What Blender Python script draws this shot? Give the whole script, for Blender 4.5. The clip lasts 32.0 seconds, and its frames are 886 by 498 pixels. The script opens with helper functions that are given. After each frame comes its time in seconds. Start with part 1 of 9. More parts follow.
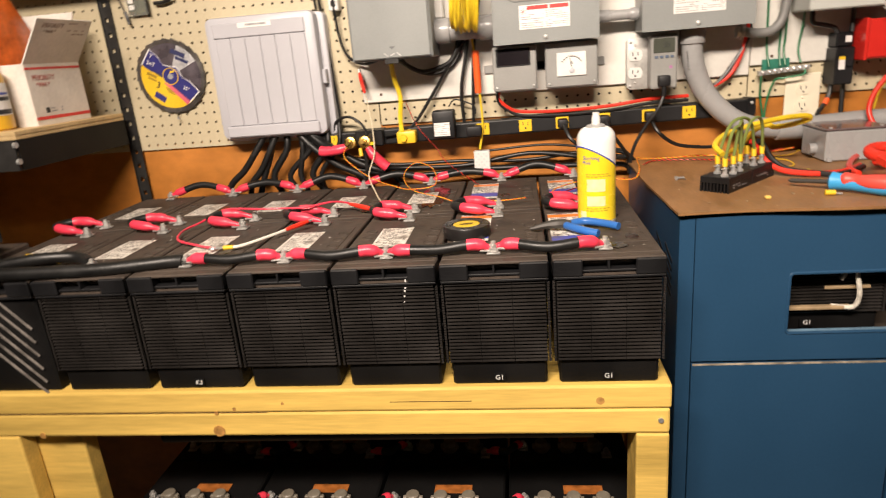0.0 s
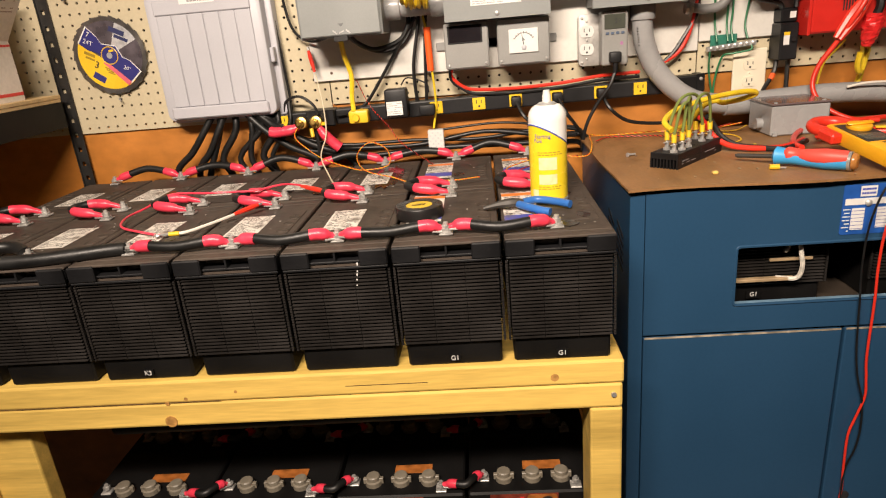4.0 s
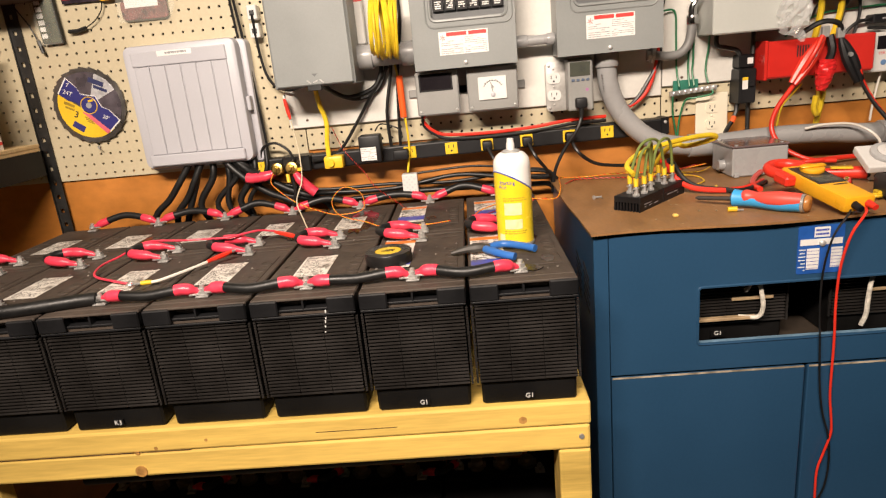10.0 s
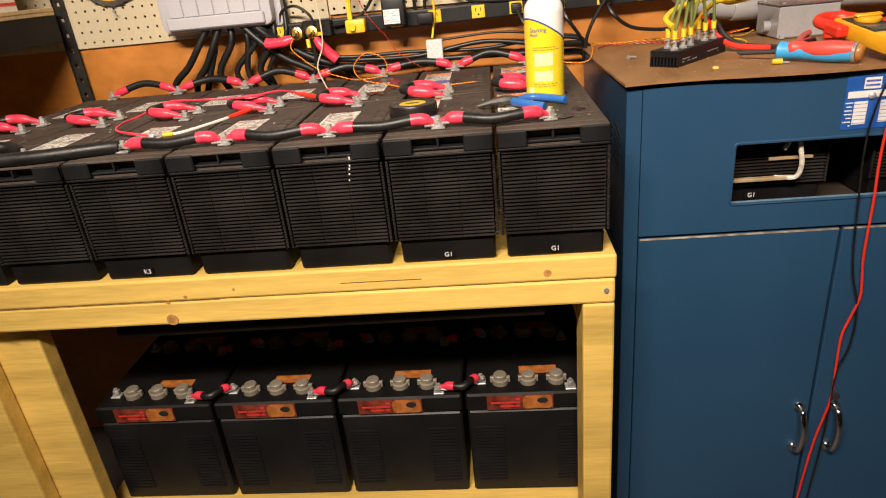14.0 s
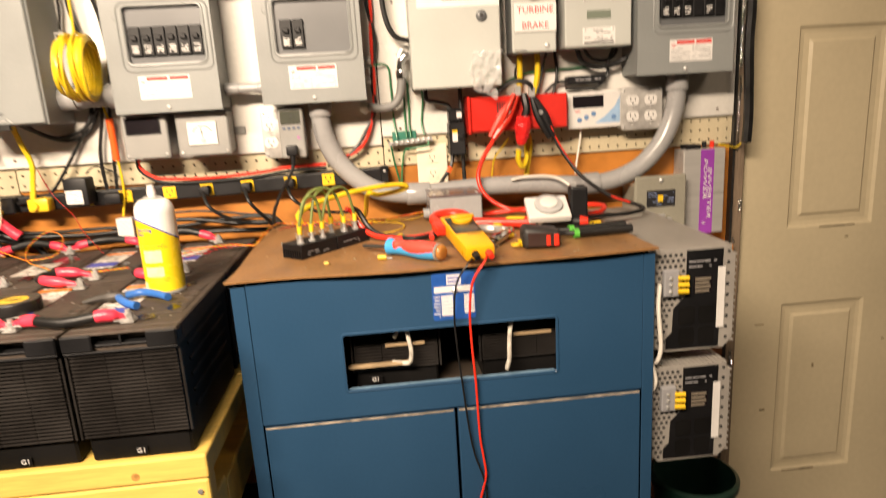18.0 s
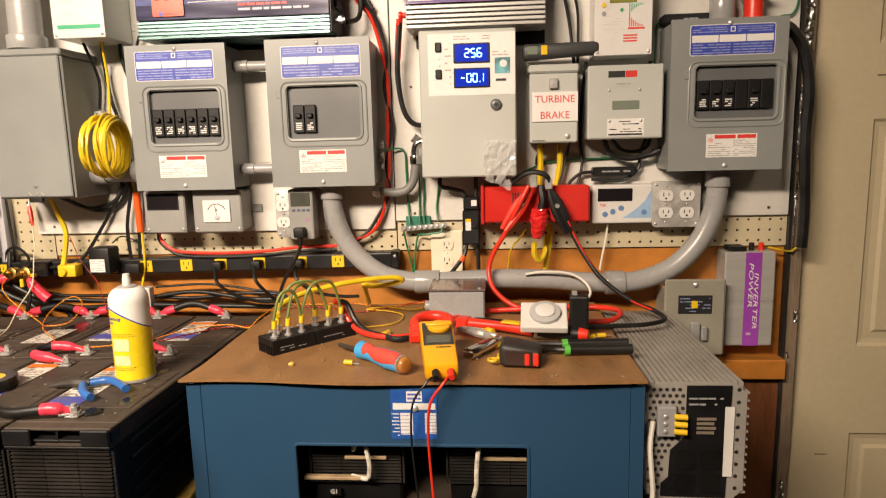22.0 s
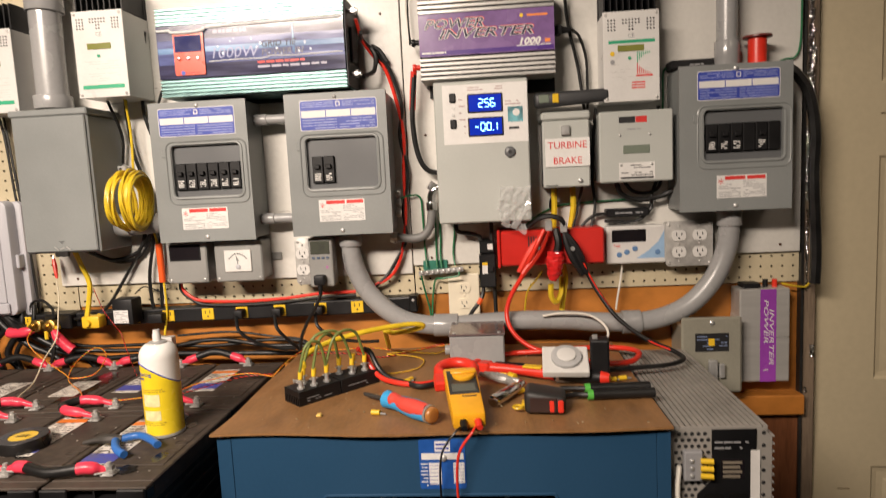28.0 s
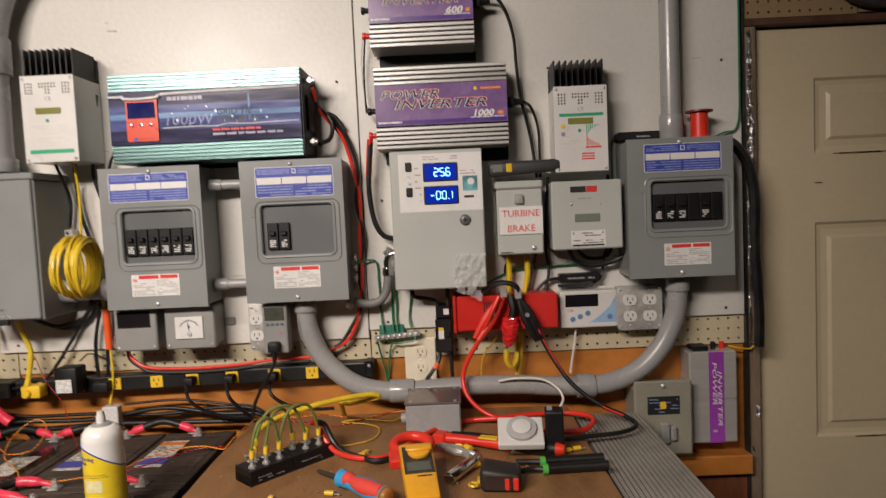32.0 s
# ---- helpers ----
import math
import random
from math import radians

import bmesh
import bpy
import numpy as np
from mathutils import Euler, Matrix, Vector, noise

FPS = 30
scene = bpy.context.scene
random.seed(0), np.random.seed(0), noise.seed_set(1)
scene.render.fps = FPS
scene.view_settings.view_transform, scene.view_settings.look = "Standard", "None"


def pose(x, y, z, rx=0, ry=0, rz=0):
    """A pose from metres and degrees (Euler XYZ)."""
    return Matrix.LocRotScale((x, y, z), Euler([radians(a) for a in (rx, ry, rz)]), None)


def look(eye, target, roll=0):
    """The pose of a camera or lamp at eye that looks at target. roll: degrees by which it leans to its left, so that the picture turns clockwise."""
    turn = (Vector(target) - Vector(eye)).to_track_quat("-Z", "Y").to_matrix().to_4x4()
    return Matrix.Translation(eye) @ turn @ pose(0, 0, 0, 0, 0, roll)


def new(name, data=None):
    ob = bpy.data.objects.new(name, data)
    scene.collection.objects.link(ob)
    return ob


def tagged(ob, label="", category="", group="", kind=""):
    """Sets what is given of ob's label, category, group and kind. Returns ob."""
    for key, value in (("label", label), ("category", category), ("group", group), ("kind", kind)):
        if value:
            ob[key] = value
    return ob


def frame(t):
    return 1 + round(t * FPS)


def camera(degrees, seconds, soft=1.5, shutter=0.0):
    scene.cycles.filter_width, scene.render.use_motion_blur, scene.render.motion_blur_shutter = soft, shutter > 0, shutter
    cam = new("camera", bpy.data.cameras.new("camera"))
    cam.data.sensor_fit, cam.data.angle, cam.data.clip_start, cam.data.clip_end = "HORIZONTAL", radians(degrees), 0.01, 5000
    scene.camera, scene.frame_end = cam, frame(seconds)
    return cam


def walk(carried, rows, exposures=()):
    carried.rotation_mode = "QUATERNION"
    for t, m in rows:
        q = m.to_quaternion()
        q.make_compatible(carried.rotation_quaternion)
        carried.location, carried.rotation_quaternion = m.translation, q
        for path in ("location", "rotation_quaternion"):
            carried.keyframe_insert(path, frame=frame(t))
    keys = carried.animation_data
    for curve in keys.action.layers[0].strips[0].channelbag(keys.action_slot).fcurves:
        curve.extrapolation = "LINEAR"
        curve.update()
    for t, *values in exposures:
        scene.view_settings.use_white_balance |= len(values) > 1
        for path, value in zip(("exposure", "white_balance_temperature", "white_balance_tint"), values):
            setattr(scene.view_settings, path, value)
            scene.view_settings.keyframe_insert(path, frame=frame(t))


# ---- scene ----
cam = camera(69.9, 32.0, soft=1.15, shutter=0.8)
PATH = [
    (0, (-0.26, -1.644, 1.426), (-0.518, 0.25, 0.836), -4.8),
    (0.5, (-0.254, -1.635, 1.429), (-0.488, 0.258, 0.827), -7.3),
    (1, (-0.263, -1.633, 1.423), (-0.492, 0.251, 0.792), -6.5),
    (1.5, (-0.263, -1.636, 1.419), (-0.485, 0.245, 0.778), -6.6),
    (2, (-0.268, -1.633, 1.419), (-0.495, 0.244, 0.766), -6.3),
    (2.5, (-0.268, -1.624, 1.416), (-0.487, 0.249, 0.75), -6.2),
    (3, (-0.26, -1.625, 1.419), (-0.436, 0.247, 0.737), -5.1),
    (3.5, (-0.251, -1.63, 1.422), (-0.401, 0.247, 0.748), -4.8),
    (5.5, (-0.233, -1.635, 1.437), (-0.387, 0.254, 0.798), -5.6),
    (6, (-0.234, -1.641, 1.433), (-0.392, 0.251, 0.804), -5.2),
    (6.5, (-0.233, -1.642, 1.432), (-0.388, 0.251, 0.804), -5.0),
    (7, (-0.227, -1.637, 1.434), (-0.382, 0.257, 0.811), -5.3),
    (7.5, (-0.221, -1.636, 1.442), (-0.349, 0.264, 0.832), -5.5),
    (8, (-0.22, -1.636, 1.443), (-0.341, 0.266, 0.836), -5.6),
    (8.5, (-0.221, -1.641, 1.444), (-0.349, 0.261, 0.84), -5.7),
    (9, (-0.217, -1.644, 1.443), (-0.357, 0.258, 0.839), -5.6),
    (9.5, (-0.213, -1.644, 1.442), (-0.341, 0.263, 0.855), -5.6),
    (10, (-0.203, -1.646, 1.448), (-0.31, 0.27, 0.883), -5.5),
    (10.5, (-0.201, -1.649, 1.455), (-0.3, 0.272, 0.907), -5.7),
    (11, (-0.199, -1.645, 1.458), (-0.291, 0.278, 0.917), -5.4),
    (11.5, (-0.194, -1.647, 1.461), (-0.257, 0.285, 0.947), -5.5),
    (12, (-0.185, -1.652, 1.465), (-0.231, 0.286, 0.973), -5.2),
    (12.5, (-0.188, -1.655, 1.46), (-0.223, 0.281, 0.96), -3.8),
    (13, (-0.188, -1.678, 1.397), (-0.229, 0.244, 0.843), -4.9),
    (13.5, (-0.212, -1.663, 1.342), (-0.398, 0.155, 0.529), -6.1),
    (15.5, (-0.225, -1.661, 1.368), (-0.388, 0.172, 0.586), -4.6),
    (16, (-0.219, -1.655, 1.376), (-0.363, 0.198, 0.639), -4.3),
    (16.5, (-0.204, -1.663, 1.399), (-0.342, 0.209, 0.711), -5.6),
    (17, (-0.07, -1.672, 1.421), (0.05, 0.227, 0.806), -7.0),
    (17.1, (-0.027, -1.673, 1.435), (0.128, 0.227, 0.829), -8.0),
    (17.5, (0.177, -1.642, 1.412), (0.409, 0.257, 0.828), -4.4),
    (18, (0.28, -1.661, 1.423), (0.449, 0.279, 0.964), -3.4),
    (18.5, (0.245, -1.764, 1.46), (0.453, 0.188, 1.079), -1.2),
    (19, (0.24, -1.844, 1.471), (0.458, 0.092, 1.016), -1.5),
    (19.5, (0.384, -1.848, 1.469), (0.622, 0.084, 1.01), -3.3),
    (20, (0.523, -1.804, 1.473), (0.62, 0.159, 1.101), -0.5),
    (20.5, (0.498, -1.751, 1.483), (0.515, 0.205, 1.064), 0.7),
    (21, (0.458, -1.678, 1.49), (0.565, 0.283, 1.112), 0.8),
    (21.5, (0.485, -1.597, 1.499), (0.406, 0.371, 1.156), -1.0),
    (22, (0.52, -1.567, 1.511), (0.369, 0.403, 1.201), -1.4),
    (22.5, (0.513, -1.568, 1.519), (0.359, 0.404, 1.218), -1.9),
    (23, (0.493, -1.569, 1.52), (0.317, 0.401, 1.219), -1.6),
    (23.5, (0.481, -1.563, 1.527), (0.29, 0.407, 1.239), -1.8),
    (24, (0.479, -1.567, 1.527), (0.265, 0.402, 1.248), -1.6),
    (24.5, (0.479, -1.567, 1.532), (0.283, 0.403, 1.248), -1.7),
    (25, (0.478, -1.57, 1.535), (0.292, 0.402, 1.254), -1.6),
    (25.5, (0.491, -1.577, 1.534), (0.301, 0.395, 1.259), -2.4),
    (27.5, (0.49, -1.586, 1.541), (0.347, 0.389, 1.261), -3.0),
    (28, (0.489, -1.59, 1.556), (0.33, 0.391, 1.332), -2.8),
    (28.5, (0.482, -1.594, 1.574), (0.316, 0.391, 1.394), -1.8),
    (29, (0.489, -1.603, 1.593), (0.33, 0.387, 1.482), -2.7),
    (29.5, (0.48, -1.609, 1.618), (0.386, 0.389, 1.628), -4.6),
    (30, (0.507, -1.601, 1.648), (0.47, 0.399, 1.627), -4.5),
    (30.5, (0.538, -1.6, 1.641), (0.468, 0.399, 1.606), -4.3),
    (31, (0.527, -1.602, 1.637), (0.45, 0.396, 1.582), -4.5),
    (31.5, (0.522, -1.604, 1.64), (0.426, 0.392, 1.565), -3.4),
    (32, (0.5, -1.591, 1.631), (0.474, 0.405, 1.509), -2.6),
]
walk(cam, [(t, look(eye, target, roll)) for t, eye, target, roll in PATH], exposures=[(0, -0.34, 6150, 10), (2, -0.37, 6200, 10), (3, -0.41, 6250, 10), (6, -0.37, 6200, 10), (13, -0.39, 6150, 10), (16, -0.20, 6450, 10), (17, -0.18, 6650, 10), (18.3, 0.16, 6850, 10), (20, -0.02, 6900, 10), (21, -0.18, 6850, 10), (23, -0.53, 6500, 10), (25, -0.63, 6100, 10), (28, -0.67, 6100, 10), (29.3, -1.01, 5850, 10), (32, -1.15, 5800, 10)])

# ---- light ----
world = bpy.data.worlds.new("world")
scene.world = world
world.use_nodes = True
world.node_tree.nodes["Background"].inputs[0].default_value = (0.02, 0.018, 0.015, 1)
world.node_tree.nodes["Background"].inputs[1].default_value = 0.1


def lamp(name, where, target, power, size, colour, spread=180):
    data = bpy.data.lights.new(name, "AREA")
    data.shape, data.size, data.size_y = "RECTANGLE", size[0], size[1]
    data.energy, data.color, data.spread = power, colour, radians(spread)
    ob = new(name, data)
    ob.matrix_world = look(where, target)
    return ob


lamp("ceiling_lamp_light", (-0.62, -2.28, 2.62), (-0.22, 0.0, 1.15), 75, (1.3, 0.20), (1.0, 0.815, 0.645), 110)
# added fill on the right to brighten the door; no known lamp hangs there
lamp("ceiling_lamp_light", (1.7, -1.9, 2.68), (1.55, -0.4, 0.4), 3.2, (0.6, 0.25), (1.0, 0.77, 0.56), 84)


# ---- materials ----
MATS = {}


def mat(name, colour, rough=0.5, metal=0.0, var=0.12, scale=6.0, fine=60.0, bump=0.05, tint=None, coat=0.0, stretch=(1, 1, 1),
        spec=0.5, piece=0.0, emit=0.0):
    """A surface with two scales of variation in colour and gloss, and a fine relief."""
    if name in MATS:
        return MATS[name]
    m = bpy.data.materials.new(name)
    m.use_nodes = True
    nt = m.node_tree
    b = nt.nodes["Principled BSDF"]
    link = nt.links.new
    co = nt.nodes.new("ShaderNodeTexCoord")
    mp = nt.nodes.new("ShaderNodeMapping")
    mp.inputs["Scale"].default_value = stretch
    link(co.outputs["Object"], mp.inputs[0])
    big, small = nt.nodes.new("ShaderNodeTexNoise"), nt.nodes.new("ShaderNodeTexNoise")
    big.inputs["Scale"].default_value, big.inputs["Detail"].default_value = scale, 4
    small.inputs["Scale"].default_value, small.inputs["Detail"].default_value = fine, 3
    link(mp.outputs[0], big.inputs[0]), link(mp.outputs[0], small.inputs[0])
    add = nt.nodes.new("ShaderNodeMath")
    add.operation = "MULTIPLY_ADD"
    add.inputs[1].default_value = 0.45
    link(small.outputs[0], add.inputs[0]), link(big.outputs[0], add.inputs[2])
    ramp = nt.nodes.new("ShaderNodeValToRGB")
    dark = tint or tuple(c * (1 - 2 * var) for c in colour)
    light = tuple(min(1, c * (1 + var)) for c in colour)
    ramp.color_ramp.elements[0].position, ramp.color_ramp.elements[1].position = 0.45, 0.95
    ramp.color_ramp.elements[0].color, ramp.color_ramp.elements[1].color = (*dark, 1), (*light, 1)
    link(add.outputs[0], ramp.inputs[0])
    out = ramp.outputs[0]
    if piece:
        info, hsv = nt.nodes.new("ShaderNodeObjectInfo"), nt.nodes.new("ShaderNodeHueSaturation")
        rng = nt.nodes.new("ShaderNodeMapRange")
        rng.inputs[3].default_value, rng.inputs[4].default_value = 1 - piece, 1 + piece
        link(info.outputs["Random"], rng.inputs[0]), link(rng.outputs[0], hsv.inputs["Value"])
        link(out, hsv.inputs["Color"])
        out = hsv.outputs[0]
    link(out, b.inputs["Base Color"])
    rr = nt.nodes.new("ShaderNodeMapRange")
    rr.inputs[1].default_value, rr.inputs[2].default_value = 0.3, 0.8
    rr.inputs[3].default_value, rr.inputs[4].default_value = max(0.02, rough - 0.1), min(1, rough + 0.12)
    link(big.outputs[0], rr.inputs[0]), link(rr.outputs[0], b.inputs["Roughness"])
    b.inputs["Metallic"].default_value = metal
    b.inputs["Specular IOR Level"].default_value = spec
    b.inputs["Coat Weight"].default_value = coat
    b.inputs["Coat Roughness"].default_value = 0.15
    if emit:
        b.inputs["Emission Color"].default_value = (*colour, 1)
        b.inputs["Emission Strength"].default_value = emit
    if bump:
        bp = nt.nodes.new("ShaderNodeBump")
        bp.inputs["Strength"].default_value, bp.inputs["Distance"].default_value = bump, 0.004
        link(small.outputs[0], bp.inputs["Height"]), link(bp.outputs[0], b.inputs["Normal"])
    MATS[name] = m
    return m


M_GREY = mat("grey_enamel", (0.225, 0.238, 0.235), 0.40, var=0.06, scale=5, fine=400, bump=0.03)
M_GREYL = mat("light_grey_enamel", (0.43, 0.445, 0.42), 0.45, var=0.04, scale=5, fine=400, bump=0.03)
M_GREYM = mat("mid_grey_plastic", (0.25, 0.25, 0.24), 0.42, var=0.06, scale=8, fine=300, bump=0.03)
M_BLUE = mat("blue_paint", (0.0195, 0.061, 0.126), 0.36, var=0.07, scale=2.5, fine=160, bump=0.02)
M_BLACK = mat("black_plastic", (0.007, 0.007, 0.008), 0.5, spec=0.35, var=0.25, scale=9, fine=250, bump=0.08)
# rib colour is lifted and case colour lowered, painting lit ribs over shaded gaps
M_RIB = mat("ribbed_black_plastic", (0.022, 0.0195, 0.018), 0.40, spec=0.6, var=0.3, scale=12, fine=250, bump=0.06)
M_CASE = mat("deep_black_plastic", (0.0045, 0.0042, 0.0042), 0.6, spec=0.25, var=0.25, scale=9, fine=250, bump=0.08)
# white vent caps, darkened in colour for the shade under the bench
M_CAP = mat("aged_white_plastic", (0.20, 0.175, 0.135), 0.45, var=0.12, scale=40)
M_STAIN = mat("oily_stain", (0.006, 0.005, 0.0045), 0.22, var=0.3, scale=40)
M_LID = mat("dusty_black_plastic", (0.060, 0.046, 0.036), 0.62, spec=0.3, var=0.3, scale=9, fine=70, bump=0.15, tint=(0.024, 0.019, 0.016))
M_PINE = mat("pine_lumber", (0.70, 0.475, 0.115), 0.5, var=0.16, scale=3, fine=30, bump=0.06, stretch=(0.6, 8, 8))
M_PLY = mat("stained_plywood", (0.46, 0.175, 0.03), 0.45, var=0.2, scale=4, fine=26, bump=0.05, stretch=(1.0, 1, 1.5))
M_PEG = mat("cream_pegboard", (0.50, 0.435, 0.295), 0.5, var=0.07, scale=2, fine=120, bump=0.03)
# browner and darker than M_PEG, for the sheets over the door
M_PEGBROWN = mat("aged_brown_pegboard", (0.24, 0.17, 0.09), 0.55, var=0.14, scale=2, fine=120, bump=0.03)
M_WHITE = mat("white_painted_board", (0.60, 0.585, 0.545), 0.42, var=0.06, scale=2.5, fine=85, bump=0.14)
M_DOOR = mat("cream_door_paint", (0.50, 0.43, 0.29), 0.45, var=0.06, scale=2, fine=60, bump=0.05)
M_FLOOR = mat("worn_concrete", (0.055, 0.045, 0.038), 0.6, var=0.2, scale=3, fine=40, bump=0.2)
M_WALL = mat("plain_wall_paint", (0.22, 0.195, 0.165), 0.7, var=0.06, scale=2, fine=80)
M_CARD = mat("brown_hardboard", (0.26, 0.135, 0.052), 0.5, var=0.17, scale=7, fine=60, bump=0.08, stretch=(3, 1, 1))
M_COVER = mat("pale_grey_plastic", (0.43, 0.43, 0.465), 0.42, var=0.04, scale=4, fine=300, bump=0.05)
M_PVC = mat("grey_pvc", (0.30, 0.30, 0.30), 0.27, var=0.06, scale=8, fine=90, bump=0.02)
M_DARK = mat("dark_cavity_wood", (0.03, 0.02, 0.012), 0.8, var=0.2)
M_JAMB = mat("weathered_jamb_wood", (0.17, 0.125, 0.085), 0.7, var=0.3, scale=5, fine=40, bump=0.2, stretch=(6, 6, 0.6))
M_SWITCH = mat("olive_grey_enamel", (0.27, 0.26, 0.21), 0.45, var=0.08, scale=8, fine=200)
M_BROWN = mat("dark_brown_wood", (0.075, 0.035, 0.02), 0.6, var=0.3, scale=4, fine=40, bump=0.08, stretch=(6, 6, 0.8))
M_STEEL = mat("zinc_steel", (0.52, 0.52, 0.51), 0.35, 0.55, var=0.12, scale=30, fine=200)
M_CHROME = mat("chrome", (0.75, 0.75, 0.75), 0.1, 1.0, var=0.05, scale=30)
M_LEAD = mat("dull_lead", (0.48, 0.47, 0.45), 0.42, 0.5, var=0.25, scale=60, fine=300, bump=0.15)
M_BRASS = mat("brass", (0.55, 0.36, 0.10), 0.32, 1.0, var=0.2, scale=40, fine=200)
M_RED = mat("red_shrink_sleeve", (0.74, 0.045, 0.085), 0.36, var=0.15, scale=40, fine=110, bump=0.25)
M_REDP = mat("red_plastic", (0.66, 0.032, 0.015), 0.35, var=0.08, scale=12, fine=200)
M_CABLE = mat("black_rubber_cable", (0.008, 0.008, 0.008), 0.45, var=0.25, scale=20, fine=120, bump=0.1)
M_YEL = mat("yellow_plastic", (0.72, 0.47, 0.02), 0.35, var=0.08, scale=14, fine=200)
M_YELW = mat("yellow_wire", (0.70, 0.50, 0.02), 0.4, var=0.1, scale=30)
M_PAPER = mat("white_paper", (0.68, 0.67, 0.65), 0.5, var=0.05, scale=12, fine=120)
M_INK = mat("black_print", (0.02, 0.02, 0.022), 0.5, var=0.1)
M_INKG = mat("grey_print", (0.28, 0.28, 0.29), 0.5, var=0.1)
M_INKR = mat("red_print", (0.60, 0.04, 0.035), 0.45, var=0.08)
M_INKB = mat("blue_print", (0.035, 0.06, 0.36), 0.4, var=0.08)
M_INKO = mat("orange_print", (0.75, 0.22, 0.03), 0.45, var=0.08)
M_INKGR = mat("green_print", (0.03, 0.33, 0.17), 0.45, var=0.08)
M_WHITEP = mat("white_plastic", (0.62, 0.61, 0.59), 0.35, var=0.04, scale=10, fine=200)
M_IVORY = mat("ivory_plastic", (0.72, 0.66, 0.52), 0.35, var=0.05, scale=10)
M_GREEN = mat("green_wire", (0.02, 0.15, 0.06), 0.4, var=0.12, scale=20)
M_SLOT = mat("black_slotted_angle", (0.02, 0.019, 0.018), 0.45, var=0.3, scale=14, fine=120, bump=0.1)


def label_mat(name, base, worn, amount=0.5, scale=40):
    """A printed sheet with worn, dusty patches."""
    m = mat(name, base, 0.5, var=0.1, scale=scale, fine=200, tint=worn)
    ramp = next(n for n in m.node_tree.nodes if n.type == "VALTORGB")
    ramp.color_ramp.elements[0].position, ramp.color_ramp.elements[1].position = amount, amount + 0.22
    return m


M_WORN = label_mat("worn_paper", (0.60, 0.57, 0.52), (0.20, 0.17, 0.14), 0.52, 30)
M_DUSTINK = mat("dusty_black_print", (0.10, 0.09, 0.08), 0.6, var=0.3, scale=60)
M_WORNB = label_mat("worn_blue_print", (0.06, 0.07, 0.32), (0.10, 0.09, 0.12), 0.5, 30)
M_FOIL = mat("crumpled_foil_tape", (0.80, 0.79, 0.76), 0.18, 1.0, var=0.1, scale=60, fine=90, bump=1.0)


# ---- building helpers ----
def thing(name, loc=(0, 0, 0), label="", category="", group="", kind="", rz=0.0, ry=0.0, rx=0.0):
    ob = new(name)
    ob.empty_display_size = 0.05
    ob.matrix_basis = pose(*loc, rx, ry, rz)
    return tagged(ob, label, category, group, kind)


def mesh_of(name, bm, material, smooth=False):
    me = bpy.data.meshes.new(name)
    bm.to_mesh(me)
    bm.free()
    for m in material if isinstance(material, (list, tuple)) else (material,):
        me.materials.append(m)
    if smooth:
        me.shade_smooth()
        me.set_sharp_from_angle(angle=radians(38))
    return me


def part(name, bm, material, parent=None, label="", smooth=False):
    ob = new(name, bm if isinstance(bm, bpy.types.Mesh) else mesh_of(name, bm, material, smooth))
    if parent is not None:
        ob.parent = parent
    if label:
        ob["label"] = label
    return ob


def setting(name, bm, material, label, category, smooth=False):
    return tagged(part(name, bm, material, None, "", smooth), label, category, kind="structure")


def box(x0, x1, y0, y1, z0, z1, bevel=0.0, seg=1, bm=None):
    one = bmesh.new()
    bmesh.ops.create_cube(one, size=1.0)
    for v in one.verts:
        v.co = Vector(((x0 + x1) / 2 + v.co.x * (x1 - x0), (y0 + y1) / 2 + v.co.y * (y1 - y0), (z0 + z1) / 2 + v.co.z * (z1 - z0)))
    if bevel:
        bmesh.ops.bevel(one, geom=one.edges[:], offset=bevel, segments=seg, profile=0.5, affect="EDGES")
    return one if bm is None else joined(bm, one)


def joined(bm, other, m=None):
    """Adds other to bm."""
    if m is not None:
        other.transform(m)
    me = bpy.data.meshes.new("tmp")
    other.to_mesh(me)
    other.free()
    bm.from_mesh(me)
    bpy.data.meshes.remove(me)
    return bm


def rod(a, b, r, n=16, r2=None, bevel=0.0, bm=None):
    """A round bar from a to b."""
    a, b = Vector(a), Vector(b)
    one = bmesh.new()
    bmesh.ops.create_cone(one, cap_ends=True, segments=n, radius1=r, radius2=r if r2 is None else r2, depth=(b - a).length)
    if bevel:
        rim = [e for e in one.edges if any(len(f.verts) > 4 for f in e.link_faces)]
        bmesh.ops.bevel(one, geom=rim, offset=bevel, segments=2, profile=0.5, affect="EDGES")
    turn = (b - a).to_track_quat("Z", "Y").to_matrix().to_4x4()
    one.transform(Matrix.Translation((a + b) / 2) @ turn)
    return one if bm is None else joined(bm, one)


def lathe(profile, n=24, bm=None):
    """Turns (radius, height) pairs round z."""
    one = bmesh.new()
    rings = [[one.verts.new((r * math.cos(2 * math.pi * k / n), r * math.sin(2 * math.pi * k / n), z)) for k in range(n)] for r, z in profile]
    for low, high in zip(rings, rings[1:]):
        for k in range(n):
            one.faces.new((low[k], low[(k + 1) % n], high[(k + 1) % n], high[k]))
    one.faces.new(rings[0][::-1])
    one.faces.new(rings[-1])
    return one if bm is None else joined(bm, one)


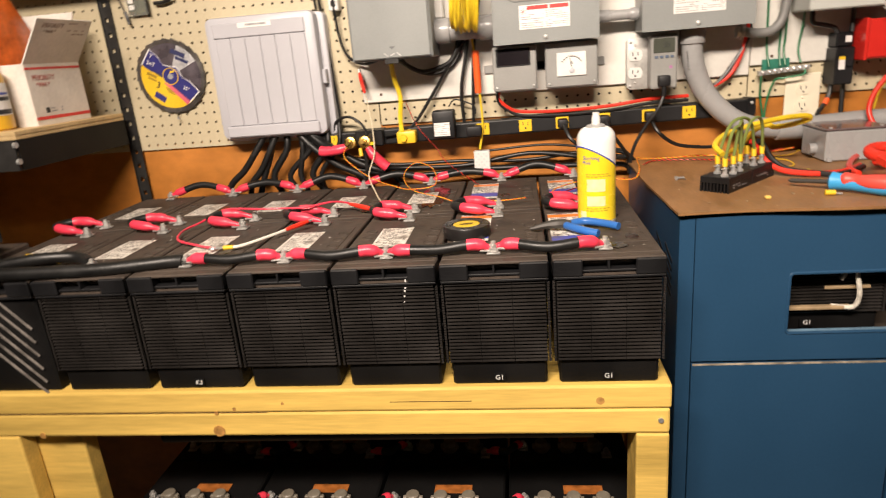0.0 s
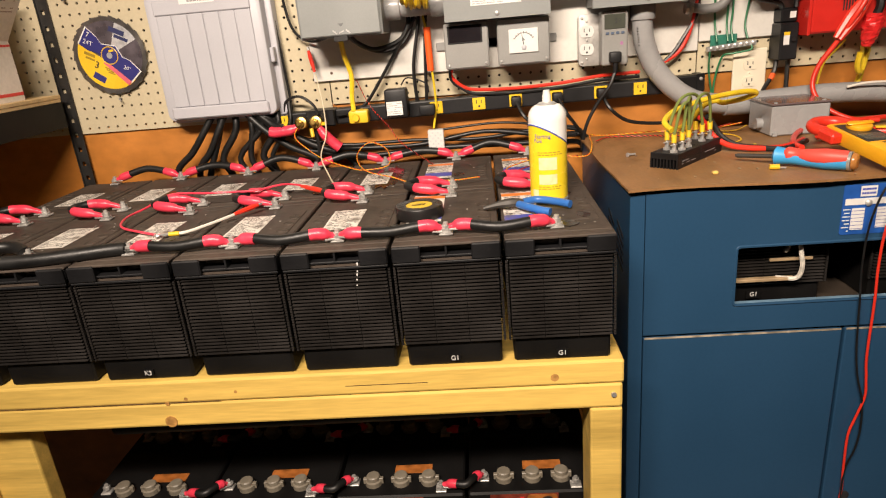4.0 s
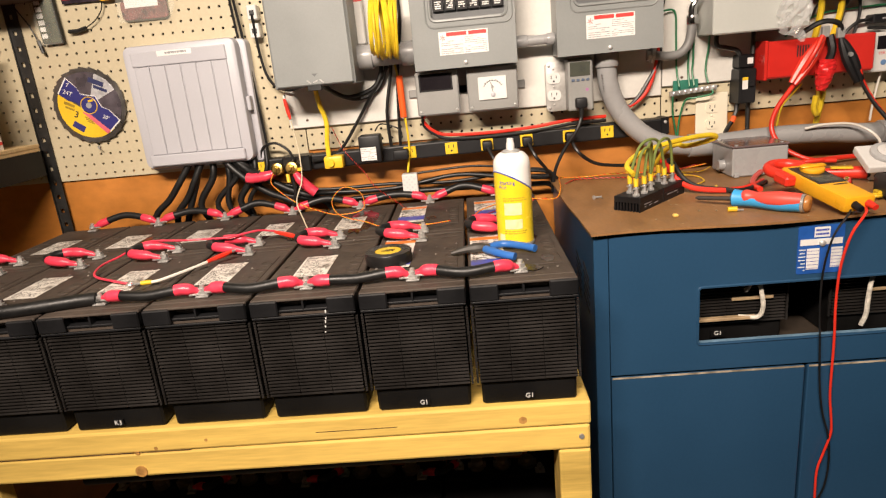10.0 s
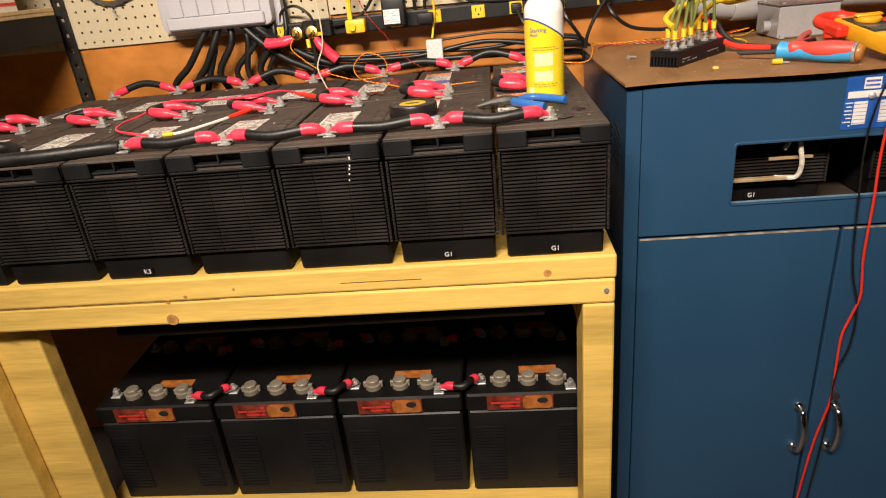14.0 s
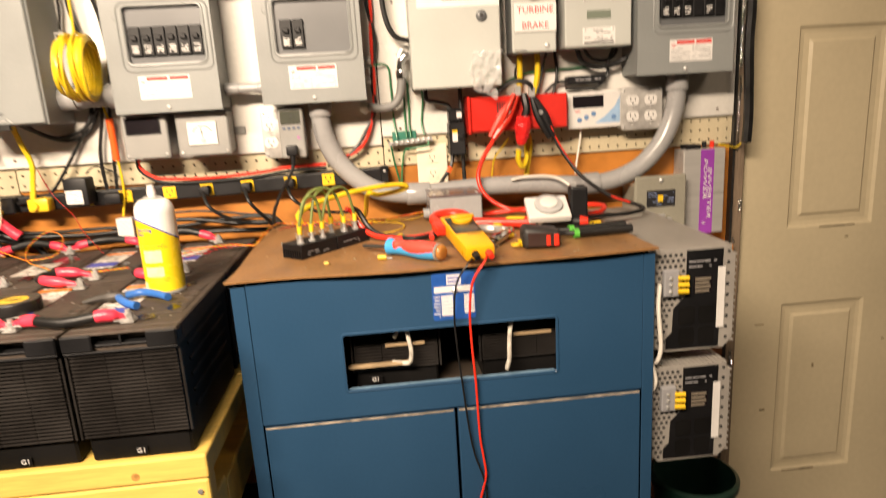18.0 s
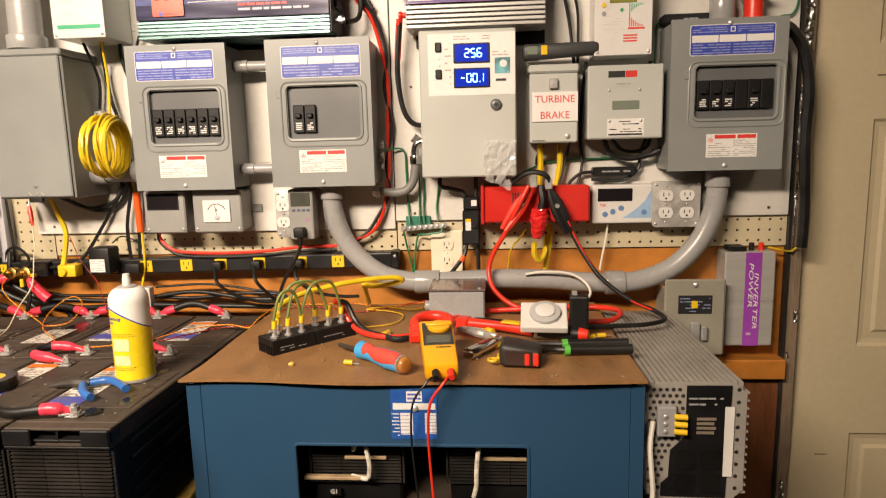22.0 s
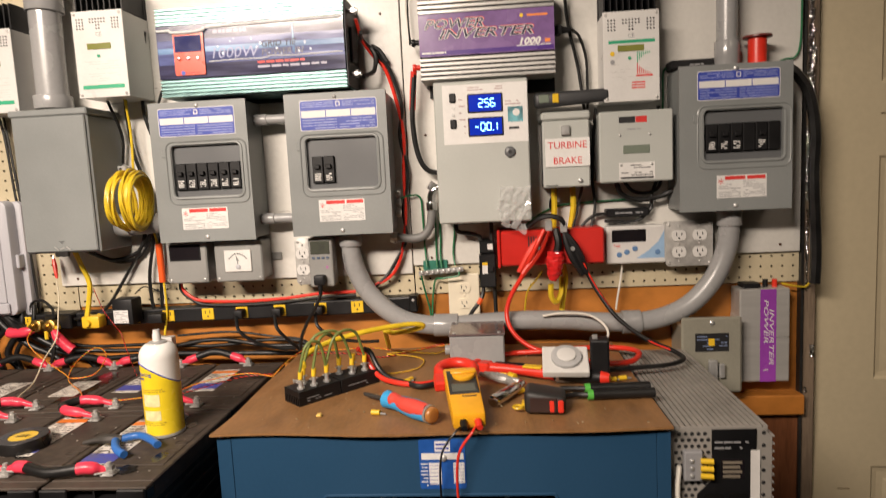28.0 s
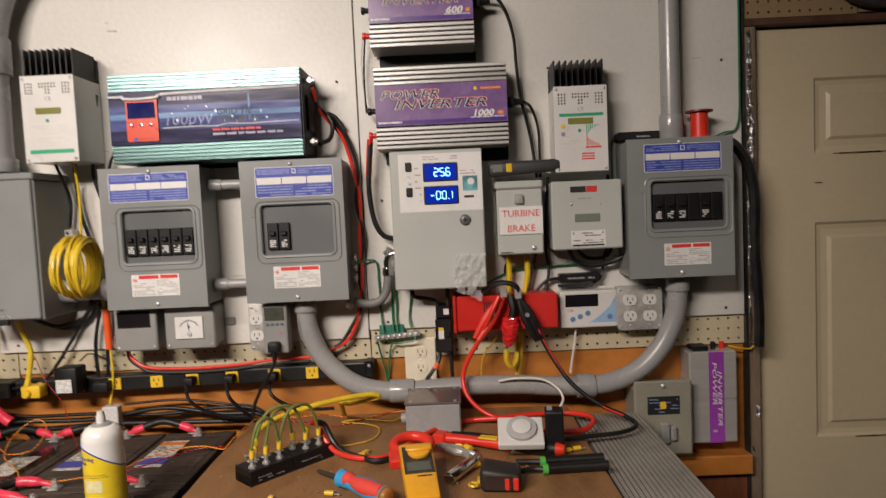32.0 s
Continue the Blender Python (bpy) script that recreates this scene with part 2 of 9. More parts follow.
def smooth_line(points, step=5):
    """A Catmull-Rom line through points."""
    p = [Vector(q) for q in points]
    if len(p) < 3:
        return p
    p = [2 * p[0] - p[1], *p, 2 * p[-1] - p[-2]]
    out = []
    for a, b, c, d in zip(p, p[1:], p[2:], p[3:]):
        for k in range(step):
            t = k / step
            out.append(0.5 * (2 * b + (c - a) * t + (2 * a - 5 * b + 4 * c - d) * t * t + (3 * b - a - 3 * c + d) * t ** 3))
    return out + [p[-2]]


def tube(points, r, n=8, step=5, radii=None, bm=None, closed_line=False):
    """A cable along a smooth line through points."""
    line = smooth_line(points, step)
    one = bmesh.new()
    rings, side = [], None
    for k, q in enumerate(line):
        ahead = (line[min(k + 1, len(line) - 1)] - line[max(k - 1, 0)]).normalized()
        if side is None:
            side = ahead.orthogonal().normalized()
        side = (side - ahead * side.dot(ahead)).normalized()
        up = ahead.cross(side)
        rad = r if radii is None else float(np.interp(k / max(1, len(line) - 1), [s for s, _ in radii], [v for _, v in radii]))
        rings.append([one.verts.new(q + rad * (math.cos(2 * math.pi * j / n) * side + math.sin(2 * math.pi * j / n) * up)) for j in range(n)])
    for low, high in zip(rings, rings[1:]):
        for j in range(n):
            one.faces.new((low[j], low[(j + 1) % n], high[(j + 1) % n], high[j]))
    one.faces.new(rings[0][::-1])
    one.faces.new(rings[-1])
    return one if bm is None else joined(bm, one)


def slab(outline, y0, y1, bevel=0.0, bm=None):
    """A plate whose outline is (x, z) pairs, counter-clockwise seen from -y, between y0 (front) and y1."""
    one = bmesh.new()
    front = [one.verts.new((x, y0, z)) for x, z in outline]
    back = [one.verts.new((x, y1, z)) for x, z in outline]
    face = one.faces.new(front)
    one.faces.new(back[::-1])
    n = len(outline)
    for k in range(n):
        one.faces.new((front[(k + 1) % n], front[k], back[k], back[(k + 1) % n]))
    bmesh.ops.recalc_face_normals(one, faces=one.faces[:])
    if bevel:
        bmesh.ops.bevel(one, geom=list(face.edges), offset=bevel, segments=2, profile=0.5, affect="EDGES")
    return one if bm is None else joined(bm, one)


def disc_outline(cx, cz, r, n=24):
    return [(cx + r * math.cos(2 * math.pi * k / n), cz + r * math.sin(2 * math.pi * k / n)) for k in range(n)]


def round_outline(x0, x1, z0, z1, r, n=4):
    out = []
    for cx, cz, a in ((x1 - r, z0 + r, -90), (x1 - r, z1 - r, 0), (x0 + r, z1 - r, 90), (x0 + r, z0 + r, 180)):
        out += [(cx + r * math.cos(radians(a + 90 * k / n)), cz + r * math.sin(radians(a + 90 * k / n))) for k in range(n + 1)]
    return out


def frame_plate(x0, x1, z0, z1, holes, y0, y1):
    """A plate with rectangular openings through it, which butt on no edge. holes: (x0, x1, z0, z1)."""
    xs = sorted({x0, x1, *(v for h in holes for v in h[:2])})
    zs = sorted({z0, z1, *(v for h in holes for v in h[2:])})
    bm = bmesh.new()
    vs = {}

    def at(i, j, y):
        if (i, j, y) not in vs:
            vs[i, j, y] = bm.verts.new((xs[i], y, zs[j]))
        return vs[i, j, y]

    def solid(i, j):
        if not (0 <= i < len(xs) - 1 and 0 <= j < len(zs) - 1):
            return False
        cx, cz = (xs[i] + xs[i + 1]) / 2, (zs[j] + zs[j + 1]) / 2
        return not any(h[0] < cx < h[1] and h[2] < cz < h[3] for h in holes)

    for i in range(len(xs) - 1):
        for j in range(len(zs) - 1):
            if not solid(i, j):
                continue
            bm.faces.new((at(i, j, y0), at(i + 1, j, y0), at(i + 1, j + 1, y0), at(i, j + 1, y0)))
            bm.faces.new((at(i, j, y1), at(i, j + 1, y1), at(i + 1, j + 1, y1), at(i + 1, j, y1)))
            for di, dj, p, q in ((-1, 0, (0, 0), (0, 1)), (1, 0, (1, 0), (1, 1)), (0, -1, (0, 0), (1, 0)), (0, 1, (0, 1), (1, 1))):
                if not solid(i + di, j + dj):
                    bm.faces.new((at(i + p[0], j + p[1], y0), at(i + p[0], j + p[1], y1), at(i + q[0], j + q[1], y1), at(i + q[0], j + q[1], y0)))
    bmesh.ops.recalc_face_normals(bm, faces=bm.faces[:])
    return bm


def words(text, size, material, parent, where, name="lettering", depth=0.0003, wide=1.0, slant=0.0, rx=90.0, rz=0.0, align="CENTER", fat=0.0):
    """Raised letters with their middle at where, facing -y."""
    cu = bpy.data.curves.new("letters", "FONT")
    cu.body, cu.size, cu.extrude, cu.align_x, cu.align_y, cu.resolution_u = text, size, depth, align, "CENTER", 2
    cu.shear = slant
    cu.offset = fat
    ob = bpy.data.objects.new("letters", cu)
    me = bpy.data.meshes.new_from_object(ob)
    bpy.data.objects.remove(ob)
    me.transform(pose(*where, rx, 0, rz) @ Matrix.Diagonal((wide, 1, 1, 1)))
    me.materials.clear()
    me.materials.append(material)
    me.name = name
    return part(name, me, None, parent)


def rows_of_bars(x0, x1, z0, z1, n, y, seed, fill=0.75, thick=0.45, longest=0.35, bm=None):
    """Lines of small print that cannot be read, as bars."""
    rng = random.Random(seed)
    bm = bmesh.new() if bm is None else bm
    h = (z1 - z0) / n
    for k in range(n):
        a = x0
        while a < x1 - 0.002:
            b = min(x1, a + (x1 - x0) * rng.uniform(0.08, longest))
            if rng.random() < fill:
                box(a, b, y - 0.0002, y, z0 + h * (k + 0.25), z0 + h * (k + 0.25 + thick), bm=bm)
            a = b + (x1 - x0) * 0.025
    return bm


# ---- the room ----
setting("floor", box(-3.2, 3.2, -4.0, 0.35, -0.12, 0.0), M_FLOOR, "dark worn concrete floor", "floor")
setting("ceiling", box(-3.2, 3.2, -4.0, 0.35, 2.75, 2.85), M_WALL, "plain painted ceiling", "ceiling")
setting("wall_west", box(-3.3, -3.2, -4.0, 0.35, 0, 2.75), M_WALL, "plain painted side wall", "wall")
setting("wall_east", box(3.2, 3.3, -4.0, 0.35, 0, 2.75), M_WALL, "plain painted side wall", "wall")
setting("wall_south", box(-3.3, 3.3, -4.1, -4.0, 0, 2.75), M_WALL, "plain painted wall facing the batteries", "wall")
setting("wall_north", box(-3.2, 1.236, 0.008, 0.1, 0, 1.2605), M_PLY, "orange-brown stained plywood lower wall", "wall")
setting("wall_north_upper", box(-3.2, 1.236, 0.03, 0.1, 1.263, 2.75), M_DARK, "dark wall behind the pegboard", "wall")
setting("wall_beside_door", box(2.25, 3.2, 0.0, 0.1, 0, 2.06), M_WALL, "painted wall beside the door", "wall")


def peg_sheet(name, x0, x1, z0, z1, y0=0.0, y1=0.005, pitch=0.0254, r=0.0034):
    """A perforated hardboard sheet whose holes go through it."""
    nx, nz = max(1, round((x1 - x0) / pitch)), max(1, round((z1 - z0) / pitch))
    px, pz = (x1 - x0) / nx, (z1 - z0) / nz
    n = 8
    verts, faces = [], []
    ring = [(math.cos(radians(45 * k)), math.sin(radians(45 * k))) for k in range(n)]
    edge = [(1, 0), (1, 1), (0, 1), (-1, 1), (-1, 0), (-1, -1), (0, -1), (1, -1)]
    for i in range(nx):
        for j in range(nz):
            cx, cz, b = x0 + (i + 0.5) * px, z0 + (j + 0.5) * pz, len(verts)
            verts += [(cx + ex * px / 2, y0, cz + ez * pz / 2) for ex, ez in edge]
            verts += [(cx + r * c, y0, cz + r * s) for c, s in ring]
            verts += [(cx + r * c, y1, cz + r * s) for c, s in ring]
            for k in range(n):
                q = (k + 1) % n
                faces += [(b + k, b + q, b + n + q, b + n + k), (b + n + k, b + n + q, b + 2 * n + q, b + 2 * n + k)]
    b = len(verts)
    verts += [(x0, y0, z0), (x1, y0, z0), (x1, y0, z1), (x0, y0, z1), (x0, y1, z0), (x1, y1, z0), (x1, y1, z1), (x0, y1, z1)]
    faces += [(b, b + 4, b + 5, b + 1), (b + 1, b + 5, b + 6, b + 2), (b + 2, b + 6, b + 7, b + 3), (b + 3, b + 7, b + 4, b)]
    me = bpy.data.meshes.new(name)
    me.from_pydata(verts, [], faces)
    bm = bmesh.new()
    bm.from_mesh(me)
    bmesh.ops.remove_doubles(bm, verts=bm.verts[:], dist=1e-5)
    bm.to_mesh(me)
    bm.free()
    me.materials.append(M_PEG if x0 < 1.2 else M_PEGBROWN)
    return me


for name, x0, x1, z0, z1 in (("pegboard_1", -1.82, -0.62, 1.2345, 2.48), ("pegboard_2", -0.617, 0.284, 1.26, 1.362), ("pegboard_3", 0.287, 1.228, 1.2635, 1.365),
                             ("pegboard_4", -0.617, 0.27, 2.235, 2.48), ("pegboard_5", 0.273, 1.228, 2.235, 2.48), ("pegboard_6", 1.238, 1.516, 2.065, 2.48),
                             ("pegboard_7", 1.519, 2.28, 2.068, 2.48)):
    tagged(part(name, peg_sheet(name, x0, x1, z0, z1), None), "cream perforated hardboard pegboard", "pegboard", kind="structure")
setting("wall_over_pegboard", box(-3.2, 3.2, -0.002, 0.1, 2.483, 2.75), M_WALL, "plain wall above the pegboard", "wall")
setting("wall_left_of_pegboard", box(-3.2, -1.823, 0.0, 0.02, 1.263, 2.48), M_PEG, "plain cream hardboard wall", "wall")
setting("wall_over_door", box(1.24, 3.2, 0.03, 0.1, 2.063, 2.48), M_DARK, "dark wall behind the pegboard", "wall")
setting("wall_right_of_pegboard", box(2.283, 3.2, 0.0, 0.02, 2.065, 2.48), M_PEGBROWN, "plain brown hardboard wall", "wall")


M_SCUFF = mat("grey_scuff", (0.40, 0.37, 0.33), 0.6, var=0.2, scale=50)


def board(name, x0, x1, z0, z1, label):
    ob = thing(name, (x0, 0, z0), label, "board", kind="structure")
    part("sheet", box(0, x1 - x0, -0.011, -0.001, 0, z1 - z0, 0.0015), M_WHITE, ob)
    for fx in (0.05, 0.5, 0.95):
        for fz in (0.02, 0.35, 0.68, 0.955):
            part("screw_head", rod((fx * (x1 - x0), -0.0125, fz * (z1 - z0)), (fx * (x1 - x0), -0.010, fz * (z1 - z0)), 0.0035, 8), M_BROWN, ob)
    rng = random.Random(int(1000 * x1))
    for _ in range(14):
        u, v, w, h = rng.uniform(0.03, 0.9) * (x1 - x0), rng.uniform(0.05, 0.95) * (z1 - z0), rng.uniform(0.004, 0.03), rng.uniform(0.001, 0.003)
        part("scuff", box(u, u + w, -0.0112, -0.0108, v, v + h), M_SCUFF, ob)
    return ob


board("white_board_1", -0.655, 0.2835, 1.318, 2.259, "white painted plywood board with scuffs and screws")
board("white_board_2", 0.286, 1.226, 1.338, 2.262, "white painted plywood board carrying the electrical boxes")

# battens and trim
setting("batten_1", box(0.77, 1.233, -0.032, 0.007, 0.935, 0.985, 0.003), M_PLY, "stained wooden batten on the plywood wall", "batten")
setting("wall_panel", box(0.77, 1.2335, -0.004, 0.0075, 0.0, 0.9335), mat("red_brown_panel", (0.17, 0.062, 0.024), 0.5, var=0.25, scale=4, fine=40, stretch=(5, 1, 0.7)), "dark red-brown panel low on the wall", "wall panel")
setting("door_frame_1", box(1.2375, 1.2665, -0.006, 0.06, 0, 2.044, 0.002), M_JAMB, "weathered brown wooden door jamb", "door frame")
setting("door_frame_2", box(1.2375, 2.235, -0.006, 0.06, 2.0455, 2.0635, 0.002), M_BROWN, "dark brown wooden door head", "door frame")
setting("door_frame_3", box(2.216, 2.248, -0.006, 0.06, 0, 2.044, 0.002), M_BROWN, "dark brown wooden door jamb", "door frame")
setting("trim", box(1.2285, 1.2345, -0.012, 0.008, 0.0, 2.47), M_SLOT, "narrow dark edge strip beside the door", "trim")
setting("threshold", box(1.268, 2.215, -0.05, 0.08, 0.001, 0.012, 0.003), M_STEEL, "worn metal door threshold", "threshold")


def door():
    x0, x1, z0, z1 = 1.270, 2.212, 0.016, 2.042
    ob = thing("door_1", (x0, 0.02, z0), "closed cream six-panel door with scuff marks", "door", kind="structure")
    rows = ((0.222, 0.776), (1.004, 1.558), (1.730, 1.918))
    cols = ((1.420, 1.680), (1.812, 2.064))
    holes = [(a - x0, b - x0, c - z0, d - z0) for a, b in cols for c, d in rows]
    part("slab", frame_plate(0, x1 - x0, 0, z1 - z0, holes, 0, 0.04), M_DOOR, ob)
    for a, b, c, d in holes:
        bm = bmesh.new()
        levels = ((0.0, 0.0), (0.007, 0.0065), (0.018, 0.0085), (0.034, 0.0075), (0.042, 0.002))
        rings = [[bm.verts.new((x, y, z)) for x, z in ((a + s, c + s), (b - s, c + s), (b - s, d - s), (a + s, d - s))] for s, y in levels]
        for low, high in zip(rings, rings[1:]):
            for k in range(4):
                bm.faces.new((low[k], low[(k + 1) % 4], high[(k + 1) % 4], high[k]))
        bm.faces.new(rings[-1])
        part("panel", bm, M_DOOR, ob)
    rng = random.Random(3)
    dirt = mat("grimy_streak", (0.16, 0.115, 0.06), 0.7, var=0.3, scale=60)
    for a, b, c, d in holes:
        for k in range(3):
            u = a + (b - a) * rng.uniform(0.0, 0.6)
            part("scuff", box(u, min(b, u + rng.uniform(0.04, 0.12)), -0.0004, 0.0001, c - 0.003 + rng.uniform(-0.002, 0.001), c + rng.uniform(-0.001, 0.001)), dirt, ob)
    for u, z, w, h in ((0.10, 0.42, 0.018, 0.006), (0.26, 0.55, 0.006, 0.012), (0.07, 0.70, 0.03, 0.003), (0.33, 0.95, 0.012, 0.004), (0.15, 1.64, 0.02, 0.003), (0.48, 0.62, 0.008, 0.005)):
        part("scuff", box(u, u + w, -0.0004, 0.0001, z, z + h), dirt, ob)
    knob = lathe([(0.030, 0), (0.030, 0.004), (0.011, 0.010), (0.011, 0.028), (0.024, 0.036), (0.028, 0.050), (0.020, 0.062), (0.004, 0.064)])
    knob.transform(pose(2.135 - x0, 0, 1.04 - z0, 90))
    part("knob", knob, M_BRASS, ob, "round brass door knob", True)
    return ob


door()
foil = thing("foil_tape", (1.245, -0.007, 1.0), "torn shiny foil tape on the door jamb", "tape")
random.seed(4)
for z0, z1, x0, wide in ((1.86, 2.035, -0.004, 0.012), (1.66, 1.86, -0.006, 0.018), (1.46, 1.64, -0.008, 0.010), (1.24, 1.44, -0.006, 0.007), (1.075, 1.105, 0.006, 0.014), (0.985, 1.0, -0.006, 0.008), (0.60, 0.66, 0.0, 0.012)):
    # a crumpled ribbon of foil with torn edges
    bm = bmesh.new()
    n = max(4, int((z1 - z0) / 0.006))
    rows = []
    for k in range(n + 1):
        z = z0 + (z1 - z0) * k / n - 1.0
        a, b = x0 + random.uniform(-0.002, 0.002), x0 + wide * random.uniform(0.55, 1.15)
        rows.append([bm.verts.new((a + (b - a) * q / 4, -0.0005 - random.uniform(0, 0.0045), z + random.uniform(-0.001, 0.001))) for q in range(5)])
    for lo, hi in zip(rows, rows[1:]):
        for q in range(4):
            bm.faces.new((lo[q], lo[q + 1], hi[q + 1], hi[q]))
    bmesh.ops.solidify(bm, geom=bm.faces[:], thickness=0.0004)
    part("strip", bm, M_FOIL, foil)


# ---- bench and batteries ----
def bench():
    ob = thing("workbench", (-0.75, -0.4, 0), "pine lumber bench carrying two rows of black batteries", "bench")
    def put(name, x0, x1, y0, y1, z0, z1, bevel=0.004, label=""):
        part(name, box(x0 + 0.75, x1 + 0.75, y0 + 0.4, y1 + 0.4, z0, z1, bevel, 2), M_PINE, ob, label)
    put("top_board", -1.62, -0.037, -0.714, -0.40, 0.851, 0.8935)
    put("top_board", -1.62, -0.037, -0.397, -0.03, 0.851, 0.8935)
    put("front_beam", -1.62, -0.0385, -0.713, -0.675, 0.803, 0.850, 0.005, "pine two-by-four with a knot")
    put("back_beam", -1.62, -0.0385, -0.07, -0.03, 0.76, 0.850)
    put("leg", -0.0925, -0.0385, -0.712, -0.624, 0, 0.802)
    put("leg", -0.0765, -0.0385, -0.118, -0.03, 0, 0.7585)
    put("leg", -1.252, -1.122, -0.673, -0.635, 0, 0.850)
    put("leg", -1.345, -1.218, -0.712, -0.674, 0, 0.802)
    put("leg", -1.180, -1.142, -0.118, -0.03, 0, 0.7585)
    put("side_rail", -0.0765, -0.0385, -0.622, -0.12, 0.70, 0.79)
    put("shelf_board", -1.180, -0.0785, -0.633, -0.40, 0.236, 0.272)
    put("shelf_board", -1.180, -0.0785, -0.397, -0.12, 0.236, 0.272)
    for kx, kz, kr in ((-0.816, 0.814, 0.011), (-0.150, 0.866, 0.007), (-0.815, 0.8505, 0.004), (-0.780, 0.858, 0.0035), (-1.165, 0.806, 0.006), (-0.69, 0.868, 0.003)):
        part("knot", rod((kx + 0.75, -0.3142, kz), (kx + 0.75, -0.3128, kz), kr, 12), mat("pine_knot", (0.50, 0.26, 0.07), 0.6, var=0.3, scale=80), ob, "darker round knot")
    for cx0, cx1, cz in ((-1.25, -0.72, 0.8515), (-0.5, -0.36, 0.868)):
        part("crack", box(cx0 + 0.75, cx1 + 0.75, -0.3143, -0.3138, cz, cz + 0.0012), M_BROWN, ob, "thin dark crack")
    screw = rod((-0.054 + 0.75, -0.316, 0.829), (-0.054 + 0.75, -0.3125, 0.829), 0.0045, 10)
    part("screw", screw, M_STEEL, ob)


bench()
tagged(part("under_rail", rod((-1.0, -0.60, 0.735), (-0.15, -0.60, 0.742), 0.018, 14), M_BLACK, None, "", True), "black pipe slung under the bench top", "pipe")
for px in (-0.95, -0.2):
    tagged(part("pipe_hanger", box(px - 0.01, px + 0.01, -0.625, -0.575, 0.755, 0.8505, 0.002), M_BLACK), "black strap holding the pipe under the bench", "bracket", "pipe hangers")

BAT_W, BAT_L, BAT_Z, BAT_H = 0.169, 0.321, 0.8935, 0.2205


def battery_meshes():
    """Case, ribs, lid and handle bar, about the middle of the base, front at -y."""
    w, l = BAT_W / 2, BAT_L / 2
    case = box(-w + 0.004, w - 0.004, -l + 0.004, l - 0.004, 0.0, 0.186, 0.004)
    for v in case.verts:
        s = 1 - 0.035 * max(0, 0.06 - v.co.z) / 0.06
        v.co.x, v.co.y = v.co.x * s, v.co.y * s
    ribs = bmesh.new()
    for k in range(23):
        z = 0.046 + k * 0.0061
        for a, b in ((-0.079, -0.0275), (-0.0265, 0.0265), (0.0275, 0.079)):
            for v in (one := box(a, b, -l - 0.0005, -l + 0.0055, z, z + 0.0034)).verts:
                if v.co.y < -l + 0.002:
                    v.co.z = z + (0.0007 if v.co.z < z + 0.0017 else 0.0021)
            joined(ribs, one)
    for k in range(30):
        z = 0.045 + k * 0.0046
        for s in (-1, 1):
            box(s * 0.0835 - 0.0018, s * 0.0835 + 0.0018, -l + 0.001, -l + 0.0055, z, z + 0.003, bm=ribs)
    sides = []
    for s in (-1, 1):
        side = bmesh.new()
        sides.append(("side_ribs", side, M_BLACK))
        for k in range(5):
            z = 0.06 + k * 0.027
            box(s * (w - 0.004) - 0.002, s * (w - 0.004) + 0.002, -l + 0.05, l - 0.05, z, z + 0.006, 0.001, bm=side)
    # dust brown stays on the lid top; black ends also paint the shaded front
    lid, ends, rims = bmesh.new(), {-1: bmesh.new(), 1: bmesh.new()}, {-1: bmesh.new(), 1: bmesh.new()}
    box(-w, w, -l + 0.022, l - 0.022, 0.1945, 0.2175, 0.002, bm=lid)
    for e in (-1, 1):
        y0, y1 = min(e * l, e * (l - 0.0225)), max(e * l, e * (l - 0.0225))
        box(-w, w, y0, y1, 0.2125, 0.2174, 0.0015, bm=rims[e])
        box(-w, w, y0, y1, 0.1945, 0.1985, 0.001, bm=ends[e])
        box(-0.0015, 0.0015, y0, y1, 0.1983, 0.2123, bm=ends[e])
        for s in (-1, 1):
            box(min(s * 0.042, s * w), max(s * 0.042, s * w), y0, y1, 0.1945, 0.2123, 0.001, bm=ends[e])
    box(-w + 0.003, w - 0.003, -l + 0.003, l - 0.003, 0.184, 0.196, bm=lid)
    # carrying recess between two blocks at each end
    for e in (-1, 1):
        for s in (-1, 1):
            box(s * 0.062 - 0.0225, s * 0.062 + 0.0225, min(e * l, e * (l + 0.007)), max(e * l, e * (l + 0.007)), 0.1905, 0.2165, 0.002, bm=ends[e])
        box(-0.084, 0.084, min(e * l, e * (l + 0.005)), max(e * l, e * (l + 0.005)), 0.186, 0.190, 0.001, bm=ends[e])
    # raised plate and round vent marks on the lid
    plate = box(-w + 0.012, w - 0.012, -l + 0.075, l - 0.075, 0.2170, 0.2188, 0.0008)
    vents = []
    for k in range(3):
        for s in (-1, 1):
            ring = tube([(0.06 + 0.010 * math.cos(a) if s > 0 else -0.06 + 0.010 * math.cos(a), -0.04 + 0.04 * k + 0.010 * math.sin(a), 0.2190)
                         for a in [2 * math.pi * q / 10 for q in range(11)]], 0.0011, 4, 2)
            vents.append(("vent_ring", ring, M_LID))
    return [mesh_of(n, b, m) for n, b, m in (("case", case, M_CASE), ("ribs", ribs, M_RIB), *sides, ("lid", lid, M_LID), ("raised_plate", plate, M_LID), *(("lid_rim", rims[e], M_LID) for e in (-1, 1)), *(("lid_end", ends[e], M_BLACK) for e in (-1, 1)), *vents)]


BAT_PARTS = battery_meshes()


def terminal(bm, x, y, z):
    """A lead pad with washer, nut and stud."""
    box(x - 0.011, x + 0.011, y - 0.011, y + 0.011, z - 0.0005, z + 0.003, 0.001, bm=bm)
    rod((x, y, z + 0.003), (x, y, z + 0.0042), 0.0105, 14, bm=bm)
    rod((x, y, z + 0.0073), (x, y, z + 0.0145), 0.0076, 6, bm=bm)
    rod((x, y, z + 0.0145), (x, y, z + 0.0195), 0.0042, 10, bm=bm)


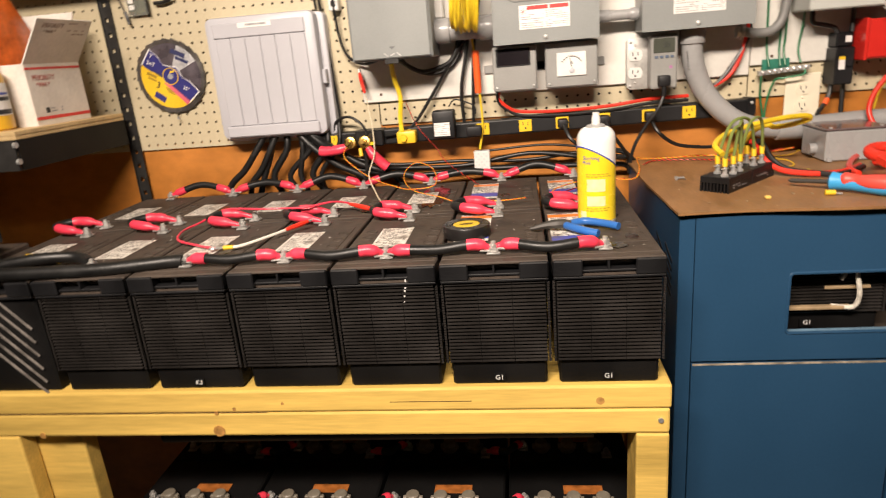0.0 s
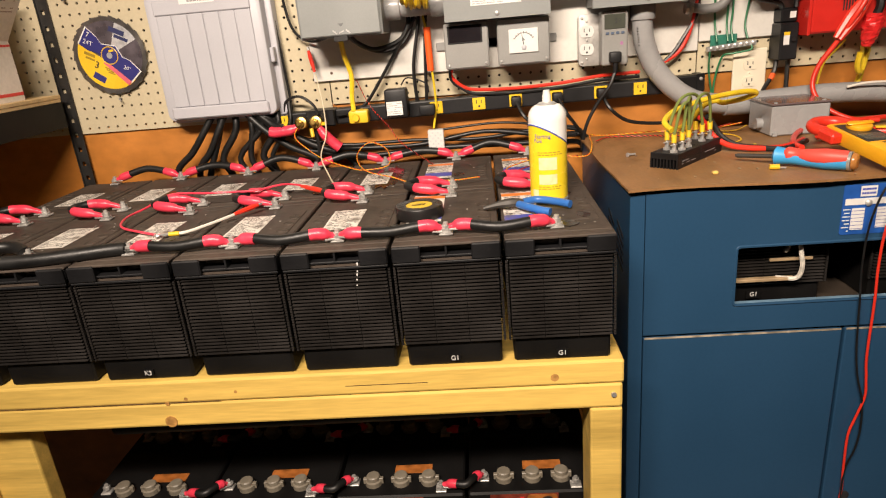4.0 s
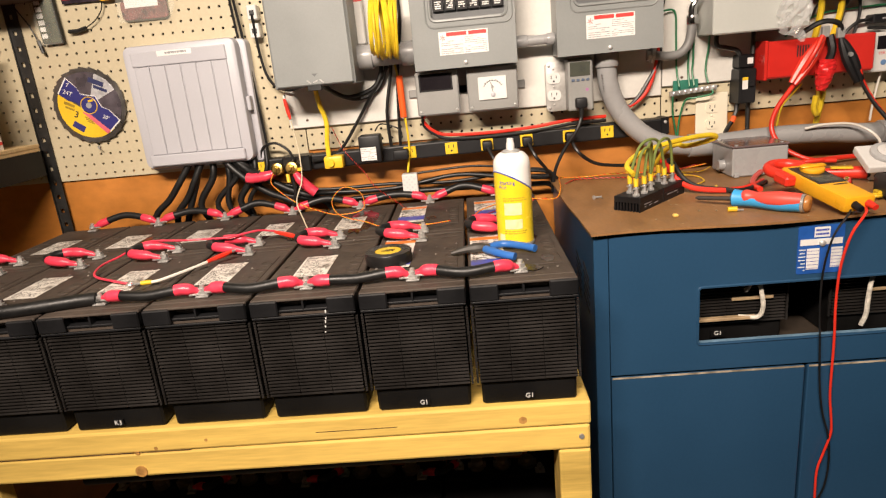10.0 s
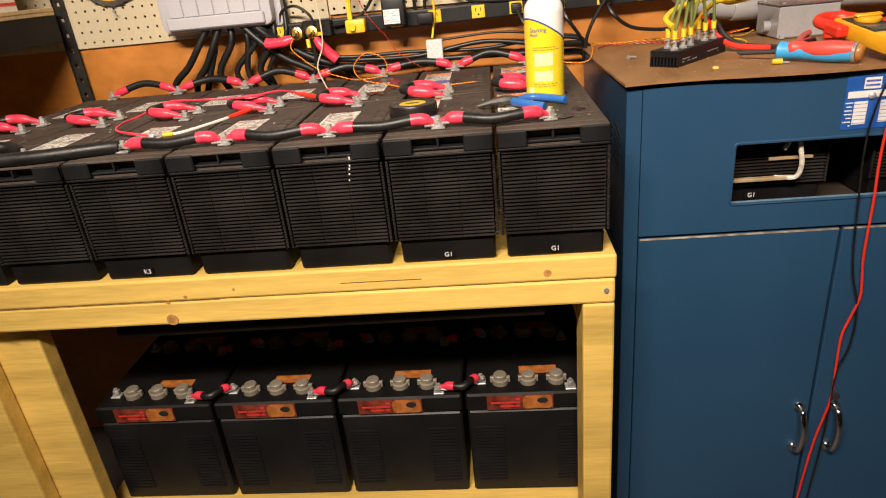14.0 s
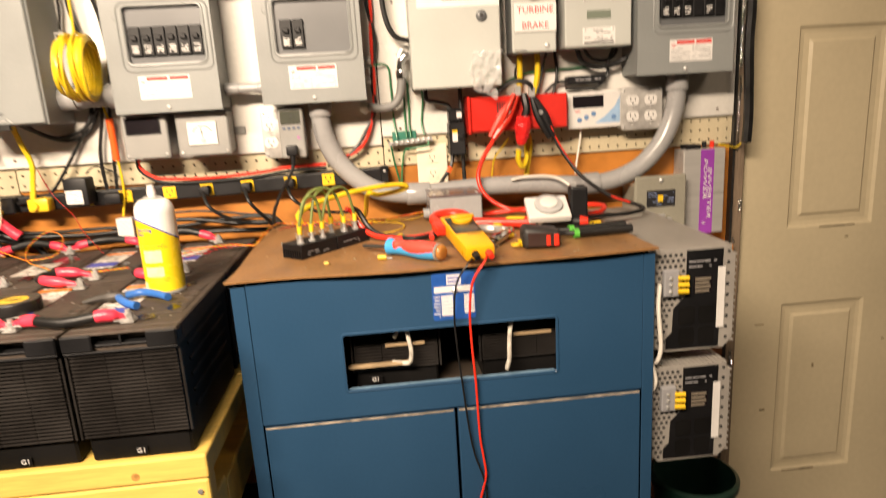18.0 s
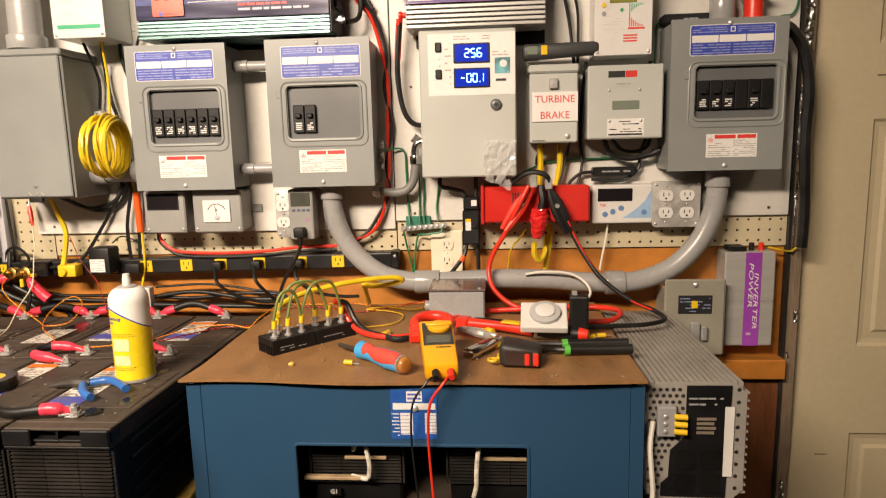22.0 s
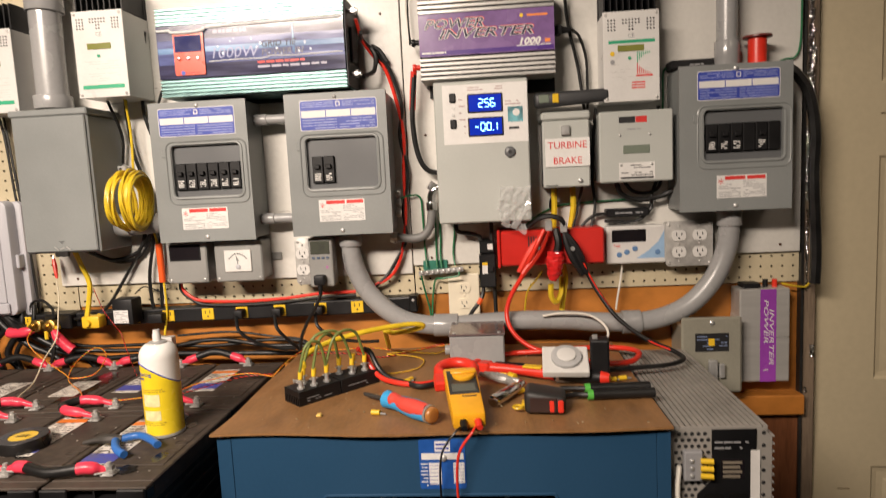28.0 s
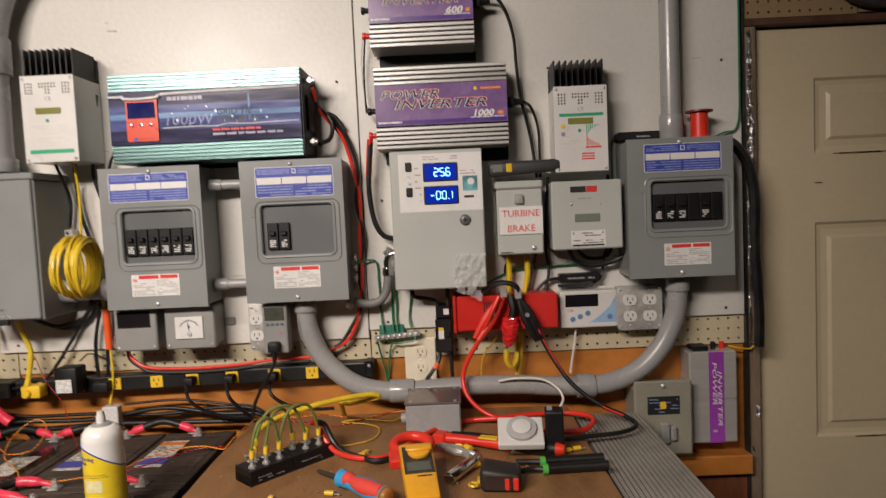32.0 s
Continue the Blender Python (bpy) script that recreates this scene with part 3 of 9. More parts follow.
def battery(x, y, fy, ry, sheet, code="", slanting=False):
    ob = thing("battery", (x, y, BAT_Z), "ribbed black lead-acid battery with a dusty lid on the pine bench", "battery", "batteries on the bench")
    for me in BAT_PARTS:
        if slanting and me.name.startswith("ribs"):
            continue
        part(me.name.split(".")[0], me, None, ob)
    for by in (fy, ry):
        bm = bmesh.new()
        terminal(bm, 0, by - y, 0.2185)
        part("terminal", bm, M_LEAD, ob, "grey lead terminal with nut")
    if sheet:
        sx, s0, s1, kind = sheet
        top = part("top_label", box(sx - 0.030, sx + 0.030, s0 - y, s1 - y, 0.2189, 0.2194), M_WORN, ob, "worn printed paper label")
        bars = bmesh.new()
        random.seed(int(1000 * abs(x) + 100 * abs(s0)))
        n = 19
        for k in range(n):
            yy = s0 - y + (k + 0.5) * (s1 - s0) / n
            a = sx - 0.026
            while a < sx + 0.022:
                b = min(sx + 0.026, a + random.uniform(0.003, 0.012))
                if random.random() < 0.75:
                    box(a, b, yy, yy + 0.36 * (s1 - s0) / n, 0.2194, 0.2196, bm=bars)
                a = b + 0.0022
        part("label_print", bars, M_DUSTINK, top)["kind"] = "stuff"
        if kind == 1:
            blue = box(sx - 0.030, sx + 0.030, s0 - y + 0.012, s0 - y + 0.05, 0.2197, 0.21985)
            part("label_band", blue, M_WORNB, top, "faded blue printed band")
            red = box(sx - 0.030, sx + 0.030, s1 - y - 0.03, s1 - y - 0.012, 0.2197, 0.21985)
            part("label_band", red, M_INKO, top, "faded orange printed band")
    if slanting:
        for k in range(6):
            one = box(-0.060, 0.060, -BAT_L / 2 + 0.0015, -BAT_L / 2 + 0.0045, -0.0012, 0.0012)
            one.transform(pose(0.020, 0, 0.040 + 0.026 * k, 0, 47, 0))
            part("slanting_rib", one, mat("scuffed_grey_plastic", (0.22, 0.20, 0.18), 0.5, var=0.3, scale=30), ob, "pale slanting rib")
    if code:
        tag = part("code_tag", box(-0.009, 0.009, -BAT_L / 2 + 0.0045, -BAT_L / 2 + 0.008, 0.009, 0.021), M_CASE, ob)
        words(code, 0.0118, M_PAPER, tag, (0, -BAT_L / 2 + 0.0042, 0.015))
    return ob


def bat_x(k):
    return -0.1355 - 0.1755 * k


FRONT_Y, REAR_Y = -0.7125 + BAT_L / 2, -0.385 + BAT_L / 2
for k in range(7):
    battery(bat_x(k), FRONT_Y, -0.668, -0.433, ((-0.05, -0.645, -0.44, 1), (-0.042, -0.60, -0.42, 1))[k] if k < 2 else (-0.012, -0.608, -0.492, 0), {0: "G1", 1: "G1", 4: "K3"}.get(k, ""), k == 6)
    battery(bat_x(k), REAR_Y, -0.366, -0.083, (-0.036, -0.275, -0.12, 1) if k < 2 else (0.0, -0.292, -0.185, 0))

# the battery past the end of the rows
ob = thing("end_battery", (-1.387, -0.590, BAT_Z), "plain black battery at the bench end", "battery", "batteries on the bench")
part("case", box(-0.085, 0.085, -0.12, 0.12, 0, 0.205, 0.004), M_BLACK, ob)
part("lid", box(-0.088, 0.088, -0.123, 0.123, 0.2055, 0.2205, 0.003), M_LID, ob)

TOP_Z = BAT_Z + 0.2185
# spilt oil and paint on the batteries
random.seed(12)
for cx, cy, rx, ry in ((-0.462, -0.22, 0.040, 0.13), (-0.118, -0.655, 0.022, 0.018), (-0.40, -0.62, 0.012, 0.02), (-0.60, -0.33, 0.016, 0.02), (-1.02, -0.56, 0.016, 0.03), (-0.97, -0.24, 0.012, 0.03), (-0.085, -0.61, 0.013, 0.020), (-0.165, -0.52, 0.020, 0.012), (-0.095, -0.47, 0.010, 0.016), (-0.335, -0.60, 0.016, 0.010), (-0.30, -0.25, 0.014, 0.020), (-0.50, -0.57, 0.010, 0.016), (-0.67, -0.29, 0.013, 0.03), (-0.80, -0.60, 0.012, 0.02), (-0.14, -0.20, 0.016, 0.024)):
    n = 22
    wob = [random.uniform(0.72, 1.0) for _ in range(n)]
    flat = [(cx + rx * wob[k] * math.cos(2 * math.pi * k / n), cy + ry * wob[k] * math.sin(2 * math.pi * k / n)) for k in range(n)]
    bm = bmesh.new()
    lower, upper = [[bm.verts.new((x, y, TOP_Z + z)) for x, y in flat] for z in (-0.0008, 0.0006)]
    bm.faces.new(upper)
    for k in range(n):
        bm.faces.new((lower[k], lower[(k + 1) % n], upper[(k + 1) % n], upper[k]))
    tagged(part("oil_stain", bm, M_STAIN), "dark wet oil stain on the battery lids", "stain", "oil stains")
for k, z in enumerate((1.082, 1.072, 1.066, 1.058, 1.049)):
    tagged(part("paint_speck", box(-0.4525 - 0.0012 * k, -0.4502 - 0.0012 * k, -0.7135, -0.7122, z, z + (0.006, 0.003, 0.004, 0.003, 0.002)[k], 0.0004), M_PAPER), "white paint drip on the battery front", "paint speck", "paint drips")


def jumper(points, r=0.0085, sleeve=0.34, label="black battery cable with red shrink sleeves and crimped lugs", group="battery jumper cables", sleeves=(1, 1)):
    """A cable from terminal to terminal, with a sleeve and a flat lug at each end."""
    line = smooth_line(points, 8)
    mid = line[len(line) // 2]
    ob = thing("battery_cable", mid, label, "cable", group)
    local = [q - mid for q in line]
    n = len(local)
    k = max(3, int(n * sleeve * 0.88))
    a, b = (k // 2 if sleeves[0] else 2), (n - k // 2 if sleeves[1] else n - 2)
    part("core", tube(local[a:b], r, 10, 1), M_CABLE, ob, "", True)
    for on, run in ((sleeves[0], local[:k]), (sleeves[1], local[::-1][:k])):
        if not on:
            continue
        part("sleeve", tube(run[1:], r, 10, 1, radii=((0, r * 0.50), (0.08, r * 0.66), (0.36, r * 0.72), (0.46, r * 1.10), (0.6, r * 1.20), (0.85, r * 1.18), (1, r * 1.14))), M_RED, ob, "red heat-shrink sleeve", True)
    for end, nxt in ((local[0], local[2]), (local[-1], local[-3])):
        d = (nxt - end).normalized()
        lug = bmesh.new()
        rod(end - Vector((0, 0, 0.0015)), end + Vector((0, 0, 0.0015)), 0.0095, 14, bm=lug)
        one = box(0, 0.022, -0.007, 0.007, -0.0015, 0.0015, 0.0005)
        joined(lug, one, Matrix.Translation(end) @ pose(0, 0, 0, 0, 0, math.degrees(math.atan2(d.y, d.x))))
        part("lug", lug, M_LEAD, ob)
    return ob


LUG = TOP_Z + 0.0057
for k in range(4):
    a, b = bat_x(k), bat_x(k + 1)
    s = (0.006, -0.004, 0.003, 0.0)[k]
    jumper([(a, -0.668, LUG), (a - 0.03, -0.674 - s, LUG + 0.010), (a - 0.09, -0.680 - s, LUG + 0.006), (b + 0.03, -0.676 + s, LUG + 0.009), (b, -0.668, LUG + 0.003)], sleeve=0.40)
for k in range(6):
    a, b = bat_x(k), bat_x(k + 1)
    h = (0.020, 0.012, 0.016, 0.020, 0.014, 0.018)[k]
    jumper([(a, -0.083, LUG), (a - 0.03, -0.079, LUG + 0.014), (a - 0.09, -0.072, LUG + h + 0.008), (b + 0.03, -0.079, LUG + 0.013), (b, -0.083, LUG + 0.003)], sleeve=0.38)
for k in range(7):
    a = bat_x(k)
    w = (0.082, 0.088, 0.080, 0.09, 0.084, 0.088, 0.09)[k]
    jumper([(a, -0.366, LUG), (a - 0.03, -0.368, LUG + 0.010), (a - 0.066, -0.374, LUG + 0.014), (a - w, -0.400, LUG + 0.013), (a - 0.066, -0.427, LUG + 0.013),
            (a - 0.03, -0.432, LUG + 0.008), (a, -0.433, LUG)], sleeve=0.42)
# heavy black leads that leave the left end of the front row
jumper([(bat_x(4), -0.668, LUG + 0.003), (bat_x(4) - 0.03, -0.672, LUG + 0.004), (-0.98, -0.70, LUG + 0.004), (-1.10, -0.71, LUG + 0.006), (-1.22, -0.715, LUG + 0.008), (-1.36, -0.70, LUG + 0.012), (-1.46, -0.66, LUG + 0.012)],
       r=0.0115, label="heavy black cable lying along the battery lids", sleeves=(0, 0))
jumper([(bat_x(6), -0.668, LUG + 0.003), (-1.24, -0.64, LUG + 0.022), (-1.27, -0.60, LUG + 0.038), (-1.32, -0.56, LUG + 0.036), (-1.38, -0.56, LUG + 0.016), (-1.44, -0.60, LUG + 0.012)],
       r=0.0115, label="heavy black cable looped over the end battery", sleeves=(0, 0))
jumper([(bat_x(5), -0.668, LUG + 0.003), (-1.06, -0.64, LUG + 0.010), (-1.12, -0.66, LUG + 0.016), (-1.19, -0.675, LUG + 0.010), (bat_x(6) + 0.01, -0.668, LUG + 0.008)],
       r=0.0105, label="heavy black cable joining two front batteries", sleeves=(0, 0))

# batteries on the lower shelf
M_LOWRED = mat("brown_red_label", (0.16, 0.026, 0.014), 0.45, var=0.35, scale=60)
M_OCHRE = mat("ochre_label", (0.36, 0.12, 0.025), 0.45, var=0.2, scale=60)


def low_battery(x, y, z=0.272):
    ob = thing("flooded_battery", (x, y, z), "black flooded battery with three white caps on the lower shelf", "battery", "batteries on the lower shelf")
    part("case", box(-0.130, 0.130, -0.089, 0.089, 0, 0.220, 0.005), M_BLACK, ob)
    for s in (-1, 1):
        bm = bmesh.new()
        for k in range(18):
            box(s * 0.085 - 0.03, s * 0.085 + 0.03, -0.0915, -0.0885, 0.03 + 0.0085 * k, 0.034 + 0.0085 * k, bm=bm)
        part("ribs", bm, M_BLACK, ob)
    part("lid", box(-0.132, 0.132, -0.091, 0.091, 0.2205, 0.262, 0.004), M_CASE, ob)
    for k in (-1, 0, 1):
        cap = lathe([(0.0175, 0), (0.0175, 0.010), (0.014, 0.012), (0.014, 0.020), (0.012, 0.022)], 16)
        box(-0.021, 0.021, -0.004, 0.004, 0.002, 0.015, 0.001, bm=cap)
        cap.transform(Matrix.Translation((0.0585 * k, -0.050, 0.262)))
        part("cap", cap, M_CAP, ob, "round white vent cap")
    plate = part("label_plate", box(-0.088, 0.048, -0.0925, -0.0912, 0.224, 0.258), M_LOWRED, ob, "dark red printed label")
    part("label_print", rows_of_bars(-0.080, -0.020, 0.228, 0.254, 3, -0.0925, 17, 0.8, 0.5, 0.5), M_INKR, plate)
    tab = part("label_tab", slab(round_outline(-0.014, 0.046, 0.225, 0.257, 0.008), -0.0935, -0.0926), M_OCHRE, ob, "orange label field with a dark oval")
    part("label_oval", slab([(0.026 + 0.011 * math.cos(radians(20 * q)), 0.245 + 0.007 * math.sin(radians(20 * q))) for q in range(18)], -0.0940, -0.0935), M_INK, tab)
    part("label_back", box(-0.018, 0.062, -0.022, 0.004, 0.262, 0.2632), M_OCHRE, ob, "ochre paper label behind the caps")
    for tx, ty in ((-0.100, -0.046), (0.085, -0.074)):
        bm = bmesh.new()
        terminal(bm, tx, ty, 0.262)
        part("terminal", bm, M_LEAD, ob)
    return ob


LOW_X = [-0.185 - 0.272 * k for k in range(4)]
LOW_Y = (-0.503, -0.320)
for lx in LOW_X:
    for ly in LOW_Y:
        low_battery(lx, ly)
for xa, xb in zip(LOW_X, LOW_X[1:]):
    for ly in LOW_Y:
        lz = 0.272 + 0.262 + 0.010
        jumper([(xb + 0.085, ly - 0.074, lz), (xb + 0.108, ly - 0.078, lz + 0.006), (xb + 0.135, ly - 0.084, lz + 0.008), (xa - 0.125, ly - 0.074, lz + 0.010), (xa - 0.112, ly - 0.058, lz + 0.008), (xa - 0.100, ly - 0.046, lz)],
               r=0.008, label="black cable with red sleeves between lower batteries", group="lower battery cables")


# ---- boxes on the wall ----
BOARD_Y = -0.011
M_GREYD = mat("dark_grey_enamel", (0.115, 0.12, 0.125), 0.4, var=0.05, scale=5, fine=400, bump=0.03)
M_SCREEN = mat("dark_glass_screen", (0.012, 0.010, 0.012), 0.12, var=0.1)
M_LCD = mat("lcd_green", (0.20, 0.21, 0.05), 0.25, var=0.06)
M_LCDG = mat("lcd_grey", (0.17, 0.20, 0.16), 0.2, var=0.05)


def screw_at(bm, x, y, z, r=0.0045):
    """A pan head screw that stands out of a face at y towards -y."""
    head = lathe([(r, 0), (r * 0.95, r * 0.4), (r * 0.5, r * 0.72), (r * 0.1, r * 0.8)], 12)
    head.transform(pose(x, y, z, 90))
    joined(bm, head)


def warning_sheet(ob, x0, x1, z0, z1, y):
    sheet = part("warning_sticker", box(x0, x1, y - 0.0004, y, z0, z1), M_PAPER, ob, "white warning sticker with a red heading")
    head = z1 - 0.24 * (z1 - z0)
    bm = bmesh.new()
    box(x0 + 0.018, x0 + 0.5 * (x1 - x0) + 0.008, y - 0.0007, y - 0.0004, head + 0.002, z1 - 0.002, bm=bm)
    box(x0 + 0.5 * (x1 - x0) + 0.012, x1 - 0.003, y - 0.0007, y - 0.0004, head + 0.002, z1 - 0.002, bm=bm)
    for k in range(6):
        a = radians(60 * k + 20)
        one = box(0.001, 0.007, -0.0003, 0, -0.0006, 0.0006)
        joined(bm, one, pose(x0 + 0.009, y - 0.0004, head - 0.001, 0, -math.degrees(a), 0))
    part("sticker_heading", bm, M_INKR, sheet)
    mid = (x0 + x1) / 2
    bm = rows_of_bars(x0 + 0.004, mid - 0.002, z0 + 0.002, head - 0.006, 7, y - 0.0004, 3, 0.85, 0.35)
    rows_of_bars(mid + 0.003, x1 - 0.003, z0 + 0.002, head, 9, y - 0.0004, 5, 0.85, 0.35, bm=bm)
    part("sticker_text", bm, M_INKG, sheet)


def load_center(x0, x1, z0, z1, brk, brk_x0, brk_z, recess, blue, warn, seed, label, main=False, front=-0.12):
    """A surface breaker panel: tub, cover with a pressed recess, breakers, printed sheets and screws."""
    cx = (x0 + x1) / 2
    ob = thing("breaker_panel", (cx, BOARD_Y, z0), label, "breaker panel", "breaker panels")
    X = lambda v: v - cx  # noqa: E731
    Y = lambda v: v - BOARD_Y  # noqa: E731
    Z = lambda v: v - z0  # noqa: E731
    w = (x1 - x0) / 2
    part("tub", box(-w + 0.003, w - 0.003, Y(front) + 0.010, 0, 0.003, z1 - z0 - 0.003, 0.002), M_GREY, ob)
    a, b, c, d = X(recess[0]), X(recess[1]), Z(recess[2]), Z(recess[3])
    cover = frame_plate(-w, w, 0, z1 - z0, [(a + 0.004, b - 0.004, c + 0.004, d - 0.004)], Y(front), Y(front) + 0.0095)
    part("cover", cover, M_GREY, ob, "grey enamelled cover")
    ring = round_outline(a, b, c, d, 0.014, 5)
    lip = tube([(x, Y(front), z) for x, z in ring + ring[:1]], 0.0036, 6, 1)
    outer = round_outline(a - 0.010, b + 0.012, c - 0.014, d + 0.006, 0.018, 5)
    tube([(x, Y(front), z) for x, z in outer + outer[:1]], 0.0022, 5, 1, bm=lip)
    box(a - 0.020, a - 0.010, Y(front) - 0.002, Y(front) + 0.002, d - 0.030, d - 0.012, 0.001, bm=lip)
    part("pressed_lip", lip, M_GREY, ob, "", True)
    n = len(brk)
    part("dead_front", box(a, b, Y(front) + 0.0096, Y(front) + 0.0115, c, d), M_GREYD if not main else M_GREY, ob)
    bw = 0.0268
    for k, on in enumerate(brk):
        bx = X(brk_x0) + bw * k
        body = part("breaker", box(bx + 0.0006, bx + bw - 0.0006, Y(front) + 0.001, Y(front) + 0.012, Z(brk_z) - 0.031, Z(brk_z) + 0.031, 0.0015), M_BLACK, ob, "black plug-on circuit breaker")
        if on:
            part("toggle", box(bx + 0.007, bx + bw - 0.007, Y(front) - 0.007, Y(front) + 0.001, Z(brk_z) + 0.002, Z(brk_z) + 0.012, 0.0015), M_BLACK, body)
            bm = rows_of_bars(bx + 0.006, bx + bw - 0.006, Z(brk_z) - 0.026, Z(brk_z) - 0.008, 4, Y(front) + 0.001, seed + k, 0.8, 0.55, 0.6)
            part("rating_print", bm, M_PAPER, body)
    la, lb, lc, ld = X(blue[0]), X(blue[1]), Z(blue[2]), Z(blue[3])
    yf = Y(front)
    sheet = part("blue_label", slab(round_outline(la, lb, lc, ld, 0.005, 3), yf - 0.0005, yf), M_PAPER, ob, "blue printed rating label")
    part("label_field", slab(round_outline(la + 0.0015, lb - 0.0015, lc + 0.0015, ld - 0.0015, 0.004, 3), yf - 0.0008, yf - 0.0005), M_INKB, sheet)
    lw = (lb - la - 0.012) / 3
    for k in range(3):
        part("label_blank", box(la + 0.004 + k * (lw + 0.002), la + 0.004 + k * (lw + 0.002) + lw, yf - 0.0011, yf - 0.0008, lc + 0.43 * (ld - lc), lc + 0.66 * (ld - lc)), M_PAPER, sheet)
    part("label_square", box((la + lb) / 2 - 0.005, (la + lb) / 2 + 0.005, yf - 0.0011, yf - 0.0008, ld - 0.016, ld - 0.005), M_PAPER, sheet)
    pale = mat("pale_blue_print", (0.30, 0.34, 0.62), 0.5)
    mid = (la + lb) / 2
    for k, (xa, xb, za, zb, n) in enumerate(((la + 0.006, mid - 0.010, ld - 0.017, ld - 0.004, 3), (mid + 0.010, lb - 0.006, ld - 0.017, ld - 0.004, 3),
                                             (la + 0.006, mid - 0.004, lc + 0.003, lc + 0.4 * (ld - lc), 4), (mid + 0.002, lb - 0.006, lc + 0.003, lc + 0.4 * (ld - lc), 4))):
        part("label_text", rows_of_bars(xa, xb, za, zb, n, yf - 0.0008, seed + k, 0.9, 0.38), pale, sheet)
    part("label_mark", box((la + lb) / 2 - 0.003, (la + lb) / 2 + 0.003, yf - 0.0014, yf - 0.0011, ld - 0.014, ld - 0.007), M_INKB, sheet)
    warning_sheet(ob, X(warn[0]), X(warn[1]), Z(warn[2]), Z(warn[3]), yf)
    for zz in (z1 - z0 - 0.010, 0.011):
        bm = bmesh.new()
        screw_at(bm, 0.0 if not main else 0.0, yf, zz, 0.0052)
        part("cover_screw", bm, M_STEEL, ob, "steel cover screw", True)
    return ob


load_center(-0.3125, -0.0755, 1.431, 1.762, [1] * 6, -0.2605, 1.587, (-0.268, -0.094, 1.536, 1.664), (-0.2895, -0.1035, 1.682, 1.748), (-0.252, -0.1395, 1.461, 1.512), 11,
            "grey breaker panel with six black breakers on the white board")
load_center(0.0165, 0.2555, 1.433, 1.764, [1, 1], 0.0725, 1.588, (0.058, 0.232, 1.540, 1.664), (0.0525, 0.2345, 1.678, 1.748), (0.083, 0.192, 1.466, 1.517), 21,
            "grey breaker panel with two black breakers on the white board")
load_center(0.9125, 1.1555, 1.451, 1.773, [1, 1, 1, 0, 1, 0], 0.970, 1.614, (0.962, 1.140, 1.560, 1.678), (0.951, 1.128, 1.696, 1.760), (0.993, 1.101, 1.4795, 1.530), 31,
            "dark grey breaker panel with black breakers near the door")


def raintight_box():
    ob = thing("junction_box", (-0.543, BOARD_Y, 1.419), "large plain grey steel junction box", "junction box")
    part("body", box(-0.0955, 0.0935, -0.132, 0, 0.0, 0.325, 0.003), M_GREY, ob)
    part("hood", box(-0.099, 0.097, -0.139, 0, 0.3255, 0.341, 0.003), M_GREY, ob, "overhanging top flange")
    part("front_cover", box(-0.0915, 0.0895, -0.139, -0.1325, 0.004, 0.3245, 0.0025), M_GREY, ob)
    clip = box(-0.018, 0.014, -0.1415, -0.1325, -0.008, 0.0035, 0.001)
    part("latch", clip, M_SLOT, ob, "dark bent steel latch")
    arrow = slab([(-0.006, 0.030), (0.008, 0.030), (0.001, 0.023)], -0.1396, -0.139)
    part("stamped_mark", arrow, M_GREYD, ob)
    bm = bmesh.new()
    for k in range(3):
        one = box(-0.006, 0.006, -0.0008, 0, -0.0015, 0.0015)
        joined(bm, one, pose(-0.014 + 0.015 * k, -0.139, 0.012, 0, 40 - 60 * (k % 2), 0))
    part("scratch", bm, M_STEEL, ob)


raintight_box()


def small_meter(name, x0, x1, z0, z1, label, face):
    cx, cz = (x0 + x1) / 2, (z0 + z1) / 2
    w, h = (x1 - x0) / 2, (z1 - z0) / 2
    ob = thing(name, (cx, BOARD_Y, cz), label, "meter")
    part("body", box(-w + 0.003, w - 0.003, -0.062, 0, -h + 0.003, h - 0.003, 0.003), M_GREYM, ob)
    part("cover", box(-w, w, -0.079, -0.0625, -h, h, 0.003), M_GREYM, ob)
    for s in (-1, 1):
        part("ear", box(s * w - 0.016 + 0.008 * s, s * w + 0.016 + 0.008 * s, -0.006, 0, -0.010, 0.010, 0.002), M_GREYM, ob)
        bm = bmesh.new()
        screw_at(bm, s * (w - 0.008), -0.079, -h + 0.009, 0.0035)
        part("screw", bm, M_STEEL, ob, "", True)
    face(ob, w, h)
    return ob


def digital_face(ob, w, h):
    part("display", box(-0.040, 0.034, -0.081, -0.0785, 0.008, 0.042, 0.001), M_SCREEN, ob, "dark switched-off display")
    part("bezel", box(-0.043, 0.037, -0.0802, -0.0785, 0.005, 0.045, 0.001), M_BLACK, ob)


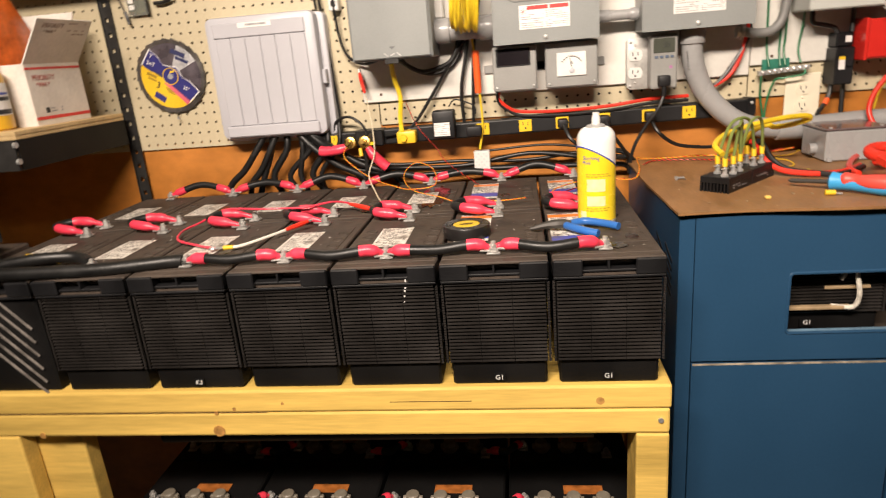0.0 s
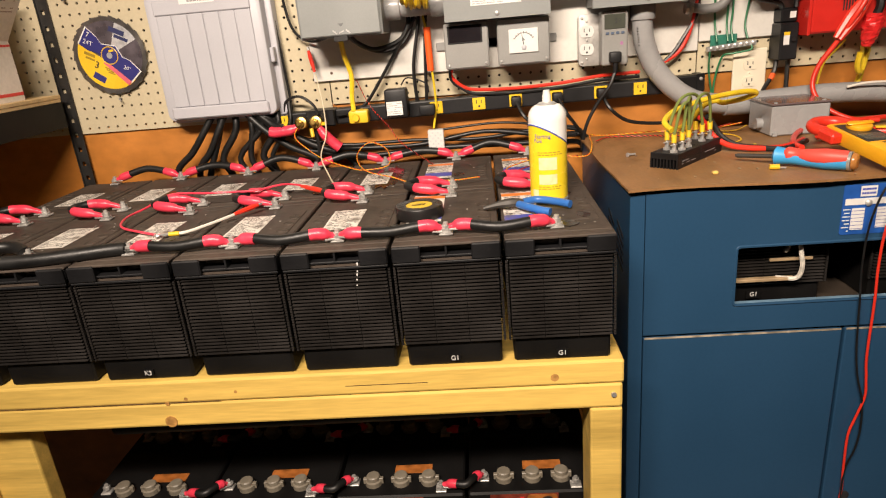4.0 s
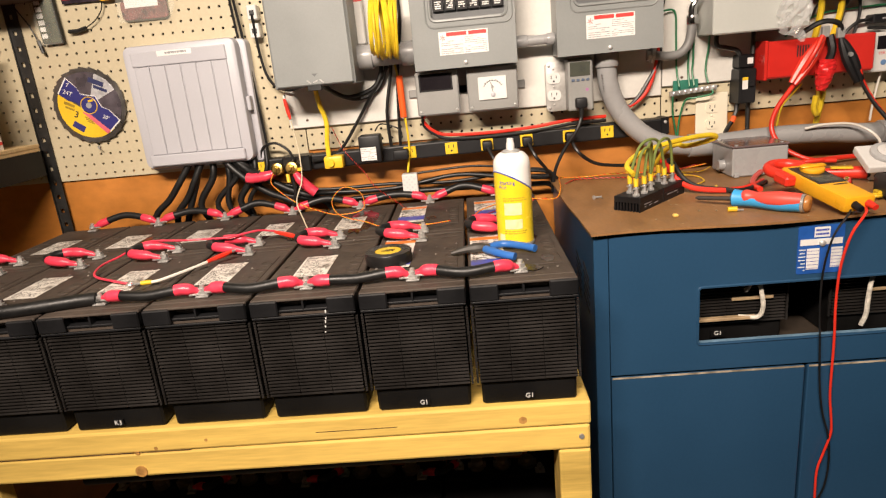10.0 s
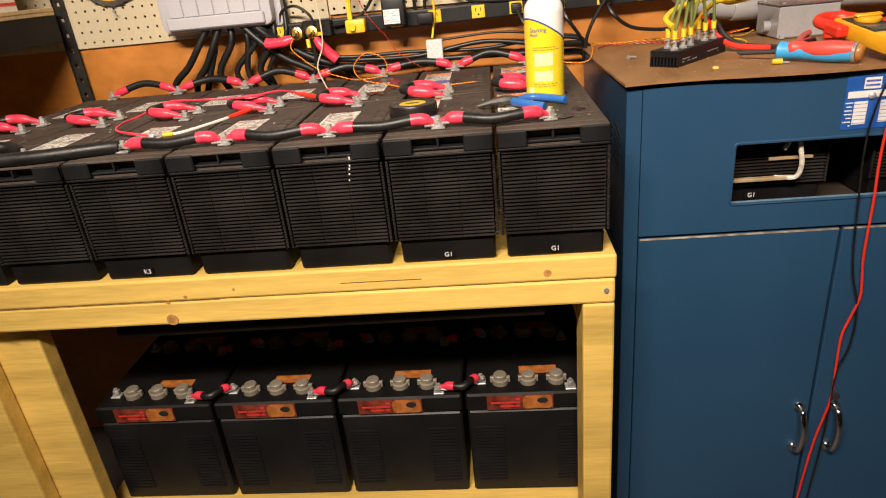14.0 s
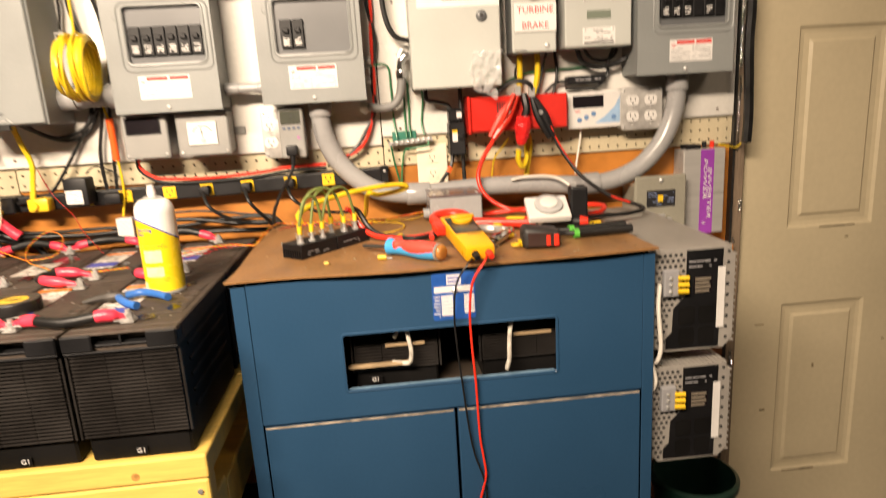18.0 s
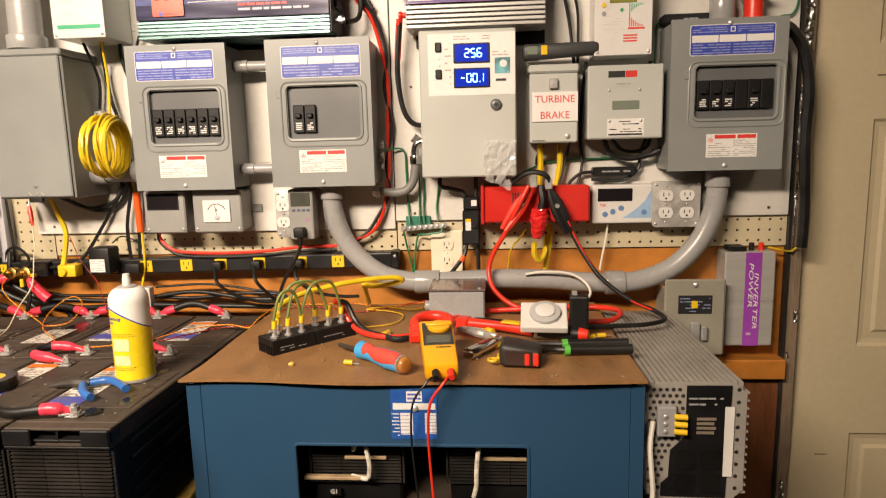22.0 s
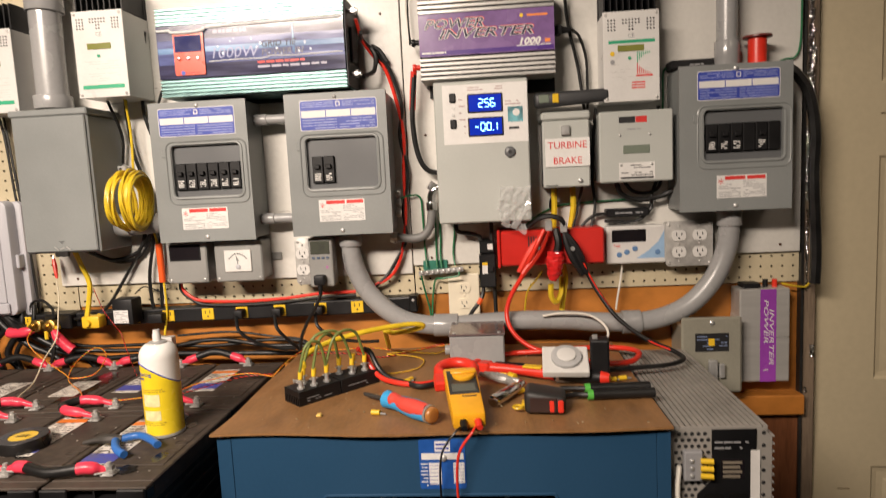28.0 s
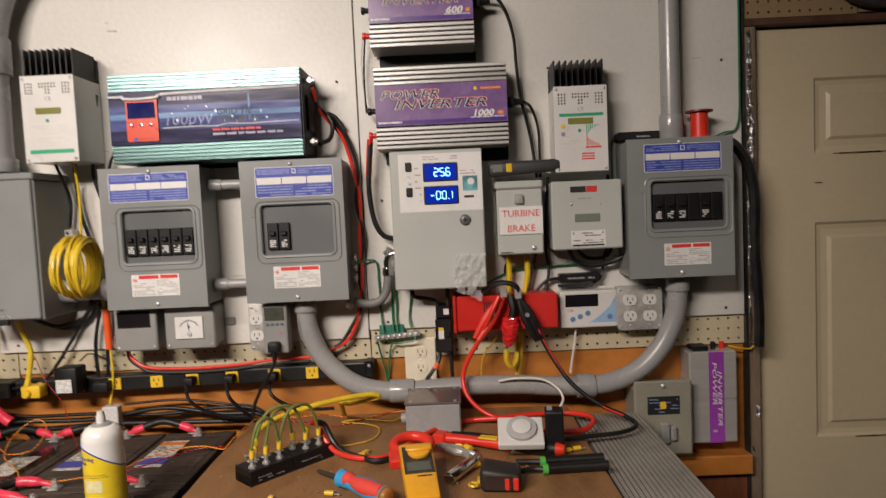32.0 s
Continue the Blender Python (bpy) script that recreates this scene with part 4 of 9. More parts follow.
def dial_face(ob, w, h):
    face = part("dial", box(-0.034, 0.033, -0.083, -0.0785, -0.026, 0.027, 0.001), M_PAPER, ob, "white analogue dial")
    arc = [(0.024 * math.cos(radians(a)), -0.0834, -0.006 + 0.024 * math.sin(radians(a))) for a in range(30, 151, 10)]
    bm = tube(arc, 0.0006, 4, 1)
    for k in range(9):
        a = radians(30 + 15 * k)
        rod((0.022 * math.cos(a), -0.0834, -0.006 + 0.022 * math.sin(a)), (0.027 * math.cos(a), -0.0834, -0.006 + 0.027 * math.sin(a)), 0.0006, 4, bm=bm)
    rod((0, -0.0836, -0.010), (-0.004, -0.0836, 0.014), 0.0007, 4, bm=bm)
    part("scale", bm, M_INK, face)
    hub = lathe([(0.006, 0), (0.006, 0.002), (0.003, 0.003)], 12)
    hub.transform(pose(0, -0.083, -0.014, 90))
    part("hub", hub, M_COVER, face)
    words("A", 0.010, M_INK, face, (0.0, -0.0834, 0.003))


small_meter("digital_meter", -0.318, -0.2155, 1.326, 1.428, "light grey box with a dark digital display", digital_face)
small_meter("ammeter", -0.1955, -0.0755, 1.326, 1.428, "light grey box with a white analogue dial", dial_face)


def receptacle(ob, x, y, z, material, round_face=True, s=1.0):
    """One outlet face with two slots and a ground hole."""
    if round_face:
        outline = [(x + 0.0165 * s * math.cos(radians(a)), z + max(-0.0125 * s, min(0.0125 * s, 0.0165 * s * math.sin(radians(a))))) for a in range(0, 360, 15)]
    else:
        outline = round_outline(x - 0.015 * s, x + 0.015 * s, z - 0.0125 * s, z + 0.0125 * s, 0.002)
    face = part("outlet", slab(outline, y - 0.0025, y), material, ob)
    bm = bmesh.new()
    for sx, hh in ((-0.006, 0.0042), (0.006, 0.0034)):
        box(x + sx * s - 0.0009 * s, x + sx * s + 0.0009 * s, y - 0.0031, y - 0.0025, z + 0.003 * s - hh * s, z + 0.003 * s + hh * s, bm=bm)
    rod((x, y - 0.0031, z - 0.0065 * s), (x, y - 0.0025, z - 0.0065 * s), 0.0024 * s, 10, bm=bm)
    part("slots", bm, M_INK, face)
    return face


M_GALV = mat("galvanised_plate", (0.42, 0.41, 0.39), 0.4, 0.25, var=0.12, scale=40, fine=120)


def steel_outlets(name, x, z, w, h, columns, label):
    ob = thing(name, (x, BOARD_Y, z), label, "outlet")
    part("box", box(-w + 0.003, w - 0.003, -0.037, 0, -h + 0.003, h - 0.003, 0.004), M_GALV, ob)
    part("cover_plate", slab(round_outline(-w, w, -h, h, 0.010), -0.041, -0.0375, 0.001), M_GALV, ob, "raised galvanised cover plate", True)
    for cx in columns:
        for s in (-1, 1):
            receptacle(ob, cx, -0.041, 0.020 * s, M_WHITEP)
        for zz in (-0.042, 0, 0.042):
            if abs(zz) < h - 0.004:
                bm = bmesh.new()
                screw_at(bm, cx, -0.041, zz, 0.0028)
                part("screw", bm, M_GALV, ob, "", True)
    for sx, sz in ((-1, 1), (1, 1), (-1, -1), (1, -1)):
        bm = bmesh.new()
        screw_at(bm, sx * (w - 0.008), -0.041, sz * (h - 0.008), 0.0035)
        part("corner_screw", bm, M_LEAD, ob, "", True)
    return ob


steel_outlets("duplex_outlet", 0.026, 1.364, 0.031, 0.058, (-0.012,), "white duplex outlet in a galvanised box")
steel_outlets("quad_outlet", 0.953, 1.372, 0.055, 0.054, (-0.024, 0.024), "four white outlets on a galvanised cover plate")

# the plug-in energy meter
ob = thing("energy_meter", (0.071, -0.0525, 1.306), "grey plug-in energy meter with a small display", "meter")
part("body", box(-0.030, 0.030, -0.042, 0, 0, 0.120, 0.005, 2), M_GREYM, ob)
part("display", box(-0.024, 0.023, -0.0435, -0.0415, 0.080, 0.112, 0.001), mat("dark_lcd", (0.07, 0.075, 0.06), 0.2), ob, "grey liquid-crystal display")
words("21", 0.016, M_INK, ob, (0.006, -0.0438, 0.097), "digits")
for k in range(4):
    part("button", box(-0.021 + 0.0115 * k, -0.0135 + 0.0115 * k, -0.044, -0.0415, 0.068, 0.074, 0.001), mat("blue_grey_plastic", (0.09, 0.12, 0.18), 0.4), ob)
mark = rod((0.015, -0.0424, 0.048), (0.015, -0.0418, 0.048), 0.004, 12)
part("mark", mark, mat("violet_print", (0.35, 0.15, 0.30), 0.5), ob)
ob = thing("black_plug", (0.069, -0.0945, 1.325), "black power plug in the energy meter", "plug")
bm = box(-0.013, 0.013, -0.024, 0, -0.012, 0.012, 0.004, 2)
rod((0, -0.014, -0.010), (0, -0.014, -0.034), 0.0065, 12, 0.0045, bm=bm)
part("plug_body", bm, M_BLACK, ob, "", True)

# ivory duplex outlet
ob = thing("wall_outlet", (0.410, -0.0005, 1.256), "ivory duplex outlet plate on the plywood wall", "outlet")
part("plate", box(-0.0395, 0.0395, -0.007, 0, -0.056, 0.056, 0.003, 2), M_IVORY, ob)
for s in (-1, 1):
    receptacle(ob, 0, -0.007, 0.020 * s, M_IVORY)
bm = bmesh.new()
screw_at(bm, 0, -0.007, 0, 0.0028)
part("screw", bm, M_IVORY, ob, "", True)


# ---- the controller with two blue displays ----
def display_digits(parent, text, x, y, z, size, material):
    """Seven-bar digits."""
    seg = {"a": (0, 1), "g": (0, 0), "d": (0, -1)}
    ups = {"f": (-1, 0.5), "b": (1, 0.5), "e": (-1, -0.5), "c": (1, -0.5)}
    shapes = {"0": "abcdef", "1": "bc", "2": "abged", "5": "afgcd", "6": "afgcde", "-": "g"}
    bm = bmesh.new()
    w, h, t = size * 0.27, size * 0.5, size * 0.055
    for ch in text:
        if ch == ".":
            box(x - w * 0.75 - t, x - w * 0.75 + t, y - 0.0004, y, z - h - t, z - h + t, bm=bm)
            continue
        for s in shapes[ch]:
            if s in seg:
                zz = z + seg[s][1] * h
                box(x - w + t, x + w - t, y - 0.0004, y, zz - t, zz + t, bm=bm)
            else:
                sx, sz = ups[s]
                box(x + sx * w - t, x + sx * w + t, y - 0.0004, y, z + sz * h - h / 2 + t, z + sz * h + h / 2 - t, bm=bm)
        x += size * 0.78
    part("digits", bm, material, parent, "glowing pale blue digits")


M_GLOW = mat("blue_led_digits", (0.35, 0.75, 1.0), 0.4, var=0.0, emit=5.0, bump=0)
M_BLUEGLASS = mat("lit_blue_display", (0.006, 0.022, 0.35), 0.2, var=0.05, emit=0.7, bump=0)


def controller():
    ob = thing("charge_monitor", (0.473, BOARD_Y, 1.449), "pale grey control box with two lit blue displays", "control box")
    part("body", box(-0.1055, 0.1055, -0.100, 0, 0, 0.320, 0.003), M_GREYL, ob)
    part("door", box(-0.107, 0.107, -0.109, -0.1005, -0.001, 0.3215, 0.003), M_GREYL, ob, "smooth pale grey door")
    sheet = part("front_sheet", box(-0.087, 0.105, -0.1098, -0.109, 0.180, 0.3135), M_PAPER, ob, "white printed front sheet")
    for z0, text, x in ((0.249, "25.6", -0.0005), (0.196, "-00.1", -0.0105)):
        bez = part("display_bezel", box(-0.0305, 0.0495, -0.1130, -0.1098, z0, z0 + 0.0425, 0.0015), M_BLACK, sheet)
        part("display_glass", box(-0.027, 0.046, -0.1136, -0.1130, z0 + 0.003, z0 + 0.0395), M_BLUEGLASS, ob, "lit blue display")
        display_digits(ob, text, x, -0.1138, z0 + 0.021, 0.0175, M_GLOW)
    for z in (0.284, 0.226):
        bm = box(-0.071, -0.057, -0.1145, -0.1098, z - 0.010, z + 0.011, 0.002)
        part("rocker_switch", bm, M_BLACK, ob)
    for z in (0.262, 0.247):
        part("lamp", rod((-0.064, -0.1120, z), (-0.064, -0.1098, z), 0.0035, 10), M_STEEL, ob)
    bm = rows_of_bars(-0.05, -0.036, 0.20, 0.29, 6, -0.1098, 2, 0.7, 0.2, 0.8)
    rows_of_bars(-0.03, 0.05, 0.298, 0.309, 2, -0.1098, 4, 0.7, 0.4, 0.3, bm=bm)
    rows_of_bars(0.055, 0.09, 0.262, 0.275, 2, -0.1098, 7, 0.7, 0.4, 0.6, bm=bm)
    part("sheet_print", bm, mat("pink_grey_print", (0.45, 0.33, 0.33), 0.5), sheet)
    emblem = part("emblem", box(0.060, 0.094, -0.1104, -0.1098, 0.225, 0.259), mat("green_blue_print", (0.10, 0.28, 0.32), 0.5, var=0.5, scale=50), sheet)
    part("emblem_sun", slab(disc_outline(0.079, 0.246, 0.008, 14), -0.1108, -0.1104), M_PAPER, emblem)
    part("socket", box(0.062, 0.085, -0.1112, -0.1098, 0.209, 0.214), M_INK, sheet)
    lock = lathe([(0.0125, 0), (0.0125, 0.004), (0.009, 0.007), (0.003, 0.0075)], 18)
    lock.transform(pose(0.062, -0.109, 0.158, 90))
    part("lock", lock, M_GREYD, ob, "round grey quarter-turn lock", True)
    part("lock_slot", rod((0.062, -0.1172, 0.158), (0.062, -0.1164, 0.158), 0.0045, 8), M_INK, ob)
    return ob


controller()

# crumpled clear film stuck on the control box
random.seed(12)
bm = bmesh.new()
grid = {}
for i in range(12):
    for j in range(10):
        x, z = i / 11, j / 9
        grid[i, j] = bm.verts.new((0.492 + 0.070 * x + 0.022 * z + random.uniform(-0.004, 0.004), -0.122 - random.uniform(0.0, 0.012), 1.448 + 0.078 * z - 0.030 * x * (1 - z) + random.uniform(-0.005, 0.005)))
for i in range(11):
    for j in range(9):
        if random.random() < 0.9 and 2 < i + j < 18:
            bm.faces.new((grid[i, j], grid[i + 1, j], grid[i + 1, j + 1]))
            bm.faces.new((grid[i, j], grid[i + 1, j + 1], grid[i, j + 1]))
film = bpy.data.materials.new("clear_crumpled_film")
film.use_nodes = True
nt = film.node_tree
fb = nt.nodes["Principled BSDF"]
fb.inputs["Base Color"].default_value, fb.inputs["Roughness"].default_value = (0.9, 0.9, 0.9, 1), 0.08
fb.inputs["Alpha"].default_value, fb.inputs["Specular IOR Level"].default_value = 0.36, 1.0
fb.inputs["IOR"].default_value = 2.2
fb.inputs["Coat Weight"].default_value, fb.inputs["Coat Roughness"].default_value = 1.0, 0.05
tagged(part("plastic_film", bm, film), "crumpled clear plastic film stuck on the control box", "plastic film")


# ---- turbine brake switch ----
ob = thing("turbine_brake_switch", (0.664, BOARD_Y, 1.520), "grey switch box with a red-lettered paper sign", "switch box")
part("body", box(-0.050, 0.050, -0.088, 0, 0.0, 0.150, 0.003), M_GREY, ob)
part("cover", box(-0.054, 0.053, -0.097, -0.0885, 0.0, 0.152, 0.003), M_GREYL, ob)
part("hood", box(-0.056, 0.055, -0.101, 0, 0.1525, 0.171, 0.004), M_GREYL, ob, "grey rain hood")
part("hasp", box(-0.012, 0.008, -0.106, -0.0965, 0.118, 0.140, 0.002), M_STEEL, ob)
sign = part("paper_sign", box(-0.0485, 0.052, -0.1005, -0.0995, 0.047, 0.1115), M_PAPER, ob, "white paper sign under clear tape")
words("TURBINE", 0.0225, M_INKR, sign, (0.0015, -0.1008, 0.095), wide=0.98)
words("BRAKE", 0.0225, M_INKR, sign, (0.0015, -0.1008, 0.060), wide=0.98)
bm = bmesh.new()
screw_at(bm, 0.030, -0.097, 0.014, 0.006)
part("cover_screw", bm, M_STEEL, ob, "", True)
part("slot_mark", box(-0.048, -0.020, -0.0975, -0.0965, 0.004, 0.006), M_INK, ob)

ob = thing("voltage_tester", (0.690, -0.085, 1.7185), "dark grey handheld tester with a yellow button on the switch box", "tester")
bm = box(-0.095, 0.075, -0.018, 0.016, -0.0135, 0.0145, 0.009, 3)
for v in bm.verts:
    if v.co.x < -0.03:
        v.co.z *= 1.25
bm.transform(pose(0, 0, 0.004, 0, -2, 0))
part("handle", bm, mat("dark_grey_rubber", (0.035, 0.036, 0.038), 0.5, var=0.1), ob, "", True)
part("window", box(-0.085, -0.062, -0.0192, -0.0178, -0.005, 0.013, 0.001), M_LCDG, ob)
part("button", box(-0.054, -0.040, -0.0205, -0.0175, -0.006, 0.014, 0.001), M_YEL, ob, "yellow button")

# ---- the turbine controller ----
ob = thing("turbine_controller", (0.820, BOARD_Y, 1.525), "pale grey controller box with a small display", "controller")
part("body", box(-0.080, 0.080, -0.088, 0, 0, 0.159, 0.003), M_GREYL, ob)
part("cover", box(-0.082, 0.082, -0.098, -0.0885, 0, 0.160, 0.003), M_GREYL, ob)
plate = part("name_plate", box(-0.041, 0.036, -0.0985, -0.098, 0.113, 0.151), M_GREYL, ob)
part("logo_shape", box(-0.038, -0.002, -0.0989, -0.0985, 0.133, 0.147), M_INK, plate)
part("logo_shape", box(-0.001, 0.024, -0.0989, -0.0985, 0.133, 0.147), M_INKR, plate)
part("plate_print", rows_of_bars(-0.02, 0.01, 0.116, 0.122, 1, -0.0985, 3), M_INKG, plate)
part("display", box(-0.029, 0.030, -0.0995, -0.0975, 0.064, 0.083, 0.001), M_LCDG, ob, "small grey display")
sheet = part("rating_label", box(-0.039, 0.041, -0.0985, -0.098, 0.006, 0.044), M_PAPER, ob, "white rating label")
bm = rows_of_bars(-0.034, 0.036, 0.013, 0.041, 5, -0.0985, 8, 0.55, 0.35, 0.4)
box(-0.036, 0.038, -0.0987, -0.0985, 0.0075, 0.0115, bm=bm)
part("label_print", bm, M_INK, sheet)
for x, z in ((-0.036, 0.106), (0.030, 0.106), (-0.034, 0.039), (0.034, 0.039)):
    bm = bmesh.new()
    screw_at(bm, x, -0.0985, z, 0.003)
    part("screw", bm, M_STEEL, ob, "", True)


# ---- white charge controllers with finned heat sinks ----
def charge_controller(x0, z0, front, text_seed, chart):
    w, h = 0.124, 0.198
    ob = thing("charge_controller", (x0 + w / 2, BOARD_Y, z0), "white charge controller with black cooling fins on top", "charge controller", "charge controllers")
    f = front - BOARD_Y
    part("body", box(-w / 2 + 0.002, w / 2 - 0.002, f + 0.003, 0, 0.001, h - 0.001, 0.002), M_WHITEP, ob)
    part("face_plate", box(-w / 2, w / 2, f, f + 0.0028, 0, h, 0.001), M_WHITEP, ob)
    bm = box(-w / 2 + 0.003, w / 2 - 0.003, -0.012, 0, h, h + 0.055)
    part("heat_sink_base", bm, M_BLACK, ob)
    for k in range(9):
        x = -w / 2 + 0.006 + k * (w - 0.012) / 8
        fin = slab([(x - 0.0015, h + 0.0005), (x + 0.0015, h + 0.0005), (x + 0.0015, h + 0.062), (x - 0.0015, h + 0.062)], f + 0.012, -0.0125)
        part("fin", fin, M_BLACK, ob)
    bm = bmesh.new()
    for cx in (-0.043, 0.043):
        for i in range(3):
            for j in range(4):
                rod((cx - 0.007 + 0.007 * i, f - 0.0004, h - 0.040 + 0.007 * j), (cx - 0.007 + 0.007 * i, f, h - 0.040 + 0.007 * j), 0.0023, 6, bm=bm)
    for i in range(6):
        for j in range(4):
            if j > 1 or 1 < i < 4:
                rod((-0.0175 + 0.007 * i, f - 0.0004, h - 0.040 + 0.007 * j), (-0.0175 + 0.007 * i, f, h - 0.040 + 0.007 * j), 0.0023, 6, bm=bm)
    part("vent_holes", bm, M_INK, ob)
    part("display", box(-0.030, 0.028, f - 0.0015, f + 0.001, h - 0.088, h - 0.074, 0.0005), M_LCD, ob, "yellow-green display")
    words("CE", 0.013, M_INKG, ob, (0.0, f - 0.0003, h - 0.054))
    stripe = (h - 0.070, h - 0.063) if chart else (0.020, 0.029)
    part("green_stripe", box(-0.05, 0.052, f - 0.0004, f, *stripe), M_INKGR, ob)
    button = rod((-0.004, f - 0.002, h - 0.103), (-0.004, f, h - 0.103), 0.0038, 10)
    part("button", button, M_INKGR, ob)
    bm = rows_of_bars(-0.045, 0.045, 0.036, h - 0.112, 9, f, text_seed, 0.45, 0.18, 0.4)
    part("face_print", bm, mat("faint_grey_print", (0.50, 0.49, 0.47), 0.5), ob)
    if chart:
        bm = bmesh.new()
        for k in range(7):
            box(0.012 + 0.0045 * k, 0.014 + 0.0045 * k, f - 0.0006, f - 0.0003, 0.060, 0.060 + 0.024 * 0.72 ** k, bm=bm)
        box(0.010, 0.046, f - 0.0006, f - 0.0003, 0.054, 0.058, bm=bm)
        for k in range(3):
            box(0.0, 0.03, f - 0.0006, f - 0.0003, 0.028 + 0.006 * k, 0.031 + 0.006 * k, bm=bm)
        part("red_chart", bm, M_INKR, ob)
        bm = bmesh.new()
        for k in range(7):
            box(0.012 + 0.0045 * k, 0.014 + 0.0045 * k, f - 0.0006, f - 0.0003, 0.108 - 0.024 * 0.72 ** k, 0.108, bm=bm)
        part("green_chart", bm, M_INKGR, ob)
        for z, m in ((0.106, M_YEL), (0.088, M_INKG)):
            part("indicator", rod((-0.042, f - 0.0015, z), (-0.042, f, z), 0.005, 12), m, ob)
    for x, z in ((-w / 2 + 0.007, h - 0.007), (w / 2 - 0.007, h - 0.007), (-w / 2 + 0.007, 0.007), (w / 2 - 0.007, 0.007)):
        bm = bmesh.new()
        screw_at(bm, x, f, z, 0.0035)
        part("screw", bm, M_LEAD, ob, "", True)
    return ob


charge_controller(0.752, 1.7065, -0.10, 5, True)
charge_controller(-0.4715, 1.7825, -0.128, 6, False)
charge_controller(-0.767, 1.763, -0.105, 7, False)


# ---- inverters ----
def ribbed(x0, x1, z0, z1, y0, y1, n, bm):
    """Extruded ribs along x over a band of a face."""
    h = (z1 - z0) / n
    for k in range(n):
        a = z0 + k * h
        box(x0, x1, y0, y1, a + 0.0006, a + h * 0.72, 0.0008, bm=bm)
    return bm


M_ALU = mat("brushed_aluminium", (0.52, 0.51, 0.49), 0.36, 0.4, var=0.08, scale=6, fine=200, stretch=(0.3, 8, 8))
M_TEAL = mat("teal_anodised", (0.20, 0.33, 0.325), 0.32, 0.75, var=0.1, scale=6, fine=200, stretch=(0.3, 8, 8))
M_PURPLE = mat("purple_label", (0.185, 0.105, 0.265), 0.24, var=0.16, scale=8, fine=60, coat=0.3)
M_NAVYL = mat("dark_navy_print", (0.022, 0.018, 0.05), 0.3, var=0.2, scale=60)
M_PURPLED = mat("deep_purple_label", (0.085, 0.04, 0.22), 0.22, var=0.1, coat=0.3)


def purple_inverter(x0, x1, z0, z1, watts, label):
    w, h, f = x1 - x0, z1 - z0, -0.099
    ob = thing("power_inverter", (x0, BOARD_Y, z0), label, "inverter", "purple inverters")
    part("core", box(0.001, w - 0.001, f + 0.005, -0.006, 0.004, h - 0.004, 0.002), M_BLACK, ob)
    bm = ribbed(0, w, h * 0.77, h, f + 0.001, f + 0.012, 4, bmesh.new())
    part("upper_ribs", bm, M_ALU, ob, "ribbed aluminium edge")
    bm = ribbed(0, w, 0, h * 0.27, f + 0.001, f + 0.012, 5, bmesh.new())
    part("lower_ribs", bm, M_ALU, ob, "ribbed aluminium edge")
    for zz, s in ((0.0, 1), (h, -1)):
        bm = bmesh.new()
        for k in range(6):
            y = f + 0.016 + 0.013 * k
            box(0, w, y, y + 0.008, min(zz, zz + s * 0.004), max(zz, zz + s * 0.004), 0.0008, bm=bm)
        part("edge_ribs", bm, M_ALU, ob)
    face = part("label", box(0.001, w - 0.001, f, f + 0.004, h * 0.275, h * 0.765), M_PURPLE, ob, "glossy purple label")
    part("label_band", box(0.003, w - 0.003, f - 0.0003, f, h * 0.285, h * 0.335), M_PURPLED, face)
    part("foot", box(0.012, w + 0.006, -0.010, 0, -0.030, 0.003, 0.001), M_BLACK, ob, "black mounting flange")
    part("foot", box(0.012, w + 0.001, -0.008, 0, h - 0.003, h + 0.012, 0.001), M_BLACK, ob, "black mounting flange")
    # outlined capitals: a red glow edge, a white outline and a dark fill
    for dx, dz, mt, y, fat in ((0.0010, 0.0012, M_INKR, -0.0004, 0.0012), (0.0, 0.0, M_PAPER, -0.0007, 0.0010), (0.0, 0.0, M_NAVYL, -0.0010, 0.0001)):
        words("POWER", h * 0.150, mt, face, (w * 0.26 + dx, f + y, h * 0.637 + dz), wide=4.45 * w, slant=0.30, fat=fat)
        words("INVERTER", h * 0.150, mt, face, (w * 0.49 + dx, f + y, h * 0.517 + dz), wide=5.5 * w, slant=0.30, fat=fat)
    words(watts, h * 0.108, M_PAPER, face, (w * 0.81, f - 0.0005, h * 0.385), wide=1.2, slant=0.25, fat=0.0008)
    part("unit_mark", box(w * 0.925, w * 0.965, f - 0.0005, f, h * 0.365, h * 0.405), M_INKO, face)
    part("sun_mark", slab(disc_outline(w * 0.76, h * 0.685, h * 0.023, 16), f - 0.0006, f), M_YEL, face)
    part("orange_print", box(w * 0.80, w * 0.95, f - 0.0005, f, h * 0.672, h * 0.697), M_INKO, face)
    part("small_print", rows_of_bars(w * 0.72, w * 0.97, h * 0.315, h * 0.345, 1, f, 3, 0.9, 0.8, 0.3), M_PAPER, face)
    part("small_print", rows_of_bars(w * 0.02, w * 0.20, h * 0.298, h * 0.325, 1, f - 0.0003, 4, 0.9, 0.8, 0.4), M_PAPER, face)
    for z, m in ((h * 0.20, M_REDP), (h * 0.50, M_BLACK)):
        bm = rod((0, f * 0.5, z), (-0.014, f * 0.5, z), 0.0065, 12)
        rod((-0.014, f * 0.5, z), (-0.022, f * 0.5, z), 0.009, 12, bevel=0.001, bm=bm)
        part("terminal_post", bm, m, ob, "", True)
    bm = box(w, w + 0.020, f * 0.5 - 0.012, f * 0.5 + 0.012, h * 0.48, h * 0.60, 0.003)
